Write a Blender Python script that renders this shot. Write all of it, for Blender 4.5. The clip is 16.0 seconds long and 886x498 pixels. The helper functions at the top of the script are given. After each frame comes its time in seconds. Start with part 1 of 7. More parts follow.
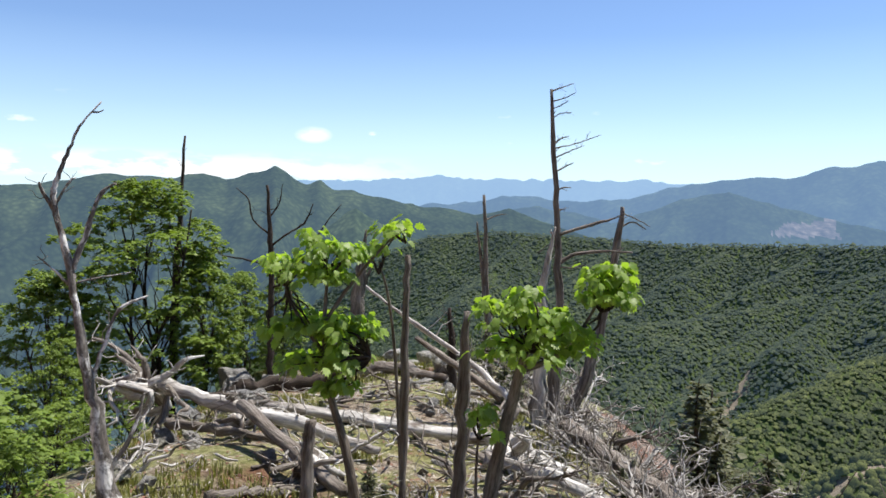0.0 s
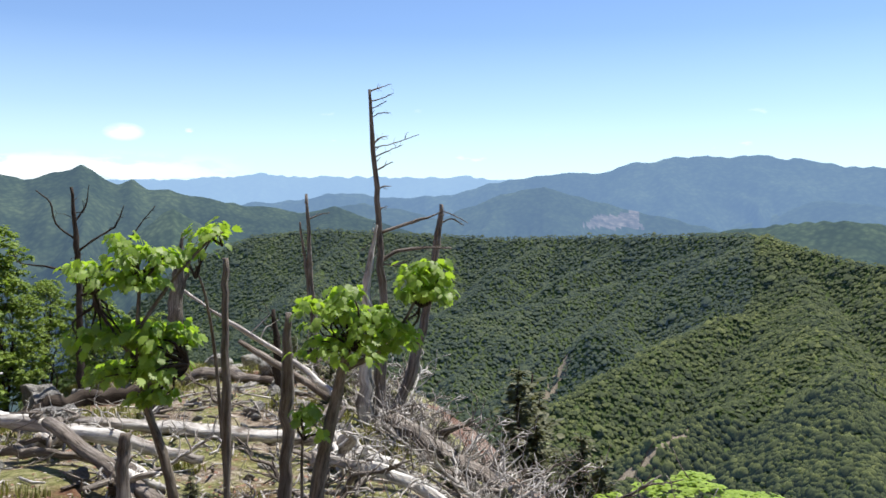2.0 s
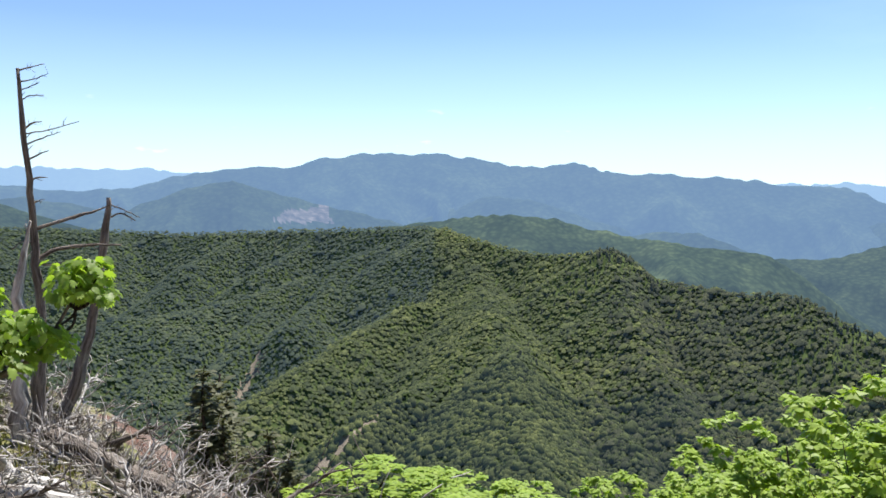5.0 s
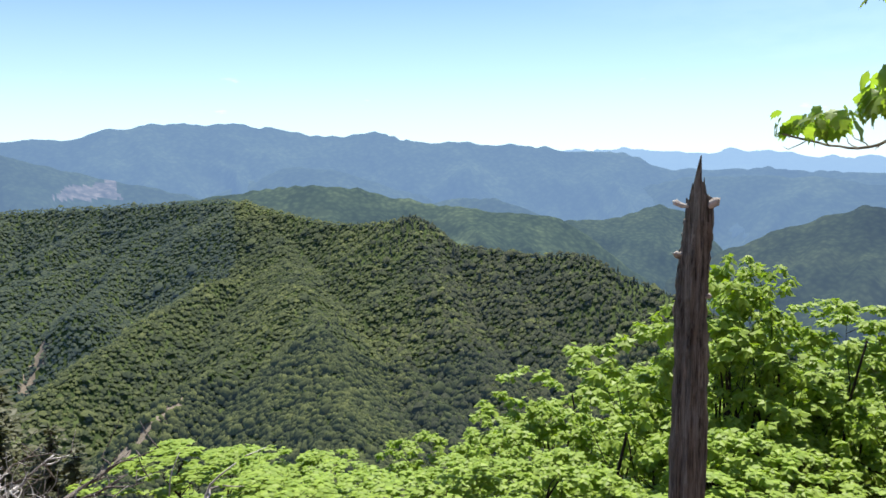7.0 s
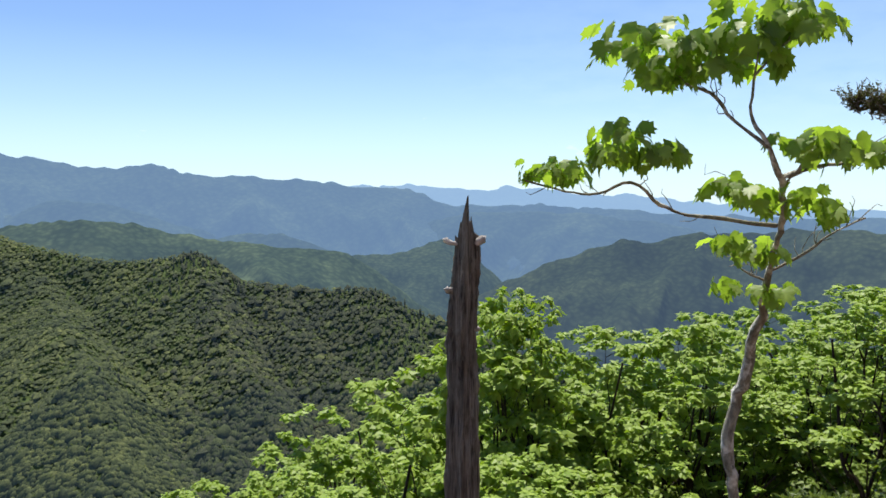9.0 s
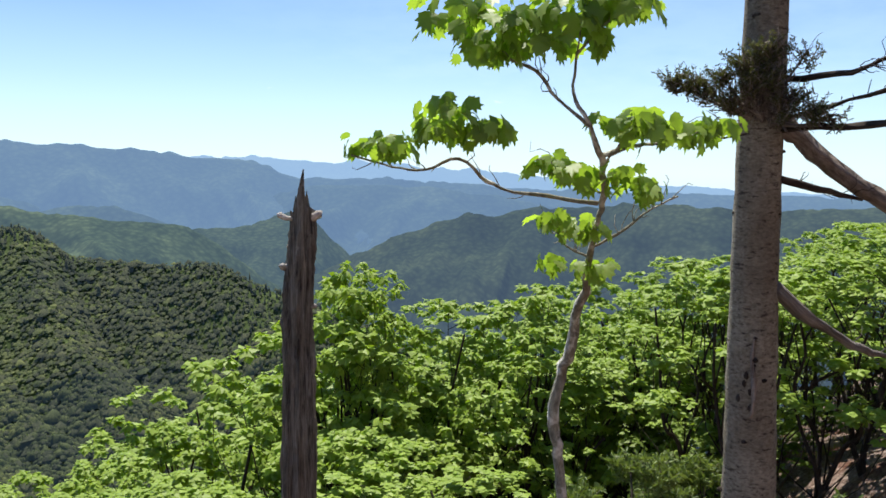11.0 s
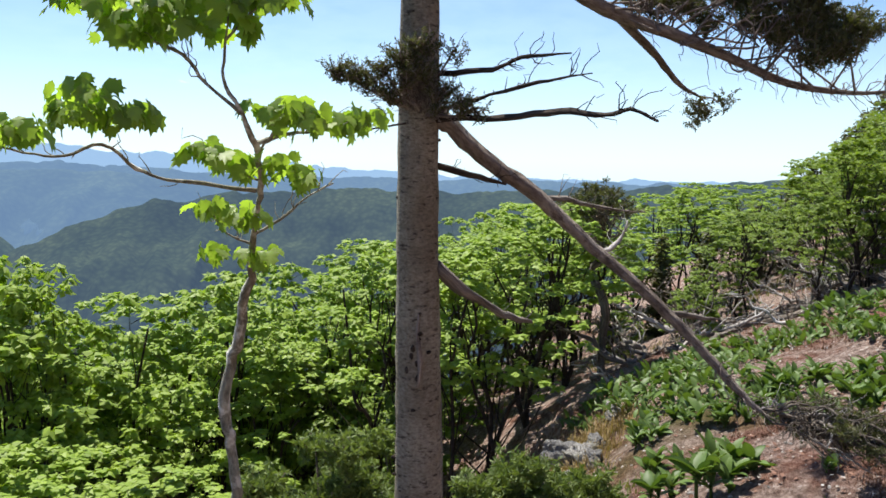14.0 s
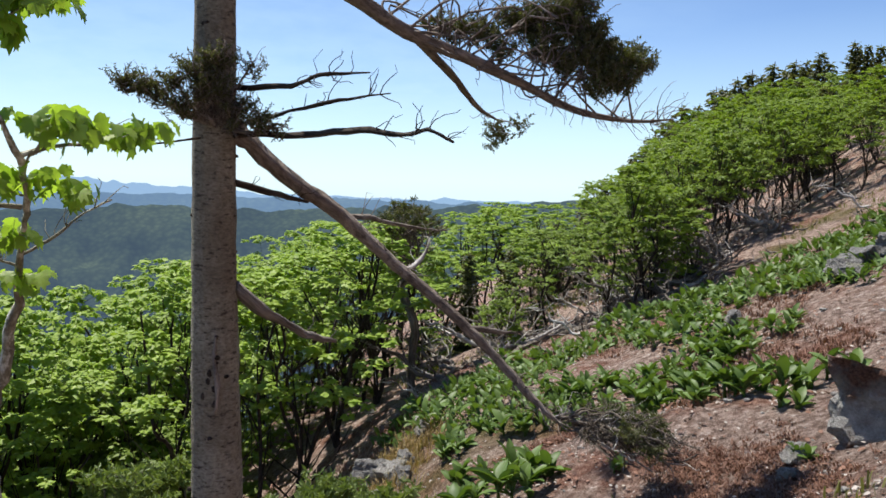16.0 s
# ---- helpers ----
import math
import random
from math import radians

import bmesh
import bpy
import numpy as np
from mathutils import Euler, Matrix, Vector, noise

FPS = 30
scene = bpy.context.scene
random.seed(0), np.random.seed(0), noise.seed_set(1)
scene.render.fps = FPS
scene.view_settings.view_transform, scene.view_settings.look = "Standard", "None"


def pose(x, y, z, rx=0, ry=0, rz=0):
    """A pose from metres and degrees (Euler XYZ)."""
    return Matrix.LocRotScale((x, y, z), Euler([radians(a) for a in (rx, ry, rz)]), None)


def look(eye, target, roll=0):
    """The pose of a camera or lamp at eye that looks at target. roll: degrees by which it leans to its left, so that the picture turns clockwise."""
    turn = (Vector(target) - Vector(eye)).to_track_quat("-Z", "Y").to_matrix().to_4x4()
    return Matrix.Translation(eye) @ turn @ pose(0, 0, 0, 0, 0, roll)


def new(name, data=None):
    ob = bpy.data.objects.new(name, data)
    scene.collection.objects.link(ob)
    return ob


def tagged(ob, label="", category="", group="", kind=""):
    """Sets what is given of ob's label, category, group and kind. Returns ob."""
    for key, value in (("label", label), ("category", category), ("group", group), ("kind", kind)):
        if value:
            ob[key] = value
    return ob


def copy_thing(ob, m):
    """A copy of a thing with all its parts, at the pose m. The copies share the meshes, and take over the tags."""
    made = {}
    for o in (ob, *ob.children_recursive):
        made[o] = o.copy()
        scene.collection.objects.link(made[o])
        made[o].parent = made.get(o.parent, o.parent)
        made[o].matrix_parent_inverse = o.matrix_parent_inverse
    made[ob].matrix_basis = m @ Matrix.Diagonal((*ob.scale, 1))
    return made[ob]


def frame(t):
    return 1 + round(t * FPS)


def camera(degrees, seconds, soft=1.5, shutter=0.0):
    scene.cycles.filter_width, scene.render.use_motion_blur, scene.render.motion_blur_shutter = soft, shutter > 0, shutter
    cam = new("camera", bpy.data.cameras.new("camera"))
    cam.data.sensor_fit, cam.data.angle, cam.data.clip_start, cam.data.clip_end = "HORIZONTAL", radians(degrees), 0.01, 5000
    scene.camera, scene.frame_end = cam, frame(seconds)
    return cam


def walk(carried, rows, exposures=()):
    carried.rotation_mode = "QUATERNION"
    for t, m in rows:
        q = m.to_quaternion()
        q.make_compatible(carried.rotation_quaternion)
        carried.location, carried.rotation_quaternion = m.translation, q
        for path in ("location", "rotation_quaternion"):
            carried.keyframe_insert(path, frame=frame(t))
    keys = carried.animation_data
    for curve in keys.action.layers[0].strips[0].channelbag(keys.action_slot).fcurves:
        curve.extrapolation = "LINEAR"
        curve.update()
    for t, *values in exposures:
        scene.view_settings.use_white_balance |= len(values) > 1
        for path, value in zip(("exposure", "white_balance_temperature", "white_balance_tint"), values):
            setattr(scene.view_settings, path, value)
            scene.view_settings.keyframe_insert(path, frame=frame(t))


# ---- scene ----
cam = camera(57.78, 16.0, soft=1.6)


def aim(yaw, tilt, roll=0.0, x=0.0, y=0.0, z=0.0):
    """Pose from a heading (degrees clockwise from +y), a tilt (up is positive) and a roll."""
    return pose(x, y, z, 90 + tilt, 0, -yaw) @ pose(0, 0, 0, 0, 0, roll)


PATH = [  # seconds, heading, tilt, roll in degrees; place in metres
    (0, 1.04, -3.37, 1.03, 0.034, 0.403, -0.032),
    (0.5, 3.00, -3.45, 0.67, 0.042, 0.378, -0.026),
    (1, 6.08, -3.43, 0.28, 0.052, 0.341, -0.018),
    (1.5, 9.37, -3.40, -0.04, 0.061, 0.314, -0.013),
    (2, 13.36, -3.44, 0.12, 0.069, 0.318, -0.014),
    (2.5, 17.99, -3.83, 0.21, 0.078, 0.298, -0.010),
    (3, 21.82, -4.12, 0.34, 0.096, 0.304, -0.013),
    (3.5, 25.04, -4.06, -0.40, 0.112, 0.294, -0.011),
    (4, 28.41, -3.74, -1.24, 0.129, 0.302, -0.015),
    (4.2, 29.67, -3.54, -0.77, 0.136, 0.300, -0.017),
    (6.3, 44.19, -5.20, -0.86, 0.220, 0.214, -0.016),
    (6.5, 45.40, -5.30, -1.25, 0.229, 0.208, -0.013),
    (7, 49.09, -5.91, -0.72, 0.262, 0.197, -0.019),
    (7.5, 53.46, -5.22, 0.14, 0.267, 0.167, -0.009),
    (8, 58.33, -4.23, -0.92, 0.262, 0.150, 0.005),
    (8.5, 61.40, -3.59, -0.52, 0.267, 0.137, 0.004),
    (9, 64.21, -3.54, -0.23, 0.277, 0.126, 0.000),
    (11.3, 77.49, -5.67, 0.45, 0.372, 0.084, 0.009),
    (11.5, 79.25, -5.79, 0.44, 0.367, 0.069, 0.012),
    (12, 82.93, -5.88, 0.34, 0.364, 0.049, 0.012),
    (12.5, 86.24, -5.97, -0.14, 0.356, 0.033, 0.012),
    (13, 89.08, -6.15, 0.57, 0.356, 0.018, 0.014),
    (13.5, 92.87, -6.32, 0.31, 0.351, 0.006, 0.012),
    (14, 96.64, -6.33, 0.72, 0.352, -0.003, 0.016),
    (14.5, 100.01, -5.81, 0.76, 0.364, -0.016, 0.015),
    (15, 103.25, -5.19, 0.43, 0.365, -0.036, 0.015),
    (15.5, 106.54, -4.41, 1.41, 0.372, -0.050, 0.019),
    (16, 109.93, -4.78, 1.53, 0.360, -0.057, 0.017),
]
walk(cam, [(r[0], aim(*r[1:])) for r in PATH], exposures=[(0.0, 0.75), (3.5, 0.85), (7.0, 0.9), (9.0, 0.64), (12.0, 0.78), (14.2, 0.84), (16.0, 0.68)])

# ---- world and sun ----
SUN_AZ, SUN_EL = 62.0, 65.0
world = bpy.data.worlds.new("sky")
scene.world = world
world.use_nodes = True
wn, wl = world.node_tree.nodes, world.node_tree.links
wn.clear()
sky = wn.new("ShaderNodeTexSky")
sky.sky_type, sky.sun_disc = "NISHITA", False
sky.sun_elevation, sky.sun_rotation = radians(SUN_EL), radians(SUN_AZ)
sky.altitude, sky.air_density, sky.dust_density, sky.ozone_density = 1800.0, 1.0, 0.0, 2.0
back = wn.new("ShaderNodeBackground")
back.inputs["Strength"].default_value = 0.088
wout = wn.new("ShaderNodeOutputWorld")
tint = wn.new("ShaderNodeMix")
tint.data_type, tint.blend_type = "RGBA", "MULTIPLY"
tint.inputs[0].default_value, tint.inputs[7].default_value = 1.0, (0.92, 0.985, 1.11, 1.0)
wl.new(sky.outputs[0], tint.inputs[6])
# thin white clouds low over the horizon
co = wn.new("ShaderNodeTexCoord").outputs["Generated"]
sep = wn.new("ShaderNodeSeparateXYZ")
wl.new(co, sep.inputs[0])
flat = wn.new("ShaderNodeMapping")
flat.inputs["Scale"].default_value = (1.0, 1.0, 3.2)
wl.new(co, flat.inputs[0])
puff = wn.new("ShaderNodeTexNoise")
puff.inputs["Scale"].default_value, puff.inputs["Detail"].default_value, puff.inputs["Roughness"].default_value = 17.0, 9.0, 0.55
wl.new(flat.outputs[0], puff.inputs["Vector"])
def sky_ramp(src, stops):
    node = wn.new("ShaderNodeValToRGB")
    while len(node.color_ramp.elements) < len(stops):
        node.color_ramp.elements.new(0.99)
    for e_, (p, v) in zip(node.color_ramp.elements, stops):
        e_.position, e_.color = p, (v, v, v, 1.0)
    wl.new(src, node.inputs[0])
    return node.outputs[0]


def sky_math(op, a, b):
    node = wn.new("ShaderNodeMath")
    node.operation = op
    for sock, v in zip(node.inputs, (a, b)):
        if isinstance(v, float):
            sock.default_value = v
        else:
            wl.new(v, sock)
    return node.outputs[0]


def toward(az):
    node = wn.new("ShaderNodeVectorMath")
    node.operation = "DOT_PRODUCT"
    node.inputs[1].default_value = (math.sin(radians(az)), math.cos(radians(az)), 0.0)
    wl.new(co, node.inputs[0])
    return node.outputs["Value"]


# a bank of small cumulus far off, a few puffs elsewhere, and a thin bright veil on the sunny side
bank = sky_math("MULTIPLY", sky_ramp(sep.outputs["Z"], [(0.020, 0.0), (0.027, 1.0), (0.040, 0.9), (0.056, 0.0)]), sky_ramp(toward(-28), [(0.88, 0.0), (0.965, 1.0)]))
bank = sky_math("MULTIPLY", bank, sky_ramp(puff.outputs["Fac"], [(0.42, 0.0), (0.50, 0.9), (0.6, 1.0)]))
few = sky_math("MULTIPLY", sky_ramp(sep.outputs["Z"], [(0.03, 0.0), (0.045, 0.5), (0.09, 0.5), (0.12, 0.0)]), sky_ramp(puff.outputs["Fac"], [(0.68, 0.0), (0.75, 1.0)]))
across = sky_math("MULTIPLY", toward(81.8), 1.0 / 0.024)
upward = sky_math("MULTIPLY", sky_math("SUBTRACT", sep.outputs["Z"], 0.0785), 1.0 / 0.011)
spread = sky_math("ADD", sky_math("MULTIPLY", across, across), sky_math("MULTIPLY", upward, upward))
lone = sky_math("MAXIMUM", sky_math("SUBTRACT", 1.0, spread), 0.0)
lone = sky_math("MULTIPLY", sky_math("MULTIPLY", lone, sky_math("GREATER_THAN", toward(-8.2), 0.5)), sky_ramp(puff.outputs["Fac"], [(0.36, 0.0), (0.56, 1.0)]))
few = sky_math("MAXIMUM", few, lone)
veil = sky_math("MULTIPLY", sky_ramp(sep.outputs["Z"], [(0.0, 0.55), (0.07, 0.48), (0.16, 0.26), (0.28, 0.12), (0.45, 0.0)]), sky_ramp(toward(92), [(0.74, 0.0), (0.97, 1.0)]))
veil = sky_math("MULTIPLY", veil, sky_ramp(puff.outputs["Fac"], [(0.3, 0.55), (0.6, 1.0)]))
veil = sky_math("MAXIMUM", veil, sky_ramp(sep.outputs["Z"], [(0.0, 0.75), (0.05, 0.6), (0.11, 0.25), (0.2, 0.0)]))
total = sky_math("MAXIMUM", bank, few)
cloud = wn.new("ShaderNodeMix")
cloud.data_type = "RGBA"
cloud.inputs[7].default_value = (8.3, 8.5, 8.8, 1.0)
wl.new(total, cloud.inputs[0])
haze_mix = wn.new("ShaderNodeMix")
haze_mix.data_type = "RGBA"
haze_mix.inputs[7].default_value = (5.5, 7.3, 8.4, 1.0)
wl.new(veil, haze_mix.inputs[0])
wl.new(tint.outputs[2], haze_mix.inputs[6])
wl.new(haze_mix.outputs[2], cloud.inputs[6])
wl.new(cloud.outputs[2], back.inputs["Color"])
wl.new(back.outputs[0], wout.inputs["Surface"])

sun = new("sun", bpy.data.lights.new("sun", "SUN"))
sun.data.energy, sun.data.angle, sun.data.color = 4.8, radians(0.6), (1.0, 0.95, 0.88)
sa, se = radians(SUN_AZ), radians(SUN_EL)
sun.matrix_world = look((0, 0, 0), (-math.sin(sa) * math.cos(se), -math.cos(sa) * math.cos(se), -math.sin(se)))


# ---- materials ----
def material(name, rough=0.8, metal=0.0, spec=0.3):
    m = bpy.data.materials.new(name)
    m.use_nodes = True
    b = m.node_tree.nodes["Principled BSDF"]
    b.inputs["Roughness"].default_value, b.inputs["Metallic"].default_value = rough, metal
    b.inputs["Specular IOR Level"].default_value = spec
    return m, m.node_tree.nodes, m.node_tree.links, b


def ramp(nodes, links, src, stops):
    r = nodes.new("ShaderNodeValToRGB")
    e = r.color_ramp.elements
    while len(e) < len(stops):
        e.new(0.5)
    for el, (p, c) in zip(e, stops):
        el.position, el.color = p, (*c, 1.0)
    links.new(src, r.inputs[0])
    return r.outputs[0]


def noise_tex(nodes, links, scale, detail=4.0, rough=0.6, coords=None, stretch=None):
    t = nodes.new("ShaderNodeTexNoise")
    t.inputs["Scale"].default_value, t.inputs["Detail"].default_value, t.inputs["Roughness"].default_value = scale, detail, rough
    if coords is None:
        coords = nodes.new("ShaderNodeTexCoord").outputs["Object"]
    if stretch:
        mp = nodes.new("ShaderNodeMapping")
        mp.inputs["Scale"].default_value = stretch
        links.new(coords, mp.inputs[0])
        coords = mp.outputs[0]
    links.new(coords, t.inputs["Vector"])
    return t.outputs["Fac"]


def mix(nodes, links, fac, a, b, mode="MIX"):
    n = nodes.new("ShaderNodeMix")
    n.data_type, n.blend_type = "RGBA", mode
    for sock, v in ((n.inputs[0], fac), (n.inputs[6], a), (n.inputs[7], b)):
        if isinstance(v, (int, float)):
            sock.default_value = v
        elif isinstance(v, tuple):
            sock.default_value = (*v, 1.0)
        else:
            links.new(v, sock)
    return n.outputs[2]


def bump(nodes, links, bsdf, height, strength, dist):
    n = nodes.new("ShaderNodeBump")
    n.inputs["Strength"].default_value, n.inputs["Distance"].default_value = strength, dist
    links.new(height, n.inputs["Height"])
    links.new(n.outputs[0], bsdf.inputs["Normal"])


def leaf_material(name, dark, light, trans=0.45, gloss=0.22, rough=0.5, single=False):
    """Thin leaves: a glossy upper skin, and light that comes through; each leaf has its own shade."""
    m, n, l, b = material(name, rough, 0.0, gloss)
    geo = n.new("ShaderNodeNewGeometry")
    pick = n.new("ShaderNodeObjectInfo").outputs["Random"] if single else geo.outputs["Random Per Island"]
    c = ramp(n, l, pick, [(0.0, dark), (0.55, tuple((a + d) / 2 for a, d in zip(dark, light))), (1.0, light)])
    big = noise_tex(n, l, 1.3, 2.0)
    c = mix(n, l, big, c, tuple(0.7 * v for v in light), "MIX")
    l.new(c, b.inputs["Base Color"])
    tr = n.new("ShaderNodeBsdfTranslucent")
    tc = mix(n, l, 1.0, c, (1.25, 1.35, 0.45), "MULTIPLY")
    l.new(tc, tr.inputs["Color"])
    mx = n.new("ShaderNodeMixShader")
    mx.inputs[0].default_value = trans
    l.new(b.outputs[0], mx.inputs[1])
    l.new(tr.outputs[0], mx.inputs[2])
    l.new(mx.outputs[0], n["Material Output"].inputs["Surface"])
    return m


def bark_material(name, dark, light, patch=None, scale=9.0, along=0.16, depth=0.012, patch_at=0.62, patch_run=0.5, patch_scale=None):
    """Bark or weathered wood: fibres along the stem, stains and pale patches."""
    m, n, l, b = material(name, 0.88, 0.0, 0.2)
    at = n.new("ShaderNodeAttribute")
    at.attribute_name = "fibre"
    tc = at.outputs["Vector"]
    fib = noise_tex(n, l, scale * 6, 6.0, 0.7, tc, (1.0, 1.0, along))
    big = noise_tex(n, l, min(4.0, scale * 0.35), 3.0, 0.6, tc)
    c = ramp(n, l, fib, [(0.32, dark), (0.66, light)])
    c = mix(n, l, ramp(n, l, big, [(0.35, (0, 0, 0)), (0.7, (1, 1, 1))]), c, mix(n, l, 1.0, c, (0.55, 0.5, 0.46), "MULTIPLY"))
    if patch:
        pn = noise_tex(n, l, patch_scale or scale * 0.55, 5.0, 0.65, tc, (1.0, 1.0, patch_run))
        c = mix(n, l, ramp(n, l, pn, [(patch_at - 0.05, (0, 0, 0)), (patch_at + 0.05, (1, 1, 1))]), c, patch)
    l.new(c, b.inputs["Base Color"])
    bump(n, l, b, fib, 0.9, depth)
    return m


def ground_material():
    m, n, l, b = material("mountain soil with needles and moss", 0.95, 0.0, 0.1)
    tc = n.new("ShaderNodeTexCoord").outputs["Object"]
    fine = noise_tex(n, l, 16.0, 8.0, 0.75, tc)
    mid = noise_tex(n, l, 1.4, 5.0, 0.65, tc)
    big = noise_tex(n, l, 0.35, 3.0, 0.6, tc)
    soil = ramp(n, l, fine, [(0.3, (0.076, 0.052, 0.041)), (0.46, (0.235, 0.165, 0.130)), (0.58, (0.41, 0.312, 0.258)), (0.68, (0.66, 0.585, 0.52))])
    red = ramp(n, l, fine, [(0.3, (0.055, 0.026, 0.018)), (0.5, (0.20, 0.100, 0.070)), (0.64, (0.36, 0.225, 0.17)), (0.75, (0.55, 0.45, 0.38))])
    c = mix(n, l, ramp(n, l, mid, [(0.5, (0, 0, 0)), (0.62, (1, 1, 1))]), soil, red)
    moss = ramp(n, l, fine, [(0.3, (0.04, 0.04, 0.014)), (0.6, (0.15, 0.125, 0.05)), (0.8, (0.3, 0.26, 0.14))])
    c = mix(n, l, ramp(n, l, big, [(0.60, (0, 0, 0)), (0.70, (1, 1, 1))]), c, moss)
    l.new(c, b.inputs["Base Color"])
    bump(n, l, b, fine, 1.0, 0.09)
    return m


def rock_material(name, dark, light):
    m, n, l, b = material(name, 0.92, 0.0, 0.2)
    tc = n.new("ShaderNodeTexCoord").outputs["Object"]
    fine = noise_tex(n, l, 14.0, 8.0, 0.75, tc)
    mid = noise_tex(n, l, 3.0, 5.0, 0.6, tc)
    c = ramp(n, l, fine, [(0.3, dark), (0.65, light)])
    lich = ramp(n, l, mid, [(0.55, (0, 0, 0)), (0.62, (1, 1, 1))])
    c = mix(n, l, lich, c, mix(n, l, 0.6, c, (0.33, 0.32, 0.24)))
    l.new(c, b.inputs["Base Color"])
    bump(n, l, b, fine, 1.0, 0.07)
    return m


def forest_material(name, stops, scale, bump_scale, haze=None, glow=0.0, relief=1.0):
    """Wooded slopes far off: crowns as grain and relief, darker between them; the far backdrop's haze is mixed in as a
    blue emission.
    """
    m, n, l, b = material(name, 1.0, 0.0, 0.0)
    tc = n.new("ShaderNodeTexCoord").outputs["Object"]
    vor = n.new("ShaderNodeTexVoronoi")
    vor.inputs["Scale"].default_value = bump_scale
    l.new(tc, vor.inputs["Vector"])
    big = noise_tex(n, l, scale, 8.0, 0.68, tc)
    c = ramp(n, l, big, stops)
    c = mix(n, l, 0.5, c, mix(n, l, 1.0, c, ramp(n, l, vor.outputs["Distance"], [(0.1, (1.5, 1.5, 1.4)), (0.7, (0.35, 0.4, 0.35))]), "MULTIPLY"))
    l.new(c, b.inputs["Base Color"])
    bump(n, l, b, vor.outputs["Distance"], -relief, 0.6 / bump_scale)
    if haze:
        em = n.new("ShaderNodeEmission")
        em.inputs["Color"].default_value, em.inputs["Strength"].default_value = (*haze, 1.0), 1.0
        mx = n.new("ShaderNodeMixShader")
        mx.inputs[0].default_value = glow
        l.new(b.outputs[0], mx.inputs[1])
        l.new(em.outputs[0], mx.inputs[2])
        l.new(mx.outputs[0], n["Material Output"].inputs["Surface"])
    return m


def spur_material():
    m, n, l, b = material("stony soil with lichen and short grass", 0.95, 0.0, 0.1)
    tc = n.new("ShaderNodeTexCoord").outputs["Object"]
    fine = noise_tex(n, l, 13.0, 8.0, 0.78, tc)
    mid = noise_tex(n, l, 1.7, 5.0, 0.65, tc)
    big = noise_tex(n, l, 0.6, 4.0, 0.6, tc)
    soil = ramp(n, l, fine, [(0.32, (0.060, 0.046, 0.033)), (0.47, (0.215, 0.170, 0.125)), (0.59, (0.40, 0.345, 0.28)), (0.69, (0.68, 0.64, 0.58))])
    turf = ramp(n, l, fine, [(0.3, (0.05, 0.054, 0.018)), (0.48, (0.19, 0.195, 0.075)), (0.66, (0.42, 0.39, 0.21))])
    red = ramp(n, l, fine, [(0.3, (0.04, 0.022, 0.014)), (0.55, (0.17, 0.09, 0.055)), (0.75, (0.36, 0.25, 0.19))])
    c = mix(n, l, ramp(n, l, mid, [(0.42, (0, 0, 0)), (0.52, (1, 1, 1))]), soil, turf)
    c = mix(n, l, ramp(n, l, big, [(0.56, (0, 0, 0)), (0.64, (1, 1, 1))]), c, red)
    l.new(c, b.inputs["Base Color"])
    bump(n, l, b, fine, 0.9, 0.06)
    return m


M_GROUND = ground_material()
M_SPUR = spur_material()
M_ROCK = rock_material("grey mountain rock", (0.10, 0.095, 0.09), (0.33, 0.32, 0.30))
M_ROCK_PALE = rock_material("pale broken rock", (0.19, 0.175, 0.155), (0.50, 0.48, 0.44))
M_LEAF = leaf_material("fresh maple leaf", (0.150, 0.245, 0.028), (0.36, 0.49, 0.075), 0.34, 0.22, 0.5)
M_LEAF_NEAR = leaf_material("broad maple leaf", (0.14, 0.225, 0.038), (0.37, 0.51, 0.110), 0.58, 0.5, single=True)
# darker copy of the maple leaf, with the shade put into its colour
M_LEAF_SHADE = leaf_material("maple leaf darkened for shade", (0.08, 0.135, 0.020), (0.25, 0.345, 0.058), 0.40)
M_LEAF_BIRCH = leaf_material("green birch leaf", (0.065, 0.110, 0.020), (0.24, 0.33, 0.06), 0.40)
M_NEEDLE = leaf_material("fir needle", (0.045, 0.056, 0.028), (0.15, 0.155, 0.075), 0.32)
M_NEEDLE_NEW = leaf_material("dwarf pine needle", (0.09, 0.14, 0.04), (0.24, 0.30, 0.10), 0.3)
M_HERB = leaf_material("broad herb leaf", (0.050, 0.100, 0.022), (0.16, 0.245, 0.06), 0.25, 0.30, 0.50, single=True)
M_HERB_FAR = leaf_material("broad herb leaf farther off", (0.050, 0.100, 0.022), (0.16, 0.245, 0.06), 0.25, 0.30, 0.50)
M_GRASS = leaf_material("mountain grass", (0.10, 0.13, 0.03), (0.30, 0.28, 0.11), 0.3, 0.2)
M_STRAW = leaf_material("dry straw grass", (0.22, 0.15, 0.06), (0.45, 0.33, 0.15), 0.2, 0.2)
M_BARK = bark_material("rough brown bark", (0.06, 0.05, 0.04), (0.29, 0.25, 0.205))
M_BARK_DARK = bark_material("dark twig bark", (0.02, 0.015, 0.012), (0.085, 0.068, 0.055))
M_BARK_MAPLE = bark_material("grey maple bark", (0.12, 0.112, 0.082), (0.44, 0.42, 0.325), (0.66, 0.65, 0.57), 9.0, 0.5, 0.010, 0.55, 0.7, 15.0)
M_BIRCH_DEAD = bark_material("peeling dead birch bark", (0.05, 0.042, 0.036), (0.30, 0.275, 0.25), (0.74, 0.72, 0.69), 9.0, 0.4, 0.014, 0.555, 0.6, 11.0)
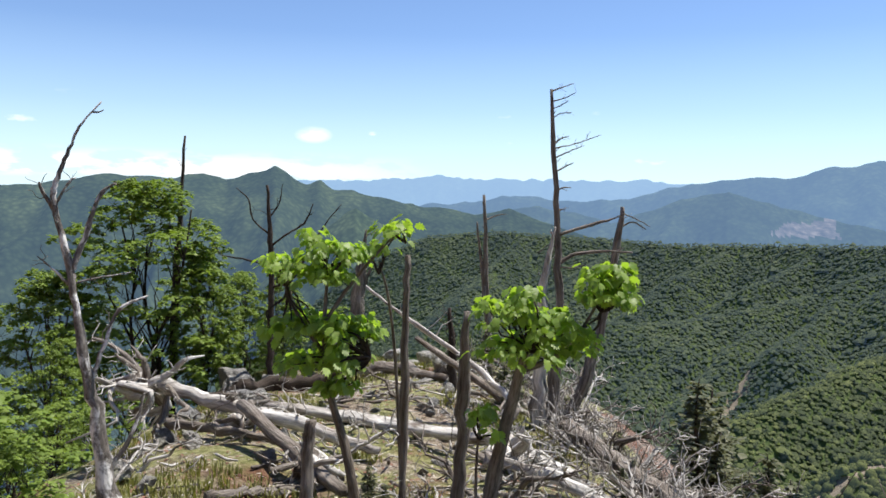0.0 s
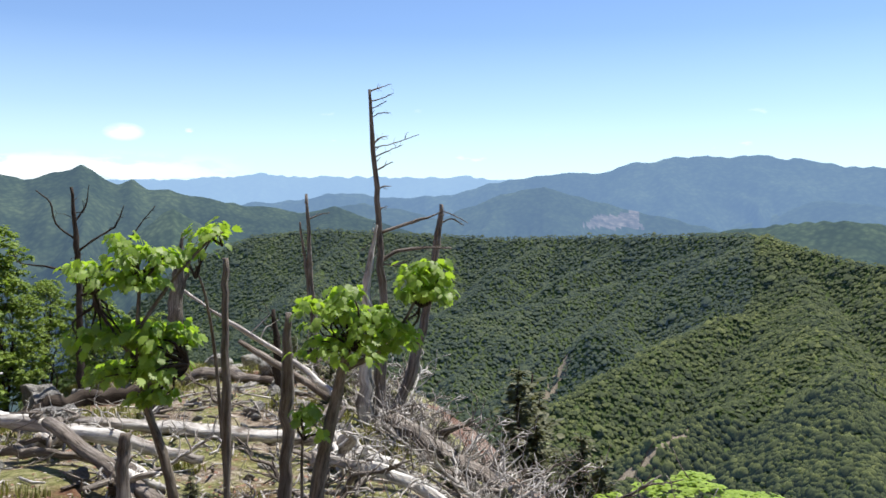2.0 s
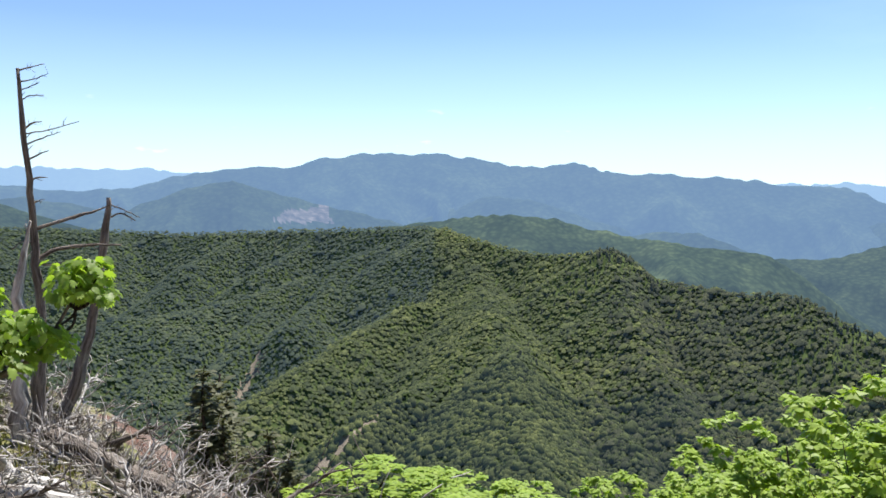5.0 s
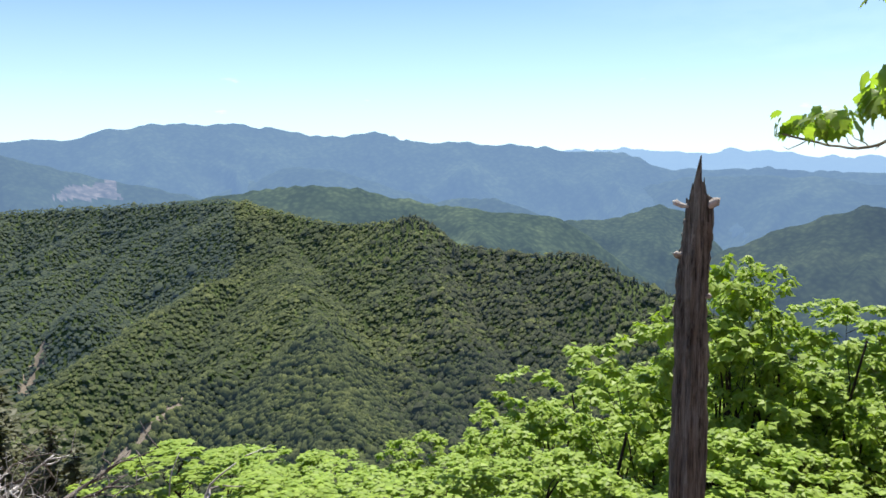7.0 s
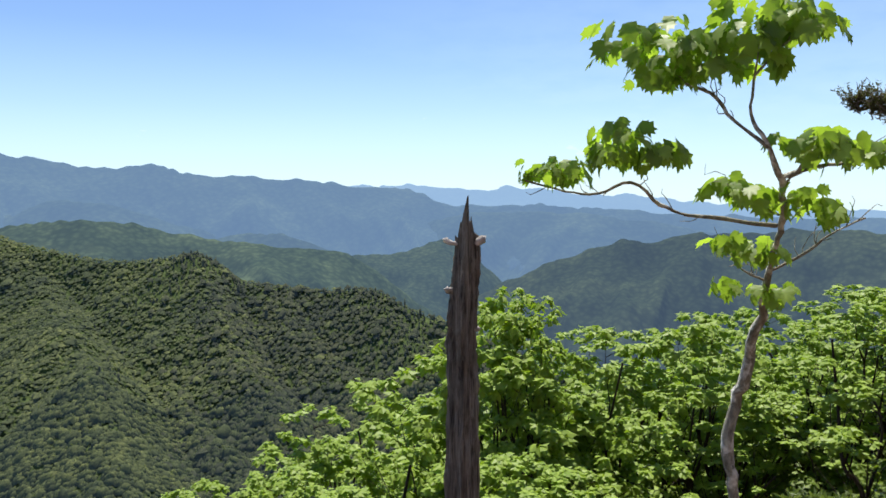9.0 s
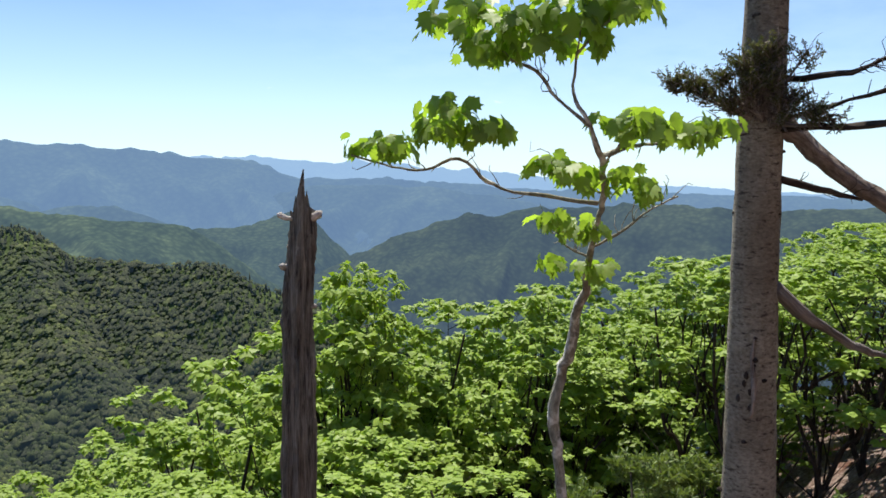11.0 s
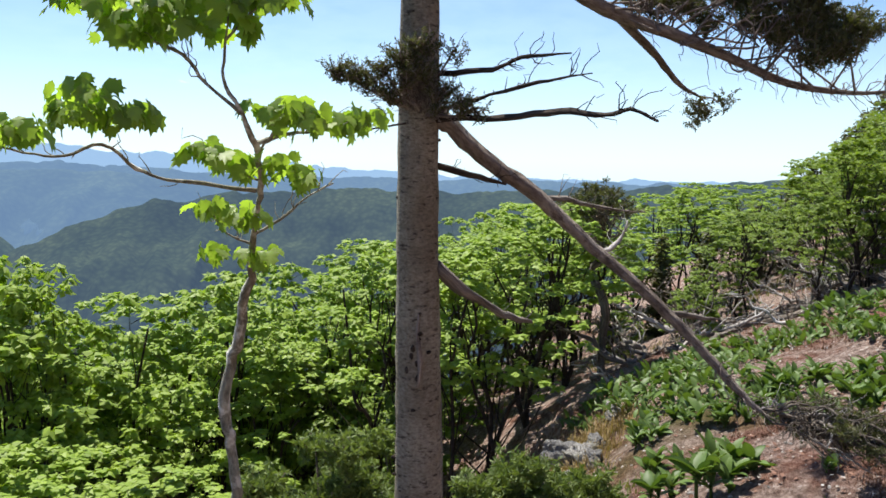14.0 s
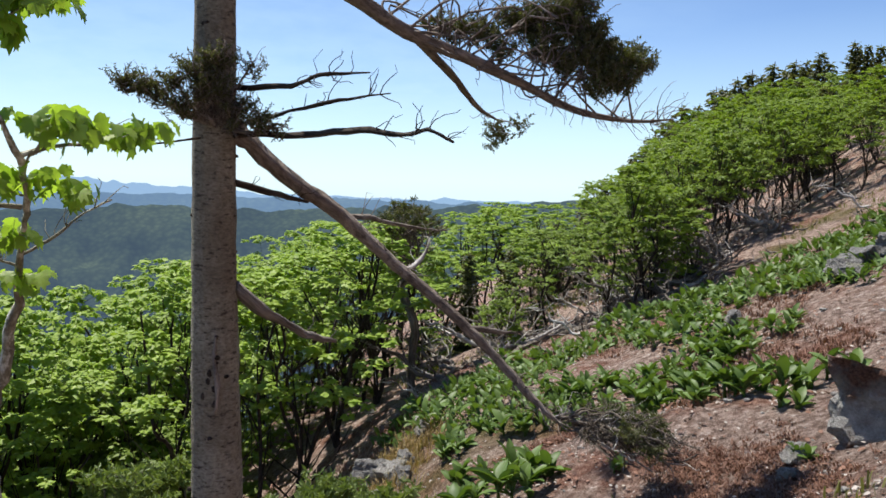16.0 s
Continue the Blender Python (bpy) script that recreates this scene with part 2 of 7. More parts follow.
M_FIR_BARK = bark_material("grey fir bark with resin blisters", (0.165, 0.143, 0.105), (0.37, 0.335, 0.26), (0.06, 0.048, 0.036), 9.0, 1.6, 0.008, 0.60, 2.6, 22.0)
M_DEAD = bark_material("weathered dead wood", (0.060, 0.050, 0.042), (0.36, 0.32, 0.28), None, 8.0, 0.08, 0.03)
M_LIMB = bark_material("grey-brown limb bark", (0.11, 0.088, 0.074), (0.40, 0.35, 0.305), (0.09, 0.07, 0.06), 8.0, 0.3, 0.02, 0.6, 0.6, 18.0)
M_SILVER = bark_material("bleached silver wood", (0.24, 0.22, 0.20), (0.78, 0.76, 0.72), (0.15, 0.125, 0.105), 6.0, 0.1, 0.015, 0.585, 0.25, 9.0)
M_STUMP = bark_material("split brown dead wood", (0.026, 0.022, 0.018), (0.64, 0.595, 0.51), (0.16, 0.12, 0.088), 8.5, 0.07, 0.16, 0.66)


# ---- mesh helpers ----


class Soup:
    """Collects vertices and faces for one mesh."""

    def __init__(self):
        self.v, self.f, self.n, self.w = [], [], 0, []

    def add(self, verts, faces, fibre=None):
        verts = np.asarray(verts, float)
        self.w.append(verts if fibre is None else np.asarray(fibre, float))
        self.v.append(verts)
        self.f.extend([tuple(i + self.n for i in f) for f in faces])
        self.n += len(verts)

    def mesh(self, name, smooth=True):
        me = bpy.data.meshes.new(name)
        me.from_pydata(np.concatenate(self.v).tolist() if self.v else [], [], self.f)
        if smooth:
            me.polygons.foreach_set("use_smooth", np.ones(len(me.polygons), bool))
        if self.w:
            me.attributes.new("fibre", "FLOAT_VECTOR", "POINT").data.foreach_set("vector", np.concatenate(self.w).ravel())
        me.update()
        return me


JOINED = ("twig_spray", "bough_spray", "needles", "crown", "stem_spray", "branch_spray")


def part(name, soup, mat, parent=None, label="", smooth=True):
    me = soup.mesh(name, smooth) if isinstance(soup, Soup) else soup
    if not me.materials:
        me.materials.append(mat)
    ob = new(name, me)
    if parent:
        ob.parent = parent
    if label:
        ob["label"] = label
    if name in JOINED:
        ob["kind"] = "stuff"
    return ob


def thing(name, place, label, category, group="", kind=""):
    ob = new(name)
    ob.empty_display_size = 0.2
    ob.location = place
    return tagged(ob, label, category, group, kind)


def unit(v):
    v = np.asarray(v, float)
    return v / (np.linalg.norm(v) + 1e-12)


def smooth_line(pts, per=4):
    """A Catmull-Rom line through a few points."""
    p = np.asarray(pts, float)
    q = np.concatenate([[2 * p[0] - p[1]], p, [2 * p[-1] - p[-2]]])
    out = []
    for i in range(1, len(q) - 2):
        for k in range(per):
            t = k / per
            a, b, c, d = q[i - 1], q[i], q[i + 1], q[i + 2]
            out.append(0.5 * (2 * b + (c - a) * t + (2 * a - 5 * b + 4 * c - d) * t * t + (3 * b - 3 * c + d - a) * t ** 3))
    out.append(p[-1])
    return np.array(out)


def tube(soup, line, radii, sides=7, rough=0.08, seed=0, tip=True, knobby=0.0):
    """A stem along a line, with uneven girth."""
    line = np.asarray(line, float)
    n = len(line)
    radii = np.interp(np.linspace(0, 1, n), np.linspace(0, 1, len(radii)), radii)
    g = np.random.default_rng(seed + 11)
    d = np.gradient(line, axis=0)
    d /= np.linalg.norm(d, axis=1, keepdims=True) + 1e-9
    ref = np.array([1.0, 0, 0]) if abs(d[0][0]) < 0.8 else np.array([0, 1.0, 0])
    u = unit(np.cross(d[0], ref))
    verts = []
    ang = np.linspace(0, 2 * np.pi, sides, endpoint=False)
    flute = 1 + rough * g.normal(size=sides)
    run = np.concatenate([[0], np.cumsum(np.linalg.norm(np.diff(line, axis=0), axis=1))])
    fib = []
    if knobby:
        radii = radii * (1 + knobby * np.interp(np.arange(n), np.arange(0, n + 3, 3), g.normal(size=len(np.arange(0, n + 3, 3)))))
        line = line + g.normal(size=line.shape) * (radii * knobby * 1.5)[:, None]
    for i in range(n):
        u = unit(u - d[i] * (u @ d[i]))
        w = np.cross(d[i], u)
        r = radii[i] * flute * (1 + rough * 0.6 * g.normal(size=sides))
        verts.append(line[i] + np.outer(np.cos(ang) * r, u) + np.outer(np.sin(ang) * r, w))
        fib.append(np.column_stack([np.cos(ang) * radii[i], np.sin(ang) * radii[i], np.full(sides, run[i])]) + seed * 1.7)
    verts = np.concatenate(verts)
    faces = [(i * sides + k, i * sides + (k + 1) % sides, (i + 1) * sides + (k + 1) % sides, (i + 1) * sides + k) for i in range(n - 1) for k in range(sides)]
    m = len(verts)
    verts = np.concatenate([verts, [line[-1] + d[-1] * radii[-1] * (1.2 if tip else 0.05)], [line[0]]])
    faces += [((n - 1) * sides + k, (n - 1) * sides + (k + 1) % sides, m) for k in range(sides)]
    faces += [((k + 1) % sides, k, m + 1) for k in range(sides)]
    soup.add(verts, faces, np.concatenate(fib + [fib[-1][:1], fib[0][:1]]))


def wander(a, b, steps=5, amount=0.08, seed=0, sag=0.0):
    """A crooked line from a to b."""
    g = np.random.default_rng(seed + 3)
    a, b = np.asarray(a, float), np.asarray(b, float)
    t = np.linspace(0, 1, steps)[:, None]
    L = np.linalg.norm(b - a)
    off = g.normal(size=(steps, 3)) * amount * L
    off[0] = off[-1] = 0
    p = a + (b - a) * t + off
    p[:, 2] -= sag * L * 4 * (t * (1 - t))[:, 0]
    return smooth_line(p, 3)


def frames_of(normals, heading):
    """Bases with z along the normals, turned by heading."""
    nz = normals / (np.linalg.norm(normals, axis=1, keepdims=True) + 1e-9)
    ref = np.where(np.abs(nz[:, 2:3]) < 0.95, [[0.0, 0, 1.0]], [[1.0, 0, 0]])
    ux = np.cross(ref, nz)
    ux /= np.linalg.norm(ux, axis=1, keepdims=True) + 1e-9
    uy = np.cross(nz, ux)
    c, s = np.cos(heading)[:, None], np.sin(heading)[:, None]
    return ux * c + uy * s, uy * c - ux * s, nz


# outlines of leaves, stalk at the origin, tip along +y
OVAL = np.array([(0, 0), (0.26, 0.30), (0.22, 0.68), (0, 1.0), (-0.22, 0.68), (-0.26, 0.30)])


def leaves(soup, places, normals, sizes, outline, seed=0, droop=0.25, fold=0.18):
    """Scatters leaves, each a small folded blade."""
    g = np.random.default_rng(seed + 5)
    N = len(places)
    if not N:
        return
    k = len(outline)
    ux, uy, nz = frames_of(np.asarray(normals, float), g.uniform(0, 2 * np.pi, N))
    s = np.asarray(sizes)[:, None, None]
    o = outline
    z = -droop * o[:, 1] ** 2 + fold * np.abs(o[:, 0]) * 1.2
    ctr = np.array([[0, 0.42, -droop * 0.16]])
    loc = np.concatenate([np.column_stack([o, z]), ctr])
    P = places[:, None, :] + s * (loc[None, :, 0:1] * ux[:, None, :] + loc[None, :, 1:2] * uy[:, None, :] + loc[None, :, 2:3] * nz[:, None, :])
    base = np.arange(N) * (k + 1)
    if k > 8:
        tri = [(k, i, (i + 1) % k) for i in range(k)]
    else:
        tri = [tuple(range(k))]
    faces = []
    for b in base:
        faces.extend([tuple(b + i for i in f) for f in tri])
    soup.add(P.reshape(-1, 3), faces)


# ---- the lie of the land ----
def splus(v, w):
    return w * np.logaddexp(0, v / w)


def bumps(x, y, scale, seed):
    """Soft value noise, vectorised."""
    x, y = np.asarray(x, float) / scale + seed * 17.3, np.asarray(y, float) / scale + seed * 5.1
    xi, yi = np.floor(x), np.floor(y)
    fx, fy = x - xi, y - yi
    fx, fy = fx * fx * (3 - 2 * fx), fy * fy * (3 - 2 * fy)

    def h(a, b):
        v = np.sin(a * 127.1 + b * 311.7 + seed * 74.7) * 43758.5453
        return v - np.floor(v)

    return (h(xi, yi) * (1 - fx) + h(xi + 1, yi) * fx) * (1 - fy) + (h(xi, yi + 1) * (1 - fx) + h(xi + 1, yi + 1) * fx) * fy - 0.5


def fractal(x, y, scale, seed, octaves=4, gain=0.5):
    return sum(gain ** i * bumps(x, y, scale / 2 ** i, seed + i) for i in range(octaves))


def ridged(x, y, scale, seed, octaves=4):
    return sum(0.5 ** i * (0.5 - 2 * np.abs(bumps(x, y, scale / 2 ** i, seed + i))) for i in range(octaves))


def near_height(x, y):
    x, y = np.asarray(x, float), np.asarray(y, float)
    crest = -1.6 - 0.085 * y - 0.7 * splus(y - 16.5, 0.8)
    side = 0.8 * splus(x - 1.9, 0.5) + 0.75 * splus(-2.9 - x, 0.6)
    spur = crest - side
    fall = x * math.sin(radians(35)) + y * math.cos(radians(35))
    q = x * math.sin(radians(20)) + y * math.cos(radians(20))
    hill = -1.65 - 0.42 * fall - 1.1 * (splus(q - 3.6, 0.5) - 0.55 * splus(q - 6.0, 0.8))
    hill = hill + 0.26 * splus(-fall - 3.0, 0.6)
    k = 0.25
    z = k * np.logaddexp(spur / k, hill / k)
    r = np.hypot(x, y)
    z = z - 1.0 * np.exp(-((x - 6.9) ** 2 + (y + 0.8) ** 2) / 0.9)
    z = z - 1.2 * np.exp(-((x - 9.0) ** 2 + (y + 0.9) ** 2) / 1.6)
    return z + 0.28 * fractal(x, y, 2.6, 3, 4) * np.clip(r / 3, 0.2, 1.5)


def crest_a(az):
    """Near wooded ridge: elevation of its crest, and its distance."""
    e = np.interp(az, [-40, -12, -5, 0, 5, 12, 17, 24, 29, 34, 37, 41, 44, 47, 50, 56, 59.4, 62, 66, 78, 90],
                  [-26, -11, -4.6, -2.5, -2.1, -2.4, -2.7, -2.5, -2.4, -2.2, -2.9, -4.0, -4.1, -3.6, -5.7, -6.5, -6.4, -7.9, -9.4, -15, -22])
    d = np.interp(az, [-40, 0, 12, 24, 34, 41, 47, 59, 66, 90], [1250, 1300, 1240, 1120, 920, 800, 720, 620, 560, 420])
    return e, d


# spurs that run out from the crest, each a line of heading, elevation and distance, with the steepness of its flanks
SPURS = [
    (0.60, [(35.5, -2.4, 900), (37.6, -4.6, 830), (38.2, -7.4, 690), (39.8, -11.5, 540), (41.5, -16.2, 420), (43.0, -20.8, 335), (45.0, -28.0, 220)]),
    (0.85, [(37.8, -5.4, 800), (35.6, -6.6, 770), (32.8, -7.5, 735), (29.0, -9.7, 665), (25.0, -11.9, 605), (21.2, -14.3, 560), (15.0, -19.5, 500)]),
    (0.85, [(38.6, -9.8, 600), (34.6, -12.5, 560), (30.5, -14.6, 520), (27.0, -17.0, 480), (23.5, -20.5, 430)]),
    (0.75, [(34.0, -2.6, 930), (30.3, -3.9, 950), (25.0, -5.7, 900), (19.4, -7.1, 850), (13.0, -8.3, 800), (7.0, -11.0, 760), (1.0, -15.0, 700)]),
    (0.95, [(19.6, -7.3, 845), (16.2, -10.4, 765), (13.4, -13.3, 690), (10.5, -17.5, 600)]),
    (0.95, [(24.6, -6.0, 890), (21.5, -9.0, 800), (18.0, -12.4, 720), (15.0, -15.6, 650)]),
    (0.95, [(29.6, -4.3, 940), (27.0, -6.8, 850), (23.6, -9.4, 760)]),
    (0.95, [(13.2, -8.5, 800), (10.0, -11.0, 730), (7.0, -14.5, 650)]),
    (0.85, [(21.5, -2.8, 1150), (18.9, -3.9, 1080), (15.6, -6.2, 980)]),
    (0.85, [(14.0, -2.6, 1220), (11.4, -4.2, 1120), (8.6, -6.8, 1000)]),
    (0.85, [(27.2, -2.8, 1080), (24.8, -4.0, 1020), (22.6, -5.4, 960)]),
    (0.85, [(7.0, -2.4, 1260), (4.6, -4.4, 1140), (2.4, -7.4, 1000)]),
    (0.70, [(46.9, -3.6, 720), (48.2, -6.6, 650), (50.2, -10.2, 570), (53.4, -14.8, 480), (57.0, -20.0, 400)]),
    (0.70, [(42.5, -4.3, 780), (43.6, -8.0, 680), (46.0, -12.6, 560), (49.2, -17.0, 450), (52.5, -22.0, 370)]),
    (0.75, [(53.5, -6.6, 660), (55.8, -10.0, 580), (59.0, -14.2, 500), (62.0, -18.5, 430)]),
    (0.75, [(59.4, -6.6, 620), (62.2, -10.3, 550), (65.2, -14.6, 480)]),
]


def far_height(r, az):
    x, y = r * np.sin(np.radians(az)), r * np.cos(np.radians(az))
    deep = 190 + 330 / (1 + np.exp((az + 4) / 2.5)) + 330 / (1 + np.exp((66 - az) / 3.0))
    base = -40 - deep * (1 - np.exp(-np.clip(r - 40, 0, None) / 190)) - np.clip(r - 700, 0, None) * 0.35
    e, d = crest_a(az)
    zc = d * np.tan(np.radians(e))
    down = np.clip(d - r, 0, None)
    back = np.clip(r - d, 0, None)
    a = zc - 0.62 * down - 0.45 * back
    # wavering lines keep the spurs from running straight
    wx = x + 26 * fractal(x, y, 190, 33, 3)
    wy = y + 26 * fractal(x, y, 190, 35, 3)
    top = a
    for steep, line in SPURS:
        P = [(q * math.sin(radians(h)), q * math.cos(radians(h)), q * math.tan(radians(t))) for h, t, q in line]
        best = np.full(np.shape(r), -1e4)
        for (ax, ay, az0), (bx, by, bz) in zip(P, P[1:]):
            ux, uy = bx - ax, by - ay
            t = np.clip(((wx - ax) * ux + (wy - ay) * uy) / (ux * ux + uy * uy), 0, 1)
            off = np.hypot(wx - ax - t * ux, wy - ay - t * uy)
            best = np.maximum(best, az0 + t * (bz - az0) - steep * (np.sqrt(off * off + 64.0) - 8.0))
        top = np.maximum(top, best)
    ribs = ridged(x + 0.5 * y, y - 0.2 * x, 130, 21, 4) * 15 - 6
    top = top + ribs * np.clip(down / 160, 0.06, 1) * (back <= 0)
    k = 9.0
    return k * np.logaddexp(base / k, top / k)


def land(r, az):
    """Height of the one ground sheet, from distance and heading (degrees)."""
    r, az = np.asarray(r, float), np.asarray(az, float)
    x, y = r * np.sin(np.radians(az)), r * np.cos(np.radians(az))
    zn = near_height(x, y)
    if np.all(r <= 45):
        return zn
    rc = np.clip(r, 0, 95)
    xn, yn = rc * np.sin(np.radians(az)), rc * np.cos(np.radians(az))
    zn = np.where(r > 95, near_height(xn, yn) - 0.8 * (r - 95), zn)
    t = np.clip((r - 45) / 110, 0, 1)
    t = t * t * (3 - 2 * t)
    return zn * (1 - t) + far_height(r, az) * t


def at_ground(x, y):
    return float(land(math.hypot(x, y), math.degrees(math.atan2(x, y))))


def sheet(name, azs, rs, height, mat, cap=False):
    A, Rr = np.meshgrid(azs, rs)
    Z = height(Rr, A)
    V = np.stack([Rr * np.sin(np.radians(A)), Rr * np.cos(np.radians(A)), Z], -1).reshape(-1, 3)
    na, nr = len(azs), len(rs)
    idx = np.arange(na * nr).reshape(nr, na)
    F = np.stack([idx[:-1, :-1], idx[1:, :-1], idx[1:, 1:], idx[:-1, 1:]], -1).reshape(-1, 4)
    me = bpy.data.meshes.new(name)
    me.vertices.add(len(V))
    me.vertices.foreach_set("co", V.ravel())
    me.loops.add(F.size)
    me.loops.foreach_set("vertex_index", F.ravel())
    me.polygons.add(len(F))
    me.polygons.foreach_set("loop_start", np.arange(0, F.size, 4))
    me.polygons.foreach_set("use_smooth", np.ones(len(F), bool))
    me.update(calc_edges=True)
    me.validate()
    for mm in (mat if isinstance(mat, list) else [mat]):
        me.materials.append(mm)
    return new(name, me)


# one ground sheet, from underfoot to the horizon
AZS = np.concatenate([np.arange(-180, -36, 3.0), np.arange(-36, 146, 0.36), np.arange(146, 178, 3.0), [180.0]])
RS = np.concatenate([[0.002, 0.15], np.geomspace(0.5, 60, 130), np.geomspace(63, 180, 22), np.geomspace(186, 1340, 150), np.geomspace(1400, 4900, 14)])
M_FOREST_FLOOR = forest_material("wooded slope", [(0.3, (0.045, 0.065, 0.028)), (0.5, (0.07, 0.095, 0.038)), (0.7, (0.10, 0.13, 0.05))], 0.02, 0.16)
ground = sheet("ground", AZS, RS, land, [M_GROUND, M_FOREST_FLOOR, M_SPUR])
tagged(ground, "brown mountain soil with needles, moss and grass, falling away into wooded valleys", "ground", kind="structure")
mi = np.zeros(len(ground.data.polygons), np.int32).reshape(len(RS) - 1, len(AZS) - 1)
mi[RS[:-1] > 70] = 1
gA, gR = np.meshgrid(AZS[:-1], RS[:-1])
gx, gy = gR * np.sin(np.radians(gA)), gR * np.cos(np.radians(gA))
edge = 1.6 * fractal(gx, gy, 1.5, 71, 4)
mi[(gy > 3.0 + edge) & (gx > -6.0 + edge) & (gx < 2.9 + edge) & (gR < 24)] = 2
ground.data.polygons.foreach_set("material_index", mi.ravel())


# ---- far ranges ----
def range_height(knots, dist, slope, rib, seed, rib_scale, jag=0.0, back=0.5):
    ka, ke = [k[0] for k in knots], [k[1] for k in knots]

    def height(r, az):
        e = np.interp(az, ka, ke)
        d = dist + 0.08 * dist * fractal(az * 40, az * 0, 500, seed, 3)
        x, y = r * np.sin(np.radians(az)), r * np.cos(np.radians(az))
        zc = dist * np.tan(np.radians(e)) + jag * fractal(az * 100, az * 0 + seed, 120, seed + 9, 4)
        down, bk = np.clip(d - r, 0, None), np.clip(r - d, 0, None)
        arc = np.radians(az) * dist
        lean = 0.35 if seed % 4 < 2 else -0.3
        ribs = (0.55 * ridged(arc + lean * down + 0.3 * rib_scale * fractal(x, y, rib_scale, seed + 3, 3), 0.3 * down, 0.62 * rib_scale, seed, 5) + 0.45 * ridged(x, y, rib_scale, seed, 5) - 0.45) * 1.25 * rib * np.clip(down / (rib * 3), 0, 1)
        return zc * (r / dist) - slope * down - back * bk + ribs

    return height


def mountain_range(knots, dist, depth, slope, rib, seed, mat, label, rib_scale=500, jag=5.0, step=0.2, rows=56):
    azs = np.arange(knots[0][0], knots[-1][0] + 0.01, step)
    rs = np.concatenate([np.linspace(dist - depth, dist * 1.05, rows), [dist * 1.16]])
    ob = sheet("mountain_range", azs, rs, range_height(knots, dist, slope, rib, seed, rib_scale, jag), mat)
    return tagged(ob, label, "mountain", kind="structure")


# haze colours, painted into the range and crown materials as emission
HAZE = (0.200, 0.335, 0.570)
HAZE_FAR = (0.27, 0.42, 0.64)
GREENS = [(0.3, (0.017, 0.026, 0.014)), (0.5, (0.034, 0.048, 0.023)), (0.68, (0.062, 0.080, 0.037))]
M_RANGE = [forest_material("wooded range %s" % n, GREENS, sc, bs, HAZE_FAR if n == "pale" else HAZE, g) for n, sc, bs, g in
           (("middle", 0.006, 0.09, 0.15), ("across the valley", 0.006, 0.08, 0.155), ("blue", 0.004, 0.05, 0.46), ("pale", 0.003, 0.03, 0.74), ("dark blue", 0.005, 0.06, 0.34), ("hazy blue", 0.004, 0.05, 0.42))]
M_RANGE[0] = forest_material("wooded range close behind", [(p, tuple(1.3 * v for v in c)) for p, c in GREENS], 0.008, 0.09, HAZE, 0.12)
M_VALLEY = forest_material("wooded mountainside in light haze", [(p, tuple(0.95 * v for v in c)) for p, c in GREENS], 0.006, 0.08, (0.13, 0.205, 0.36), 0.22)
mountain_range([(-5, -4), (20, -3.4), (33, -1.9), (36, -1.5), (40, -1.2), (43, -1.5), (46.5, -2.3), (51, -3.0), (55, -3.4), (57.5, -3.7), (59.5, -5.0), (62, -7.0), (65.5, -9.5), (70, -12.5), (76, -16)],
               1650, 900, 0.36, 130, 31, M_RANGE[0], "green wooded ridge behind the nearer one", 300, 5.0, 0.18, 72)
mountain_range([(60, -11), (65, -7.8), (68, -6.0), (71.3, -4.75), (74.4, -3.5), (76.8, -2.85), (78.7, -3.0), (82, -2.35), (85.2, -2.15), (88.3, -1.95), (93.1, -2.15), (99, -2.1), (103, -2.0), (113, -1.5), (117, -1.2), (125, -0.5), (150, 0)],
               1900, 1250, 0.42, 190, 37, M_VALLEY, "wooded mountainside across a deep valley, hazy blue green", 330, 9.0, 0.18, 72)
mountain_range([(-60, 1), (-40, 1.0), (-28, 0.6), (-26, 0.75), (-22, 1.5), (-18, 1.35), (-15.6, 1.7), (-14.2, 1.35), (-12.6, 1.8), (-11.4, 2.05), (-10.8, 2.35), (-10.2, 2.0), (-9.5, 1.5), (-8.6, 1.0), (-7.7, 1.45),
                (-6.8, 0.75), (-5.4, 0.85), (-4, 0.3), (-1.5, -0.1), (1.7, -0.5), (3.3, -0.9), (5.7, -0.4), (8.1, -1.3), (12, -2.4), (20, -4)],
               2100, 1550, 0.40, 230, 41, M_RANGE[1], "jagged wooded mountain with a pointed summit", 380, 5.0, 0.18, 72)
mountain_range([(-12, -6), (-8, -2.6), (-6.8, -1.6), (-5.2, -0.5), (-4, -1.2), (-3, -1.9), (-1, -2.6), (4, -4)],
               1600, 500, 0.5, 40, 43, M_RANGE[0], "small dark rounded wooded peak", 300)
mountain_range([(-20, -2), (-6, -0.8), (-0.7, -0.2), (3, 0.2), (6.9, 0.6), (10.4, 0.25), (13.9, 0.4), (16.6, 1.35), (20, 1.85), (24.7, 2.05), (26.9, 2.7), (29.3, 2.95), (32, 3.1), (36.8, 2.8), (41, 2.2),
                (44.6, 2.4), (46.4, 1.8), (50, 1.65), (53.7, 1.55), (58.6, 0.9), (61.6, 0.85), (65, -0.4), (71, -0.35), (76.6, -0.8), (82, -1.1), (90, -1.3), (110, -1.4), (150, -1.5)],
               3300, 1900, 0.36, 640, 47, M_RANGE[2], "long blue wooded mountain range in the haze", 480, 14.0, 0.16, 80)
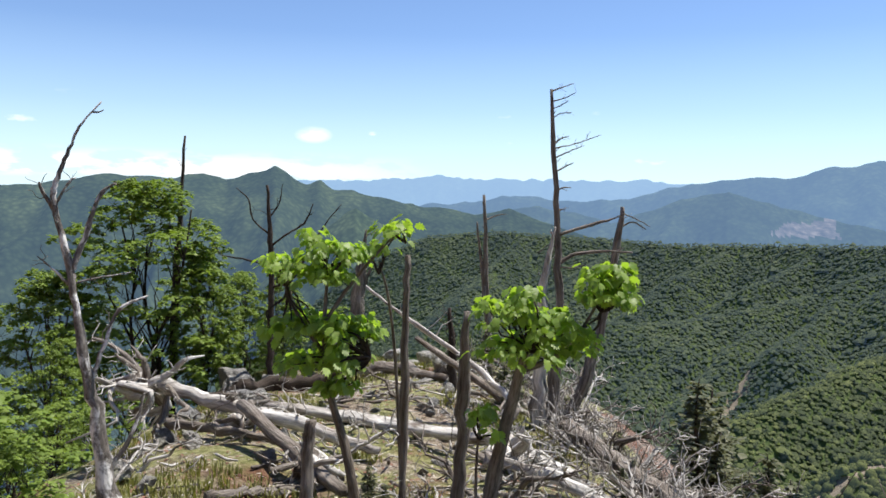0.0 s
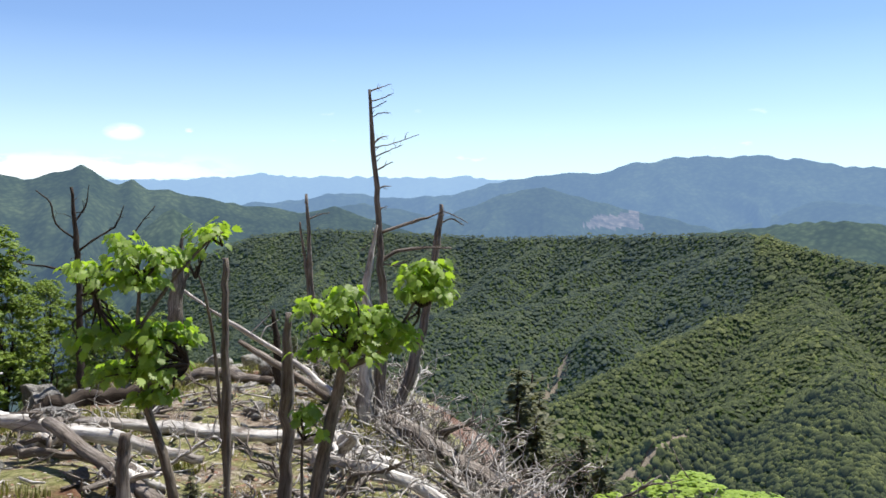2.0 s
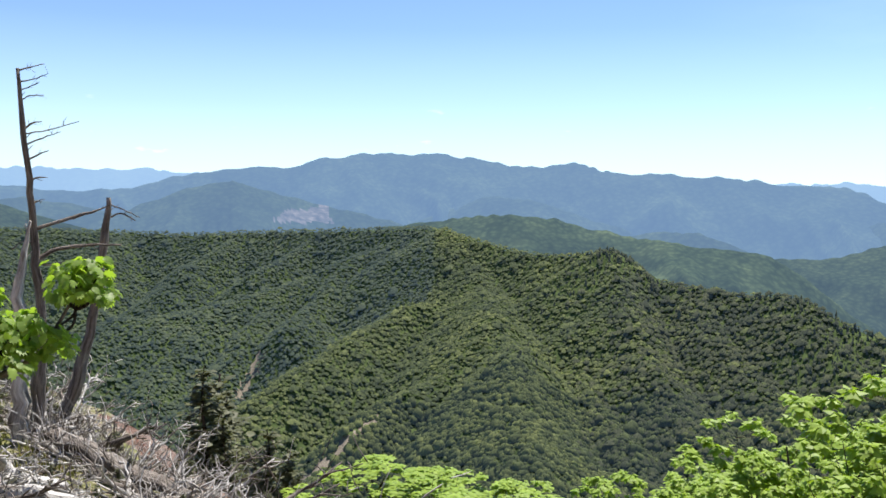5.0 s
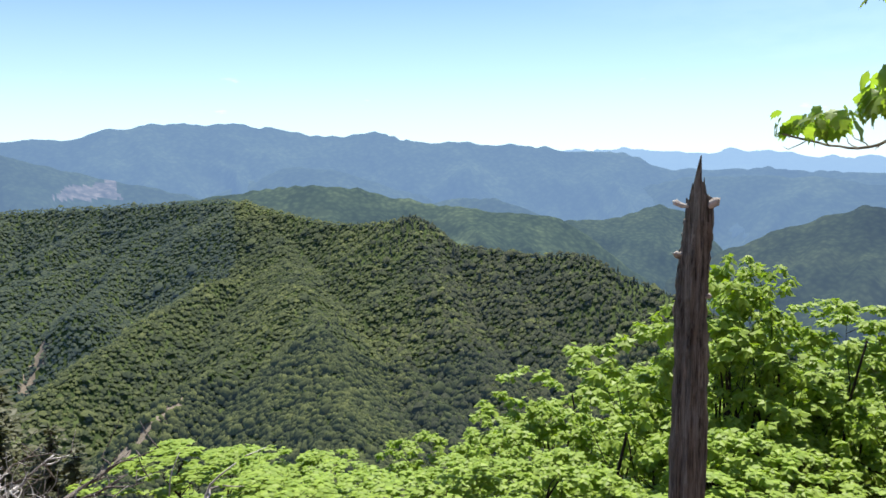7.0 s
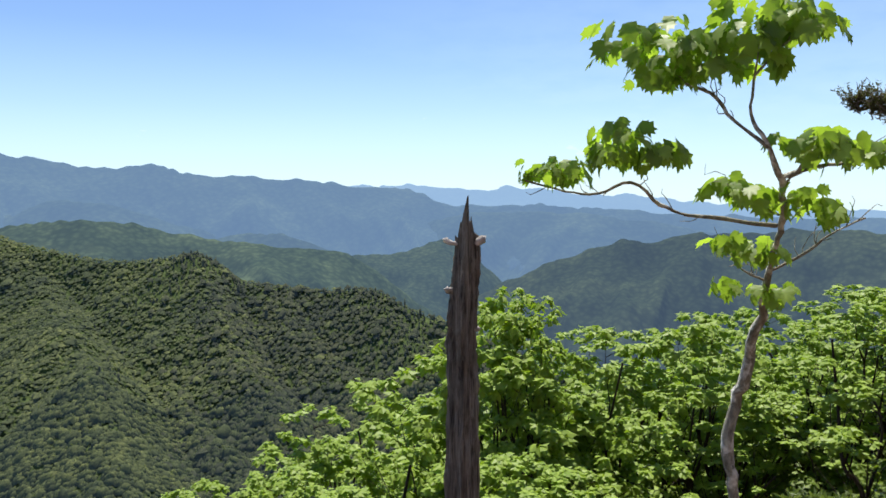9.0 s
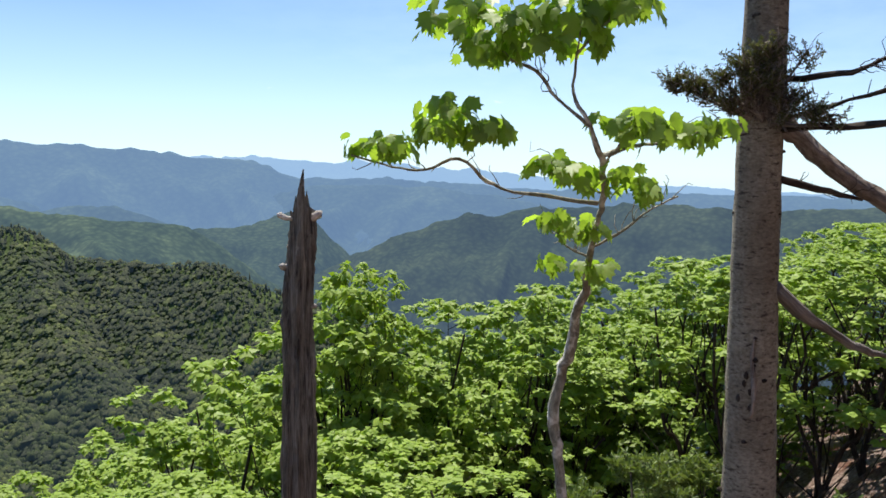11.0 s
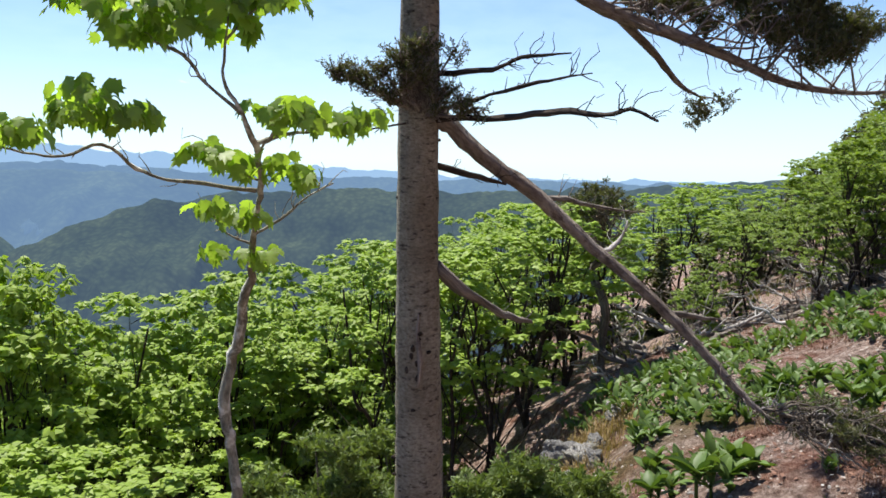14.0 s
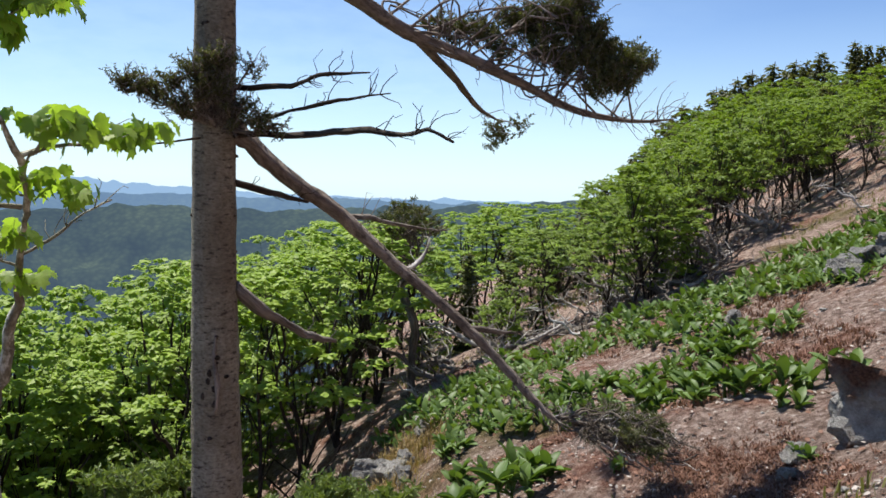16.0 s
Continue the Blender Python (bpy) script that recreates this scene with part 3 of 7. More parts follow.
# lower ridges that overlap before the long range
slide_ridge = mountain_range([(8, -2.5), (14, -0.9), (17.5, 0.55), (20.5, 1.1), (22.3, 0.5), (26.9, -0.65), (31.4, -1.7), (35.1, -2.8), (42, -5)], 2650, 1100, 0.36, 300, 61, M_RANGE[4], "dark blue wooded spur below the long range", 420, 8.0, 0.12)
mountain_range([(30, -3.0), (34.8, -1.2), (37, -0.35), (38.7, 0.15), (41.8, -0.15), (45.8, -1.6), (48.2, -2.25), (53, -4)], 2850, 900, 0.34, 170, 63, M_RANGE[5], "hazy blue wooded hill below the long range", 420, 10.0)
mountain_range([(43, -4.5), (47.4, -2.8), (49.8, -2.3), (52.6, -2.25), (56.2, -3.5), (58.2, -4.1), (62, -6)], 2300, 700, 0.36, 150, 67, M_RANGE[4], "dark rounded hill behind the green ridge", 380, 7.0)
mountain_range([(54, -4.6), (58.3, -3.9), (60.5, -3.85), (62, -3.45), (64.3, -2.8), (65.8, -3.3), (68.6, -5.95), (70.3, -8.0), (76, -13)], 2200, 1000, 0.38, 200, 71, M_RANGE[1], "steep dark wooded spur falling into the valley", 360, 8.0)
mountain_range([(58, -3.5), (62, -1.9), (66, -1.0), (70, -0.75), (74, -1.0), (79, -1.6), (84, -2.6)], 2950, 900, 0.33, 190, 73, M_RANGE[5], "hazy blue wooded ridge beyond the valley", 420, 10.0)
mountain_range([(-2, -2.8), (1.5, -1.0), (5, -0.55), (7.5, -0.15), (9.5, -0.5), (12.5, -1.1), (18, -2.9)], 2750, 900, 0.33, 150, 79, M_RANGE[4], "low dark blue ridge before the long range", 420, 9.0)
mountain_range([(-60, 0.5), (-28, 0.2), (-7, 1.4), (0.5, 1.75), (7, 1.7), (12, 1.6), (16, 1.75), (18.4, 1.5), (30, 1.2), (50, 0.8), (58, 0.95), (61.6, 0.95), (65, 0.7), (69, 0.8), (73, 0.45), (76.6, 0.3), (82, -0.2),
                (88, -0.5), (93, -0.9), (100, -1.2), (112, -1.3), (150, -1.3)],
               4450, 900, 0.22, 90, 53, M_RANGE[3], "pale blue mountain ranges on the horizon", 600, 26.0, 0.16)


def bare_patch(ob, mat, regions, seed):
    """Bare soil or rock: faces of a slope inside slanting strips of heading and elevation take another material."""
    me = ob.data
    co = np.empty(len(me.polygons) * 3)
    me.polygons.foreach_get("center", co)
    c = co.reshape(-1, 3)
    r = np.hypot(c[:, 0], c[:, 1])
    az, e = np.degrees(np.arctan2(c[:, 0], c[:, 1])), np.degrees(np.arctan2(c[:, 2], r))
    wob = fractal(az * 100, e * 100, 60, seed, 3)
    hit = np.zeros(len(c), bool)
    for a0, e0, a1, e1, w0, w1, r0, r1 in regions:
        t = (e - e0) / (e1 - e0)
        mid = a0 + (a1 - a0) * t
        wd = w0 + (w1 - w0) * np.clip(t, 0, 1)
        hit |= (t > 0 - 0.2 * wob) & (t < 1 + 0.2 * wob) & (np.abs(az - mid) < wd * (1 + 0.9 * wob)) & (r > r0) & (r < r1)
    me.materials.append(mat)
    mi = np.empty(len(c), np.int32)
    me.polygons.foreach_get("material_index", mi)
    mi[hit] = len(me.materials) - 1
    me.polygons.foreach_set("material_index", mi)
    return hit


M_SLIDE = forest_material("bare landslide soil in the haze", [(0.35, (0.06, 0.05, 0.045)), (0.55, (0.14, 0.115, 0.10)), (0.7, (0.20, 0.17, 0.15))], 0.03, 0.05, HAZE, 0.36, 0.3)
M_SLIP = rock_material("bare stream gravel", (0.10, 0.082, 0.06), (0.24, 0.20, 0.155))
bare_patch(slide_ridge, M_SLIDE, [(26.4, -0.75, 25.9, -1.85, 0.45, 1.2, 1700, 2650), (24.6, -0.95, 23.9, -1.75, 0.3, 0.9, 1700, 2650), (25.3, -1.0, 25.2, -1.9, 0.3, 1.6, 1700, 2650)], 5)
bare_patch(ground, M_SLIP, [(22.5, -10.9, 20.9, -13.8, 0.36, 0.4, 300, 1200), (30.4, -15.7, 25.0, -19.8, 0.6, 0.8, 200, 1200)], 6)


# ---- wooded slopes: crowns of the far forest ----
def tri_mesh(name, V, F, mat):
    me = bpy.data.meshes.new(name)
    V, F = np.asarray(V, np.float32), np.asarray(F, np.int32)
    me.vertices.add(len(V))
    me.vertices.foreach_set("co", V.ravel())
    me.loops.add(F.size)
    me.loops.foreach_set("vertex_index", F.ravel())
    me.polygons.add(len(F))
    me.polygons.foreach_set("loop_start", np.arange(0, F.size, 3))
    me.polygons.foreach_set("use_smooth", np.full(len(F), len(V) > 20000))
    me.update(calc_edges=True)
    me.materials.append(mat)
    return me


def dome(subdivisions, cut):
    bm = bmesh.new()
    bmesh.ops.create_icosphere(bm, subdivisions=subdivisions, radius=1.0)
    bm.verts.ensure_lookup_table()
    gone = [v for v in bm.verts if v.co.z < cut]
    bmesh.ops.delete(bm, geom=gone, context="VERTS")
    bm.verts.index_update()
    V = np.array([v.co[:] for v in bm.verts])
    F = np.array([[v.index for v in f.verts] for f in bm.faces])
    bm.free()
    return V, F


def cone_crown():
    V, F = [], []
    for base, top, rad in ((0.0, 1.1, 0.5), (0.6, 1.7, 0.42), (1.2, 2.3, 0.28)):
        i = len(V)
        for k in range(6):
            a = k * math.pi / 3 + base
            V.append((rad * math.cos(a), rad * math.sin(a), base))
        V.append((0, 0, top))
        F += [(i + k, i + (k + 1) % 6, i + 6) for k in range(6)]
    return np.array(V), np.array(F)


def scatter_crowns(name, shape, P, size, tall, mat, label, seed, rough=0.15, lie=None):
    """Many crowns on one mesh, each a little different; the canopy follows the lie of the slope."""
    g = np.random.default_rng(seed)
    V, F = shape
    n, k = len(P), len(V)
    a = g.uniform(0, 2 * np.pi, n)
    c, s = np.cos(a)[:, None], np.sin(a)[:, None]
    jit = 1 + rough * g.normal(size=(n, k))
    X = (V[None, :, 0] * c - V[None, :, 1] * s) * jit * size[:, None]
    Y = (V[None, :, 0] * s + V[None, :, 1] * c) * jit * size[:, None]
    Z = V[None, :, 2] * jit * (size * tall)[:, None]
    if lie is not None:
        Z = Z + X * lie[:, :1] + Y * lie[:, 1:]
    W = np.stack([X, Y, Z], -1) + P[:, None, :]
    Fs = (F[None] + (np.arange(n) * k)[:, None, None]).reshape(-1, 3)
    ob = new(name, tri_mesh(name, W.reshape(-1, 3), Fs, mat))
    return tagged(ob, label, "forest", kind="stuff")


def lumpy_crown(subdivisions, cut, seed):
    """A rounded crown of several leafy lumps with folds between them."""
    V, F = dome(subdivisions, cut)
    g = np.random.default_rng(seed)
    heads = np.array([unit(v) for v in g.normal(size=(9, 3)) * [1, 1, 0.7] + [0, 0, 0.45]])
    U = V / np.linalg.norm(V, axis=1, keepdims=True)
    near_head = (U @ heads.T).max(axis=1)
    R = 0.80 + 0.30 * np.clip((near_head - 0.62) / 0.38, 0, 1) ** 0.7
    V, F = U * R[:, None], F.tolist()
    # loose sprays that stand out from the lumps
    n = 16 if subdivisions > 1 else 4
    leaf = 0.24 if subdivisions > 1 else 0.40
    out = V.tolist()
    for k in range(n):
        z = 1 - 1.15 * (k + 0.5) / n
        a = k * 2.399 + g.normal(0, 0.4)
        q = math.sqrt(max(0.0, 1 - z * z))
        c = np.array([q * math.cos(a), q * math.sin(a), z]) * g.uniform(0.86, 1.12)
        nn = unit(c * [1, 1, 0.6] + [0, 0, 0.5] + g.normal(0, 0.3, 3))
        u = unit(np.cross(nn, g.normal(size=3)))
        w = np.cross(nn, u)
        h = leaf * g.uniform(0.7, 1.3)
        i0 = len(out)
        out += [c - u * h * 0.5, c - w * h * 0.5, c + u * h * 0.55 - nn * 0.08, c + w * h * 0.5]
        F += [(i0, i0 + 1, i0 + 2), (i0, i0 + 2, i0 + 3)]
    return np.array(out), np.array(F)


def crown_material(name, stops, glow=0.0):
    m, n, l, b = material(name, 0.85, 0.0, 0.15)
    geo = n.new("ShaderNodeNewGeometry")
    tc = n.new("ShaderNodeTexCoord").outputs["Object"]
    c = ramp(n, l, geo.outputs["Random Per Island"], stops)
    tree = noise_tex(n, l, 0.22, 2.0, 0.6, tc)
    c = mix(n, l, 1.0, c, ramp(n, l, tree, [(0.34, (0.72, 0.76, 0.74)), (0.66, (1.25, 1.22, 1.15))]), "MULTIPLY")
    clump = noise_tex(n, l, 0.9, 4.0, 0.7, tc)
    c = mix(n, l, 1.0, c, ramp(n, l, clump, [(0.36, (0.72, 0.75, 0.72)), (0.62, (1.26, 1.25, 1.15))]), "MULTIPLY")
    bump(n, l, b, clump, 0.7, 0.5)
    big = noise_tex(n, l, 0.012, 3.0, 0.6, tc)
    c = mix(n, l, 0.7, c, mix(n, l, 1.0, c, ramp(n, l, big, [(0.38, (0.70, 0.76, 0.74)), (0.62, (1.30, 1.28, 1.02))]), "MULTIPLY"))
    l.new(c, b.inputs["Base Color"])
    tr = n.new("ShaderNodeBsdfTranslucent")
    l.new(mix(n, l, 1.0, c, (1.2, 1.3, 0.6), "MULTIPLY"), tr.inputs["Color"])
    mx = n.new("ShaderNodeMixShader")
    mx.inputs[0].default_value = 0.45
    l.new(b.outputs[0], mx.inputs[1])
    l.new(tr.outputs[0], mx.inputs[2])
    out = mx.outputs[0]
    # air haze over the slopes, added as a faint emission of the crowns
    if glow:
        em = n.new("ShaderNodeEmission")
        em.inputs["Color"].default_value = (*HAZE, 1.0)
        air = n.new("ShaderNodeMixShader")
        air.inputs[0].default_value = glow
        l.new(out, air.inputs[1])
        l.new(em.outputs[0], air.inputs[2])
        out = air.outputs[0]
    l.new(out, n["Material Output"].inputs["Surface"])
    return m


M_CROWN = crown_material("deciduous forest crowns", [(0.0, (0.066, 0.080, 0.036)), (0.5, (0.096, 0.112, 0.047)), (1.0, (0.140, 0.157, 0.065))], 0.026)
# darker copy of the crowns: slope shade and haze put into the colour
M_CROWN_SHADE_HAZE = crown_material("deciduous forest crowns darkened for shade and haze", [(0.0, (0.048, 0.062, 0.031)), (0.5, (0.068, 0.083, 0.039)), (1.0, (0.098, 0.112, 0.052))], 0.055)
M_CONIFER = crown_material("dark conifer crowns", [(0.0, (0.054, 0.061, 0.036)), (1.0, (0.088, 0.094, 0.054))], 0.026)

fr = np.random.default_rng(3)
cells = []
r = 190.0
while r < 1330:
    s = 2.15 + 0.0009 * r
    step = math.degrees(s / r)
    a = np.arange(-14, 84, step)
    a = a + fr.uniform(-0.5, 0.5, len(a)) * step
    cells.append(np.stack([np.full(len(a), r) + fr.uniform(-0.5, 0.5, len(a)) * s, a], 1))
    r += s
cells = np.concatenate(cells)
_, cd = crest_a(cells[:, 1])
cells = cells[cells[:, 0] < cd + 22]
cz = land(cells[:, 0], cells[:, 1])
# hollows that lie below the line of sight from the path keep their plain cover
el = np.degrees(np.arctan2(cz, cells[:, 0]))
sector = np.clip(((cells[:, 1] + 14) / 0.35).astype(int), 0, 279)
rim = np.full(280, -40.0)
keep = np.zeros(len(cells), bool)
for i in np.argsort(cells[:, 0]):
    k = sector[i]
    keep[i] = math.degrees(math.atan2(cz[i] + 9.0, cells[i, 0])) > rim[k]
    rim[k] = max(rim[k], el[i])
lowest = np.interp(cells[:, 1], [-14, 2, 10, 16, 22, 30, 50, 60, 66, 72, 84], [-11, -11, -14, -20, -24, -25, -23, -19, -16, -13, -12])
keep &= (el > lowest) & (cz > -330)
cells, cz = cells[keep], cz[keep]
cx, cy = cells[:, 0] * np.sin(np.radians(cells[:, 1])), cells[:, 0] * np.cos(np.radians(cells[:, 1]))
P = np.stack([cx, cy, cz], 1)
# two bare slips of pale soil where a stream has cut the slope
slip = np.zeros(len(P), bool)
ce_ = np.degrees(np.arctan2(cz, cells[:, 0]))
for a0, e0, a1, e1, wd in ((22.5, -10.9, 20.9, -13.8, 0.17), (30.4, -15.7, 25.0, -19.8, 0.42)):
    t = (ce_ - e0) / (e1 - e0)
    slip |= (t > 0) & (t < 1.05) & (np.abs(cells[:, 1] - (a0 + (a1 - a0) * t) + 0.25 * np.sin(t * 7)) < wd * fr.uniform(0.6, 1.5, len(P)))
P, cells = P[~slip], cells[~slip]
behind = cells[:, 0] - crest_a(cells[:, 1])[1]
east = np.clip((cells[:, 1] - 38) / 4, 0, 1) * np.clip((72 - cells[:, 1]) / 6, 0, 1)
dark = fractal(P[:, 0], P[:, 1], 120, 77, 3) + east * (0.42 * np.exp(behind / 55.0) + 0.14) + 0.24 * fr.normal(size=len(P)) > 0.80
size = (2.15 + 0.0009 * cells[:, 0]) * 0.66 * np.exp(fr.normal(-0.06, 0.30, len(P)))
size[fr.uniform(size=len(P)) < 0.07] *= 1.35
lie = np.stack([(land(np.hypot(P[:, 0] + dx, P[:, 1] + dy), np.degrees(np.arctan2(P[:, 0] + dx, P[:, 1] + dy))) - land(np.hypot(P[:, 0] - dx, P[:, 1] - dy), np.degrees(np.arctan2(P[:, 0] - dx, P[:, 1] - dy)))) / 12.0 for dx, dy in ((6.0, 0.0), (0.0, 6.0))], 1)
lie = np.clip(0.5 * lie, -0.42, 0.42)
P[:, 2] += 0.15 * size + fr.normal(0, 0.45, len(P))
near = cells[:, 0] < 520
turn = fr.integers(0, 3, len(P))
# slopes beyond the spur line take the crown copy with painted shade and haze
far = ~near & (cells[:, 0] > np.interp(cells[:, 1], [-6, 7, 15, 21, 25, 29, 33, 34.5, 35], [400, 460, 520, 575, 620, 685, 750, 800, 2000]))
tall_as = np.float64(1.15)
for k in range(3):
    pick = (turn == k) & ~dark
    for where, sub, mat, label in ((near, 2, M_CROWN, "dense green deciduous forest low on the near ridge"), (~near & ~far, 1, M_CROWN, "dense green deciduous forest up to the ridge crest"), (far, 1, M_CROWN_SHADE_HAZE, "green forest on the farther crest behind a spur, darkened for shade and haze")):
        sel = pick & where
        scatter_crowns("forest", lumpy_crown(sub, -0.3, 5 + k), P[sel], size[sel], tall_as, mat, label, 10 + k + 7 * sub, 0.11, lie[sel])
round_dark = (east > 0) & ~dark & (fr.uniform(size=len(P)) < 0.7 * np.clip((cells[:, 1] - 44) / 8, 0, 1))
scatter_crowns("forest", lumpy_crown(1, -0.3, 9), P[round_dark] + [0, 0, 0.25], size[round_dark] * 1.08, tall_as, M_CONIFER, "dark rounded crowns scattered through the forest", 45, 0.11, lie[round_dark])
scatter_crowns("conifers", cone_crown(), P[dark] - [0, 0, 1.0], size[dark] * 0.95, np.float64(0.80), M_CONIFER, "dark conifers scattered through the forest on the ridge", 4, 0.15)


# ---- trees ----
KITE = np.array([(0, 0), (0.46, 0.42), (0, 1.0), (-0.46, 0.42)])
BLADE = np.array([(0, 0), (0.50, 0.22), (0.30, 0.62), (0, 1.0), (-0.30, 0.62), (-0.50, 0.22)])


def rosettes(soup, centres, per, leaf, seed, outline=BLADE, spread=0.05):
    """Whorls of leaves at twig ends: blades point outward and hang a little, like small umbrellas."""
    g = np.random.default_rng(seed)
    C = np.repeat(np.asarray(centres, float), per, axis=0)
    n = len(C)
    k = np.tile(np.arange(per), len(centres))
    a = k * 2.399 + np.repeat(g.uniform(0, 6.28, len(centres)), per) + g.normal(0, 0.2, n)
    f = np.sqrt((k + 0.5) / per)
    tilt = np.radians(2 + 46 * f + g.normal(0, 8, n))
    out = np.stack([np.cos(a), np.sin(a), 0 * a], 1)
    uy = out * np.cos(tilt)[:, None] - np.array([0, 0, 1.0]) * np.sin(tilt)[:, None]
    ux = np.stack([-np.sin(a), np.cos(a), g.normal(0, 0.22, n)], 1)
    nz = np.cross(ux, uy)
    size = leaf * g.uniform(0.65, 1.2, n)
    base = C + out * (f * spread)[:, None] + np.array([0, 0, 1.0]) * (0.05 * (1 - f) + g.normal(0, 0.012, n))[:, None]
    o = outline
    z = -0.16 * o[:, 1] ** 2 + 0.16 * np.abs(o[:, 0])
    P = base[:, None, :] + size[:, None, None] * (o[None, :, 0:1] * ux[:, None, :] + o[None, :, 1:2] * uy[:, None, :] + z[None, :, None] * nz[:, None, :])
    m = len(o)
    soup.add(P.reshape(-1, 3), [tuple(range(b, b + m)) for b in range(0, n * m, m)])


def broad_tree(name, h, spread, lobes, whorls, per, leaf, seed, leaf_mat, bark, label, group, stems=1, low=0.35, lobe_r=0.45, outline=BLADE, dome=0.36):
    """A small broad-leaved tree: crooked stems, limbs, and leafy lobes with dark gaps between them."""
    g = np.random.default_rng(seed)
    root = thing(name, (0, 0, 0), label, "tree", group)
    lines = []
    for k in range(stems):
        a = g.uniform(0, 6.28)
        lean = g.uniform(0.05, 0.22) * h if stems > 1 else 0.06 * h
        s = Soup()
        line = wander((0.1 * math.cos(a), 0.1 * math.sin(a), -0.35), (lean * math.cos(a), lean * math.sin(a), h * g.uniform(0.8, 0.93)), 6, 0.035, seed + k)
        tube(s, line, [0.014 * h / stems ** 0.4, 0.010 * h / stems ** 0.4, 0.003 * h], 6, 0.1, seed + k, knobby=0.08)
        part("trunk", s, bark, root)
        lines.append(line)
    crown = Soup()
    limbs = [Soup() for _ in range(3)]
    for i in range(lobes):
        a = i * 2.399 + g.normal(0, 0.4)
        zf = low + (1 - low) * ((i + 0.5) / lobes) ** 0.9
        t = (zf - low) / (1 - low)
        prof = max(0.12, math.sin(math.pi * min(0.97, 0.28 + 0.70 * t)) ** 0.8)
        q = spread * prof * g.uniform(0.55, 1.05)
        line = lines[i % stems]
        j = int(np.clip((zf - 0.14 - 0.2 * q / spread) * len(line), 1, len(line) - 2))
        c = np.array([q * math.cos(a), q * math.sin(a), h * zf - 0.12]) + [line[j][0] * 0.8, line[j][1] * 0.8, 0]
        s = limbs[i % 3]
        br = wander(line[j], c, 4, 0.07, seed * 31 + i, -0.06)
        tube(s, br[::3], [0.0035 * h + 0.003, 0.006, 0.004], 3, 0.1, i)
        R = lobe_r * g.uniform(0.7, 1.25)
        u, b = g.uniform(0, 1, whorls), g.uniform(0, 6.28, whorls)
        C = c + np.stack([np.cos(b) * np.sqrt(u) * R, np.sin(b) * np.sqrt(u) * R, R * (dome * (1 - u ** 1.5) + g.normal(0, 0.05, whorls))], 1)
        for p in C[::5]:
            tube(s, [c - [0, 0, 0.08], p], [0.005, 0.0025], 3, 0.0, 1)
        rosettes(crown, C, per, leaf, seed * 97 + i, outline, 0.45 * leaf)
    for s in limbs:
        part("limb", s, bark, root)
    part("crown", crown, leaf_mat, root, "layered fresh green leaves", smooth=False)
    return root


def fir_tree(name, h, width, seed, label, group, mat, whorls=11, bare=0.12, thin=1.0, fat=1.0, dens=1.0):
    g = np.random.default_rng(seed)
    root = thing(name, (0, 0, 0), label, "fir tree", group)
    s = Soup()
    tube(s, wander((0, 0, -0.3), (0.02 * h, 0, h), 6, 0.012, seed), [0.024 * h, 0.014 * h, 0.003 * h], 7, 0.08, seed)
    part("trunk", s, M_BARK_DARK, root)
    boughs, needles = Soup(), Soup()
    for wv in range(whorls):
        zf = bare + (1 - bare) * (wv + g.uniform(-0.3, 0.3)) / whorls
        for k in range(5):
            if g.uniform() > 0.88 * thin:
                continue
            a = g.uniform(0, 6.28)
            L = width * (1.03 - zf) ** 0.8 * g.uniform(0.6, 1.15)
            p0 = np.array([0, 0, zf * h])
            p1 = p0 + [L * math.cos(a), L * math.sin(a), 0.12 * L - 0.18 * L * (1 - zf)]
            line = wander(p0, p1, 4, 0.05, seed * 7 + wv * 5 + k)
            tube(boughs, line[::4], [0.006 * h * (1.1 - zf), 0.003], 3, 0.1, k)
            n = max(5, int(19 * dens * L / width))
            t = g.uniform(0.12, 1.0, n)
            q = line[(t * (len(line) - 1)).astype(int)]
            side = np.array([-math.sin(a), math.cos(a), 0.0])
            c = q + side * (g.uniform(-1, 1, n) * 0.32 * L * (1.1 - t))[:, None] + g.normal(0, 0.02 * h ** 0.5, (n, 3))
            nr = np.stack([g.normal(0, 0.35, n), g.normal(0, 0.35, n), np.ones(n)], 1)
            leaves(needles, c, nr, g.uniform(0.12, 0.24, n) * h ** 0.45 * 0.62 * fat, OVAL, seed + wv * 9 + k, 0.15)
    part("bough_spray", boughs, M_BARK_DARK, root)
    part("needles", needles, mat, root, "dense dark needles", smooth=False)
    return root


def stand(ob, x, y, scale=1.0, turn=0.0, lean=0.0, sink=0.05, tall=1.0):
    ob.matrix_basis = pose(x, y, at_ground(x, y) - sink, lean, 0, turn) @ Matrix.Diagonal((scale, scale, scale * tall, 1))
    return ob


def stand_copy(ob, x, y, scale=1.0, turn=0.0, lean=0.0, sink=0.05, tall=1.0):
    c = copy_thing(ob, Matrix())
    c.matrix_basis = pose(x, y, at_ground(x, y) - sink, lean, 0, turn) @ Matrix.Diagonal((scale, scale, scale * tall, 1))
    return c


THICKET = "maples of the thicket below the ridge"
thicket = [broad_tree("maple_tree", 6.0, 2.0 + 0.25 * (k % 3), 24, 8, 14, 0.142, 100 + k, M_LEAF, M_BARK_DARK,
                      "young maple with fresh yellow-green leaves on the steep slope", THICKET, stems=1 + k % 3, low=0.46 + 0.06 * (k % 3), lobe_r=0.50, outline=KITE) for k in range(6)]
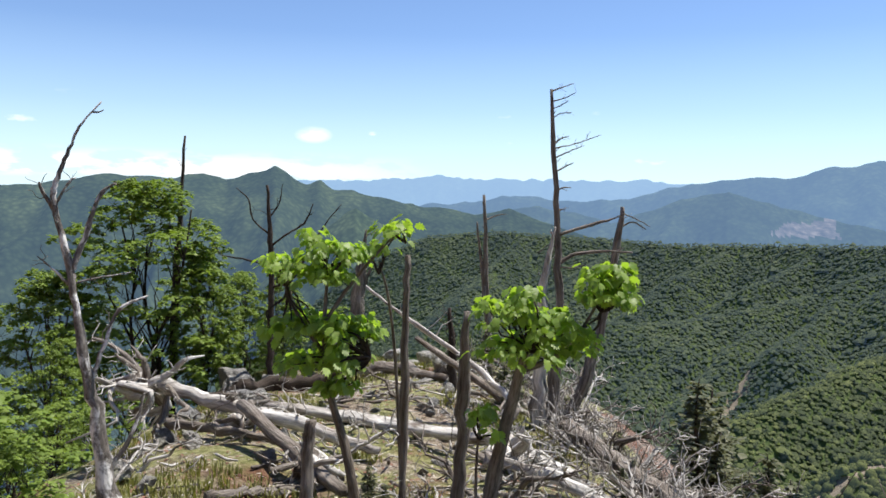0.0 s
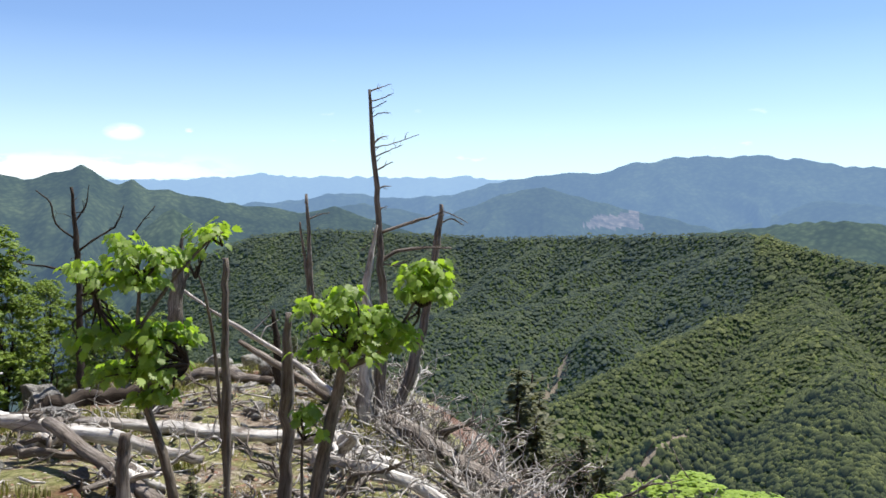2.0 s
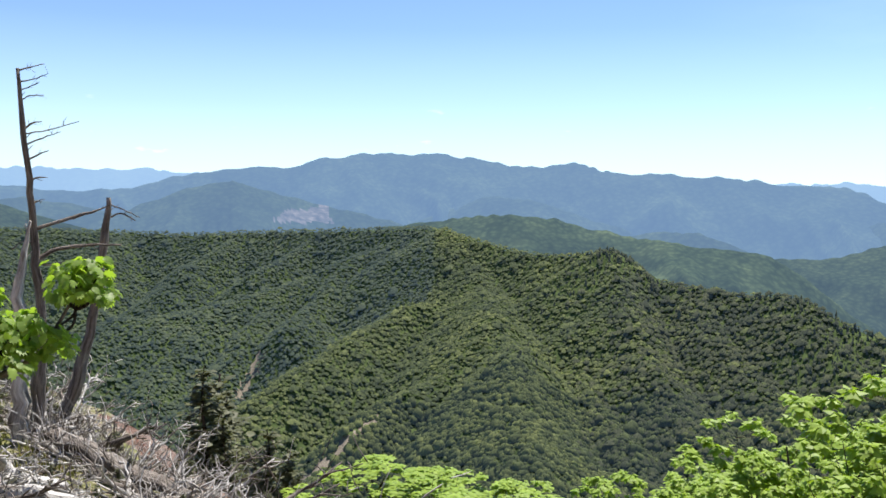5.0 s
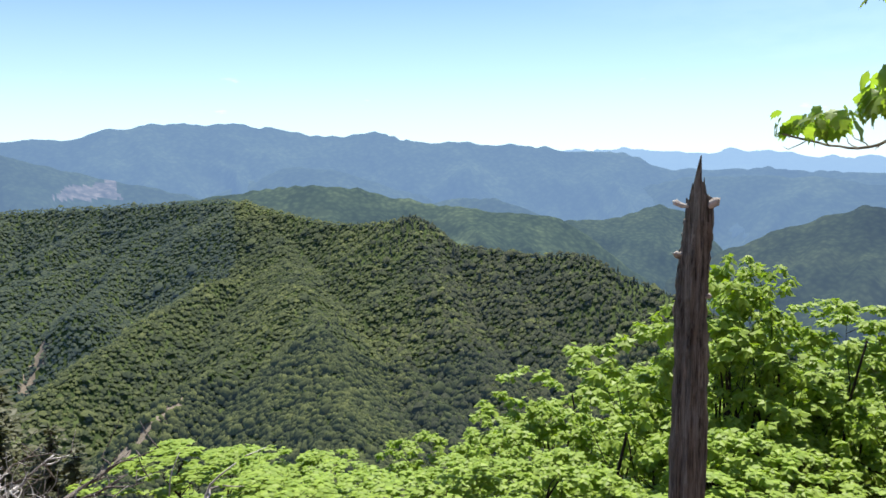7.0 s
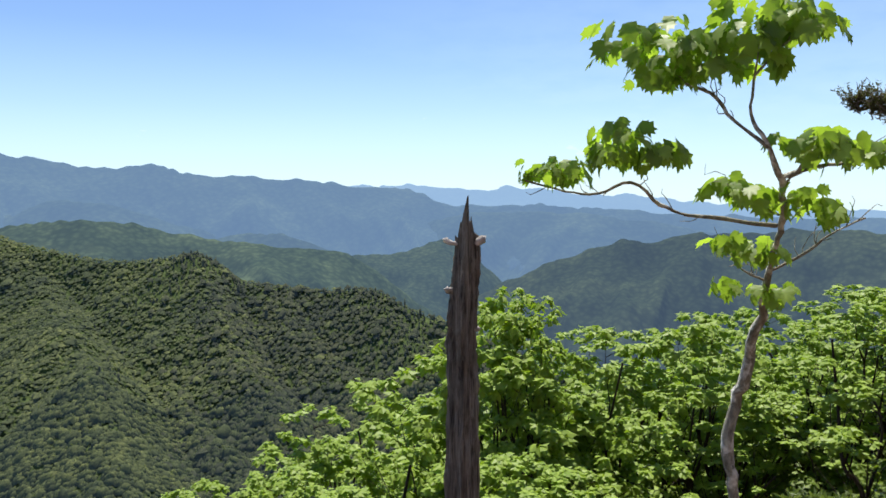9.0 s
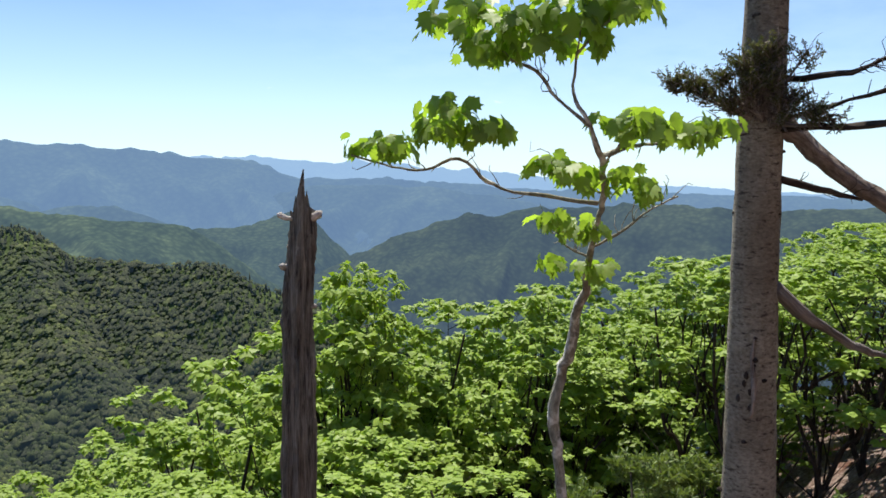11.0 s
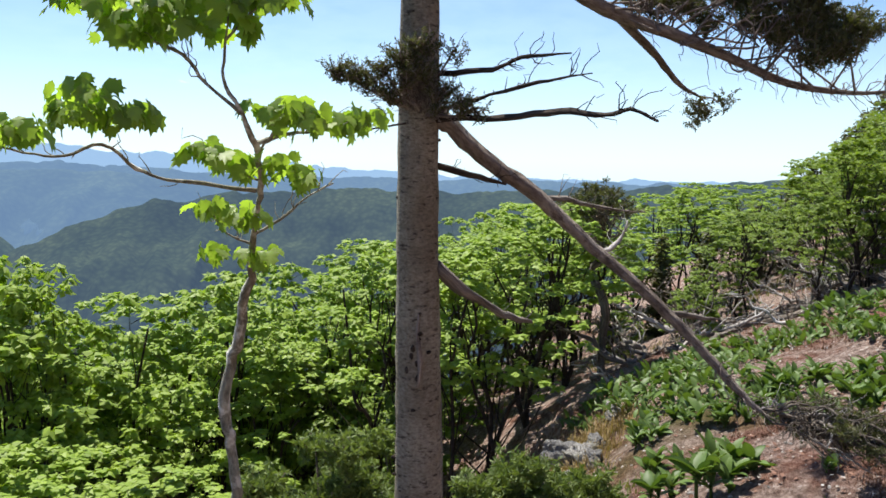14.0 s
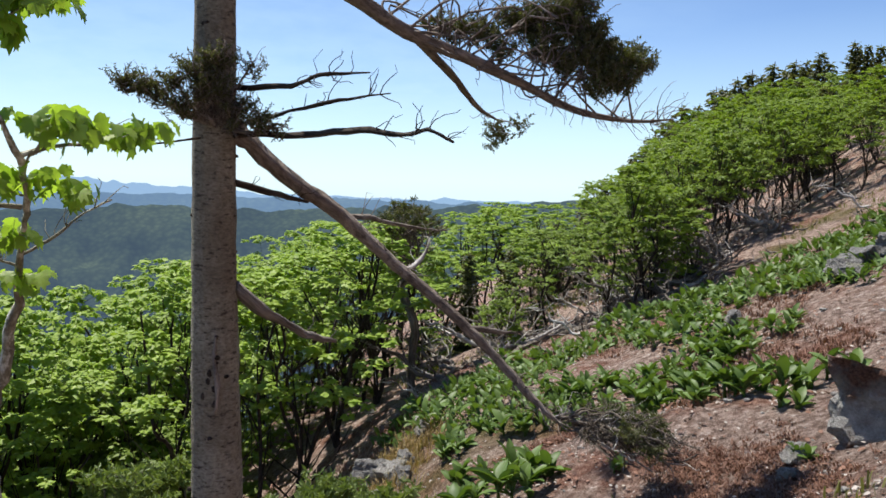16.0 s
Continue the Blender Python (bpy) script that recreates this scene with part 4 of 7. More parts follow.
tall = [broad_tree("maple_tree", 6.0, 1.9, 23, 8, 14, 0.142, 160 + k, M_LEAF, M_BARK_DARK, "slender maple with bare dark stems and a high leafy crown", THICKET, stems=2 + k, low=0.52, lobe_r=0.50, outline=KITE) for k in range(2)]
tg = np.random.default_rng(19)
# crown tops of the thicket: heading, elevation, distance
TOPS = [(30, -20.8, 10.5), (33.5, -19.8, 11), (37.5, -20.4, 9.5), (41.4, -19.4, 11.5), (45.5, -20.2, 9), (49.5, -18, 12), (53, -17.6, 10), (56, -16, 12.5), (60, -14.3, 13), (63, -13.0, 15),
        (66.5, -11.5, 13), (70, -5.9, 16), (73.5, -13.5, 13), (76, -12.6, 15), (79, -8.7, 16), (82.5, -7.4, 15), (86, -7.4, 17), (90.5, -6.2, 16), (94.5, -5.6, 15), (98.5, -3.3, 18), (102, -3.2, 16), (105, -2.6, 19),
        (58, -20, 8), (63, -19, 9), (67, -17, 8.5), (72, -17, 9),  (69, -13, 11), (75, -13, 12), (88, -12.6, 12.4), (83, -13.6, 11.6), (91.5, -12.0, 13.0),
        (66, -21, 7), (74, -21, 7.2), (104, -5.5, 13), (108, -4.2, 16), (51, -21, 8.4), (44, -22, 8), (38, -22.5, 8),
        (110, -2.2, 22), (113.5, -1.3, 25), (107, -1.9, 24), (99, -6, 20), (91, -9, 20), (84, -9.4, 20), (78, -11, 20), (71, -12.5, 20), (64, -15, 18), (99.5, -4.4, 10), (102.5, -3.6, 10.5), (96.5, -5.2, 9.6), (105, -3.2, 12), (93, -6.4, 10.5), (97, -4.8, 13), (100, -3.6, 14), (103, -3.0, 15), (106, -2.6, 15.5), (109, -2.2, 17), (94, -6.0, 13), (91, -6.8, 14), (112, -1.9, 18), (115, -1.7, 19), (118, -1.5, 17), (87, -7.6, 13), (80, -8.6, 13)]
for k, az in enumerate(np.arange(57, 119, 2.5)):
    TOPS.append((az + tg.normal(0, 0.5), float(np.interp(az, [57, 66, 78, 90, 100, 119], [-18.5, -15.5, -13, -9.5, -6.5, -4])) + tg.normal(0, 0.5), 21 + 3 * (k % 2)))
TOPS += [(70.0, -5.5, 11.5), (71.8, -9.2, 11.8), (68.6, -9.8, 10.8), (79.0, -8.6, 12.0), (82.0, -7.6, 12.5), (65.4, -10.0, 10.6), (67.4, -7.4, 11.2)]
SKYLINE = [(24, -20), (26, -18.4), (32, -18.7), (39.3, -19.8), (45.5, -18.3), (53.7, -16.4), (58.6, -14.4), (62.7, -13.2), (65.2, -10.6), (67, -6.9), (69.6, -5.9), (72.3, -7.8), (75.5, -9.6), (77.5, -8.0), (80, -7.5), (82.8, -7.2),
           (91.6, -5.9), (94, -5.3), (97.4, -3.4), (101, -2.7), (104.6, -2.8), (110.5, -2.2), (114.5, -1.3), (119, -1.0)]
used = []
for i, (az, e, d) in enumerate(TOPS):
    line = float(np.interp(az, *zip(*SKYLINE)))
    e = line + 0.35 - abs(0.55 * tg.normal()) if e > line - 0.9 else e
    x, y = d * math.sin(radians(az)), d * math.cos(radians(az))
    top = d * math.tan(radians(e))
    h = max(1.6, top - at_ground(x, y))
    h = min(h, 9.0)
    sc = h / 6.0
    wide = 0.80 if sc > 0.75 else 0.62 / sc
    if 67 < az < 73 and e > -10:
        wide = 0.55
    v = tall[i % 2] if az > 86 and e > -9 else thicket[i % 6]
    place = stand_copy if v in used else stand
    used.append(v)
    o = place(v, x, y, sc * wide, tg.uniform(0, 360), 0, 0.05, 1 / wide)


under = broad_tree("maple_bush", 2.4, 1.1, 16, 9, 10, 0.13, 190, M_LEAF_SHADE, M_BARK_DARK, "low shaded maple undergrowth on the steep slope", "undergrowth below the thicket", stems=3, low=0.2, lobe_r=0.42, outline=KITE)
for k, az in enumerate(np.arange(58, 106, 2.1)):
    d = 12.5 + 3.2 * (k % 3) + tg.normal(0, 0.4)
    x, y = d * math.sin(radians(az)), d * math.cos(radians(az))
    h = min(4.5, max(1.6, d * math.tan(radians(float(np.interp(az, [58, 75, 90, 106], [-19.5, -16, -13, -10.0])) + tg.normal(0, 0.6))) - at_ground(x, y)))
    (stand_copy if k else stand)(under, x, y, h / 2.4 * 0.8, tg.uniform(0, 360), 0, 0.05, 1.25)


for az, e, d in ((95, -15.4, 10.4), (97.5, -15.6, 11.4), (99.6, -15.8, 11.8), (93, -15.6, 10.5), (90.5, -15.8, 11.5)):
    x, y = d * math.sin(radians(az)), d * math.cos(radians(az))
    h = min(4.5, max(0.9, d * math.tan(radians(e)) - at_ground(x, y)))
    stand_copy(under, x, y, h / 2.4 * 0.9, tg.uniform(0, 360), 0, 0.05, 1.1)


# ---- single large leaves, each a part ----
def leaf_mesh(outline, droop, fold, seed, centre=0.42):
    g = np.random.default_rng(seed)
    o = outline * (1 + 0.06 * g.normal(size=outline.shape))
    k = len(o)
    z = -droop * o[:, 1] ** 2 + fold * np.abs(o[:, 0]) + 0.03 * g.normal(size=k)
    V = np.concatenate([np.column_stack([o, z]), [[0, centre, -droop * centre ** 2 - 0.03]]])
    me = bpy.data.meshes.new("leaf")
    me.from_pydata(V.tolist(), [], [(k, i, (i + 1) % k) for i in range(k)])
    me.polygons.foreach_set("use_smooth", np.ones(k, bool))
    me.update()
    return me


def fan_outline():
    """A round leaf cut into nine pointed lobes."""
    pts = [(0.0, 0.0)]
    for k in range(-4, 5):
        a = k * radians(35)
        R = 0.60 - 0.028 * abs(k)
        pts.append((-R * math.sin(a - radians(0)), 0.45 + R * math.cos(a)))
        if k < 4:
            b = a + radians(17.5)
            pts.append((-0.40 * math.sin(b), 0.45 + 0.40 * math.cos(b)))
    return np.array(pts)


FAN = fan_outline()
BIG_LEAVES = [leaf_mesh(FAN, 0.38 + 0.12 * k, -0.05, k) for k in range(4)]
for me in BIG_LEAVES:
    me.materials.append(M_LEAF_NEAR)


def hang_leaves(root, centres, radius, count, size, seed, flat=0.35, down=0.35):
    """Sprays of single maple leaves at the ends of twigs, held out flat and drooping at their tips."""
    g = np.random.default_rng(seed)
    for c in centres:
        n = max(3, int(1.35 * count * g.uniform(0.75, 1.25)))
        for k in range(n):
            a = g.uniform(0, 6.28)
            q = math.sqrt(g.uniform(0.02, 1))
            p = Vector(c) + Vector((math.cos(a) * q * radius, math.sin(a) * q * radius, g.normal(0, flat * radius * 0.6) + 0.12 * radius))
            ob = new("leaf", BIG_LEAVES[g.integers(4)])
            ob.parent = root
            s = 0.92 * size * g.uniform(0.6, 1.2)
            tilt = math.degrees(down) * g.uniform(0.2, 1.6)
            ob.matrix_basis = pose(p.x, p.y, p.z, 0, 0, math.degrees(a) - 90 + g.normal(0, 28)) @ pose(0, 0, 0, -tilt, g.normal(0, 22), 0) @ Matrix.Diagonal((s, s, s, 1))


def twig_fan(soup, line, n, reach, seed, up=0.1, r=0.0035, start=0.25):
    """Side twigs along a line."""
    g = np.random.default_rng(seed)
    ends = []
    L = len(line)
    for k in range(n):
        t = g.uniform(start, 1.0)
        p = line[int(t * (L - 1))]
        d = unit(line[min(L - 1, int(t * (L - 1)) + 1)] - line[max(0, int(t * (L - 1)) - 1)])
        side = unit(np.cross(d, g.normal(size=3)))
        e = p + (d * 0.6 + side * 0.7 + np.array([0, 0, up])) * reach * g.uniform(0.35, 1.1)
        tube(soup, wander(p, e, 4, 0.13, seed + k)[::2], [r, r * 0.4], 4 if r > 0.004 else 3, 0.1, k)
        ends.append(e)
    return ends


def rel(root, pts):
    """Points given in the world, as seen from a thing's own base."""
    b = np.array(root.location)
    return [np.asarray(p, float) - b for p in pts]


# ---- split dead stump beside the path ----
def split_stump():
    root = thing("dead_tree_stump", (4.472, 2.038, at_ground(4.472, 2.038)), "tall weathered brown dead trunk, broken off and split into spikes", "dead tree")
    s = Soup()
    base = rel(root, [(4.472, 2.038, at_ground(4.472, 2.038) - 0.3), (4.472, 2.038, -1.777), (4.472, 2.029, -1.137), (4.463, 2.038, -0.808), (4.472, 2.019, -0.479), (4.482, 2.010, -0.320)])
    line = smooth_line(base, 9)
    n, sides = len(line), 30
    g = np.random.default_rng(5)
    ang = np.linspace(0, 2 * np.pi, sides, endpoint=False)
    rad = np.interp(np.linspace(0, 1, n), [0, 0.35, 0.62, 0.8, 0.9, 1.0], [0.098, 0.080, 0.073, 0.067, 0.065, 0.066])
    groove = np.interp(ang, np.linspace(0, 2 * np.pi, 16), np.append(g.normal(0, 1, 15), 0), period=2 * np.pi)
    V = []
    for i in range(n):
        tw = 0.25 * i / n
        gv = np.interp((ang + tw) % (2 * np.pi), ang, groove, period=2 * np.pi)
        fine = 0.05 * g.normal(size=sides) + 0.085 * np.sign(np.sin(ang * 11 + tw * 5))
        rr = rad[i] * (1 + 0.15 * gv + fine)
        V.append(np.column_stack([line[i][0] + rr * np.cos(ang), line[i][1] + rr * np.sin(ang), np.full(sides, line[i][2])]))
    # the broken rim rises to one main spike
    side = np.cos(ang) * 0.407 - np.sin(ang) * 0.914
    rim = V[-1].copy()
    high = np.interp(side, [-1, -0.62, -0.4, -0.22, -0.05, 0.12, 0.3, 0.45, 0.7, 1.0], [-0.265, -0.19, -0.14, -0.09, -0.04, -0.08, -0.14, -0.12, -0.17, -0.225]) + 0.025 * g.normal(size=sides)
    rim[:, 2] = np.maximum(high - root.location.z, line[-1][2] + 0.01)
    rim[:, :2] = (rim[:, :2] - line[-1][:2]) * 0.93 + line[-1][:2]
    V.append(rim)
    inner = V[-1].copy()
    inner[:, :2] = (inner[:, :2] - line[-1][:2]) * 0.55 + line[-1][:2]
    inner[:, 2] -= 0.03
    deep = inner.copy()
    deep[:, 2] = line[-1][2] - 0.06
    V += [inner, deep]
    m = len(V)
    F = [(i * sides + k, i * sides + (k + 1) % sides, (i + 1) * sides + (k + 1) % sides, (i + 1) * sides + k) for i in range(m - 1) for k in range(sides)]
    V = np.concatenate(V + [line[-1:] - [0, 0, 0.12]])
    F += [((m - 1) * sides + k, (m - 1) * sides + (k + 1) % sides, m * sides) for k in range(sides)]
    run = np.concatenate([V[:, :2] - line[0][:2], V[:, 2:]], 1)
    s.add(V, F, run)
    part("trunk", s, M_STUMP, root, smooth=False)
    sp = Soup()
    tube(sp, rel(root, [(4.468, 2.019, -0.310), (4.472, 2.014, -0.150), (4.483, 2.005, -0.038), (4.486, 2.000, 0.019)]), [0.030, 0.022, 0.010, 0.003], 8, 0.22, 3)
    part("spike", sp, M_STUMP, root, "long pointed splinter at the top", smooth=False)
    for k, (u, z, r, h) in enumerate(((0.034, -0.30, 0.012, 0.20), (-0.026, -0.30, 0.016, 0.17), (0.055, -0.34, 0.013, 0.15))):
        sp = Soup()
        x0, y0 = 4.482 + 0.407 * u - 0.02, 2.010 - 0.914 * u
        tube(sp, rel(root, [(x0, y0, z), (x0 + 0.003, y0, z + h * 0.6), (x0, y0 - 0.004, z + h)]), [r, r * 0.75, 0.002], 6, 0.25, k)
        part("splinter", sp, M_STUMP, root, smooth=False)
    for k, (a, b, r) in enumerate((((4.474, 2.02, -0.26), (4.425, 2.115, -0.232), 0.016), ((4.474, 2.02, -0.27), (4.520, 1.925, -0.224), 0.021), ((4.47, 2.02, -0.55), (4.43, 2.108, -0.52), 0.018), ((4.47, 2.02, -0.77), (4.508, 1.945, -0.75), 0.014))):
        kb = Soup()
        tube(kb, wander(rel(root, [a])[0], rel(root, [b])[0], 4, 0.06, k), [r, r * 0.8, r * 1.05], 7, 0.2, k)
        part("branch_stub", kb, M_SILVER, root, "short knotty grey branch stub")
    hang = Soup()
    tube(hang, rel(root, [(4.496, 1.964, -0.30), (4.505, 1.952, -0.45), (4.502, 1.960, -0.56)]), [0.014, 0.012, 0.003], 5, 0.2, 2)
    part("splinter", hang, M_STUMP, root, smooth=False)


split_stump()


# ---- maple sapling close to the camera ----
def maple_sapling():
    gz = at_ground(3.052, 0.391)
    root = thing("maple_sapling", (3.052, 0.391, gz), "slender maple sapling with crooked pale bark and broad lobed leaves", "tree")
    s = Soup()
    tube(s, smooth_line(rel(root, [(3.061, 0.373, gz - 0.2), (3.052, 0.391, -1.440), (3.052, 0.391, -1.008), (3.052, 0.418, -0.819), (3.061, 0.373, -0.612), (2.963, 0.320, -0.373), (2.774, 0.279, -0.177), (2.668, 0.249, -0.078), (2.548, 0.243, 0.029),
                                   (2.463, 0.270, 0.127), (2.463, 0.313, 0.212), (2.463, 0.305, 0.326), (2.463, 0.288, 0.438)]), 5), [0.023, 0.0185, 0.0168, 0.0150, 0.0125, 0.0105, 0.008, 0.006, 0.0042, 0.003], 10, 0.10, 4, knobby=0.20)
    part("trunk", s, M_BARK_MAPLE, root)
    LIMBS = [([(2.668, 0.260, -0.078), (2.642, 0.367, -0.061), (2.610, 0.487, -0.046), (2.561, 0.556, -0.015), (2.480, 0.618, 0.044), (2.490, 0.714, 0.015), (2.461, 0.800, 0.022), (2.392, 0.892, 0.051)], 0.0085),
             ([(2.463, 0.270, 0.127), (2.456, 0.355, 0.198), (2.449, 0.412, 0.269), (2.428, 0.518, 0.311)], 0.008),
             ([(2.523, 0.245, 0.051), (2.526, 0.158, 0.078), (2.602, 0.072, 0.092), (2.661, 0.001, 0.120), (2.675, -0.062, 0.127)], 0.007),
             ([(2.810, 0.277, -0.213), (2.764, 0.193, -0.160), (2.701, 0.129, -0.102), (2.649, 0.045, -0.053)], 0.007),
             ([(2.565, 0.248, 0.015), (2.504, 0.193, 0.086), (2.499, 0.129, 0.134)], 0.006),
             ([(2.848, 0.295, -0.249), (2.778, 0.366, -0.204), (2.698, 0.391, -0.134)], 0.005),
             ([(2.463, 0.305, 0.311), (2.484, 0.235, 0.389), (2.499, 0.178, 0.424)], 0.006),
             ([(2.633, 0.251, -0.046), (2.567, 0.331, -0.008), (2.510, 0.378, 0.037)], 0.005)]
    for k, (pts, r) in enumerate(LIMBS):
        s = Soup()
        line = smooth_line(rel(root, pts), 4)
        tube(s, line, [r * 0.75, r * 0.55, r * 0.3], 6, 0.12, k, knobby=0.2)
        limb = part("limb", s, M_BARK_MAPLE, root)
        s = Soup()
        twig_fan(s, line, 9, 0.09, k * 7, 0.35, 0.002)
        part("twig_spray", s, M_BARK_MAPLE, limb)
    sp = [(2.376, 0.837, 0.078), (2.389, 0.763, 0.086), (2.399, 0.659, 0.120), (2.421, 0.588, 0.127), (2.428, 0.545, 0.120), (2.407, 0.631, 0.169)]
    hang_leaves(root, rel(root, sp), 0.068, 17, 0.050, 1, down=0.7)
    sp = [(2.413, 0.616, 0.410), (2.428, 0.531, 0.367), (2.442, 0.461, 0.381), (2.428, 0.560, 0.326), (2.449, 0.412, 0.332), (2.463, 0.313, 0.353), (2.435, 0.518, 0.424), (2.456, 0.355, 0.417),
          (2.463, 0.305, 0.481), (2.463, 0.227, 0.467), (2.470, 0.186, 0.424), (2.463, 0.249, 0.438)]
    hang_leaves(root, rel(root, sp), 0.078, 16, 0.058, 2, down=0.7)
    sp = [(2.484, 0.207, 0.149), (2.491, 0.143, 0.141), (2.499, 0.107, 0.127), (2.533, 0.370, 0.037), (2.557, 0.321, 0.022), (2.580, 0.181, 0.008), (2.615, 0.136, -0.023), (2.581, 0.278, 0.000)]
    hang_leaves(root, rel(root, sp), 0.055, 12, 0.058, 3, down=0.9)
    sp = [(2.704, 0.389, -0.118), (2.729, 0.327, -0.134), (2.757, 0.298, -0.160), (2.849, 0.405, -0.258), (2.876, 0.323, -0.277), (2.876, 0.263, -0.277)]
    hang_leaves(root, rel(root, sp), 0.048, 10, 0.052, 4, down=0.9)
    hang_leaves(root, rel(root, [(2.590, 0.037, 0.120), (2.647, -0.020, 0.134), (2.668, -0.062, 0.141)]), 0.05, 11, 0.056, 5, down=0.75)


maple_sapling()


# ---- old fir beside the camera ----
def needle_pad(needles, twigs, centre, radius, count, seed, face=(0, 0, 1.0), long=0.05, lift=0.6):
    """A tuft of short shoots thick with needles."""
    g = np.random.default_rng(seed)
    c = np.asarray(centre, float)
    shoots = max(4, count // 14)
    for k in range(shoots):
        a = g.uniform(0, 6.28)
        q = math.sqrt(g.uniform(0.05, 1))
        p = c + [math.cos(a) * q * radius, math.sin(a) * q * radius, g.normal(0, 0.28) * radius]
        d = unit([math.cos(a), math.sin(a), lift + g.normal(0, 0.3)])
        tube(twigs, [p - d * 0.07, p], [0.003, 0.002], 3, 0.1, k)
        n = 34
        t = g.uniform(-0.07, 0.02, n)
        nr = np.cross(d, g.normal(size=(n, 3)))
        leaves(needles, p + d * t[:, None], nr + d * 0.4, long * g.uniform(0.6, 1.2, n), NEEDLE, seed * 13 + k, 0.1, 0.0)


NEEDLE = np.array([(0, 0), (0.13, 0.5), (0, 1.0), (-0.13, 0.5)])


def old_fir():
    gz = at_ground(3.953, -0.322)
    root = thing("old_fir", (3.953, -0.322, gz), "old fir with grey blistered bark and dead limbs", "fir tree")
    s = Soup()
    line = smooth_line(rel(root, [(3.953, -0.322, gz - 0.3), (3.953, -0.322, -1.538), (3.953, -0.313, -0.877), (3.953, -0.304, -0.059), (3.953, -0.309, 0.724), (3.961, -0.313, 1.568), (3.961, -0.313, 2.960)]), 8)
    tube(s, line, [0.145, 0.111, 0.101, 0.0905, 0.085, 0.08, 0.07], 22, 0.035, 8)
    part("trunk", s, M_FIR_BARK, root, "grey bark with dark resin blisters")
    for k in range(7):
        a = k * 0.95 + 0.3
        s = Soup()
        e = np.array([3.953 + 0.62 * math.cos(a), -0.322 + 0.62 * math.sin(a)])
        tube(s, rel(root, [(3.953 + 0.07 * math.cos(a), -0.322 + 0.07 * math.sin(a), gz + 0.30), (3.953 + 0.25 * math.cos(a), -0.322 + 0.25 * math.sin(a), gz + 0.07), (*e, at_ground(*e) - 0.07)]), [0.06, 0.05, 0.02], 7, 0.15, k)
        part("root", s, M_FIR_BARK, root)
    blister = np.random.default_rng(3)
    V0, F0 = dome(2, -2)
    for k in range(46):
        a, z = blister.uniform(0, 6.28), blister.uniform(-1.7, 1.0)
        R0 = 0.0925 - 0.006 * z
        sz = blister.uniform(0.006, 0.017)
        s = Soup()
        s.add(V0 * [sz, sz, sz * 0.7] * blister.uniform(0.7, 1.3, V0.shape) + rel(root, [(3.953 + R0 * math.cos(a), -0.309 + R0 * math.sin(a), z)])[0], F0.tolist())
        part("branch_scar", s, M_BARK_DARK, root, "black scar of a lost branch")
    # old wound in the bark, with a pale strip of bare wood
    wound = np.random.default_rng(14)
    for k in range(6):
        s = Soup()
        u, z = wound.uniform(-1.0, 0.1), -0.96 + 0.034 * k
        a = math.pi - 0.08 + u * 0.55
        R0 = 0.099
        s.add(V0 * [0.007, 0.009, 0.015] * wound.uniform(0.7, 1.4, V0.shape) + rel(root, [(3.953 + R0 * math.cos(a), -0.314 + R0 * math.sin(a), z)])[0], F0.tolist())
        part("bark_wound", s, M_BARK_DARK, root, "black ragged hole in the bark")
    s = Soup()
    tube(s, smooth_line(rel(root, [(3.853, -0.305, -1.0), (3.850, -0.312, -0.88), (3.853, -0.300, -0.76), (3.856, -0.306, -0.66)]), 4), [0.006, 0.011, 0.008, 0.004], 6, 0.2, 5)
    part("bare_strip", s, M_LIMB, root, "pale strip of bare wood")
    # long dead limb that leans down to the slope
    s = Soup()
    line = smooth_line(rel(root, [(3.944, -0.348, 0.237), (3.970, -0.452, 0.167), (4.057, -0.609, 0.037), (4.257, -0.940, -0.172), (4.361, -1.235, -0.416), (4.361, -1.557, -0.677), (4.344, -1.827, -0.938), (4.257, -2.053, -1.199), (4.21, -2.18, -1.30)]), 5)
    tube(s, line, [0.043, 0.036, 0.032, 0.028, 0.022, 0.009], 9, 0.09, 2, knobby=0.06)
    twig_fan(s, line, 30, 0.16, 91, -0.1, 0.003, 0.35)
    twig_fan(s, line, 40, 0.22, 92, 0.0, 0.003, 0.8)
    part("fallen_limb", s, M_LIMB, root, "long bare grey-brown limb slanting to the ground")
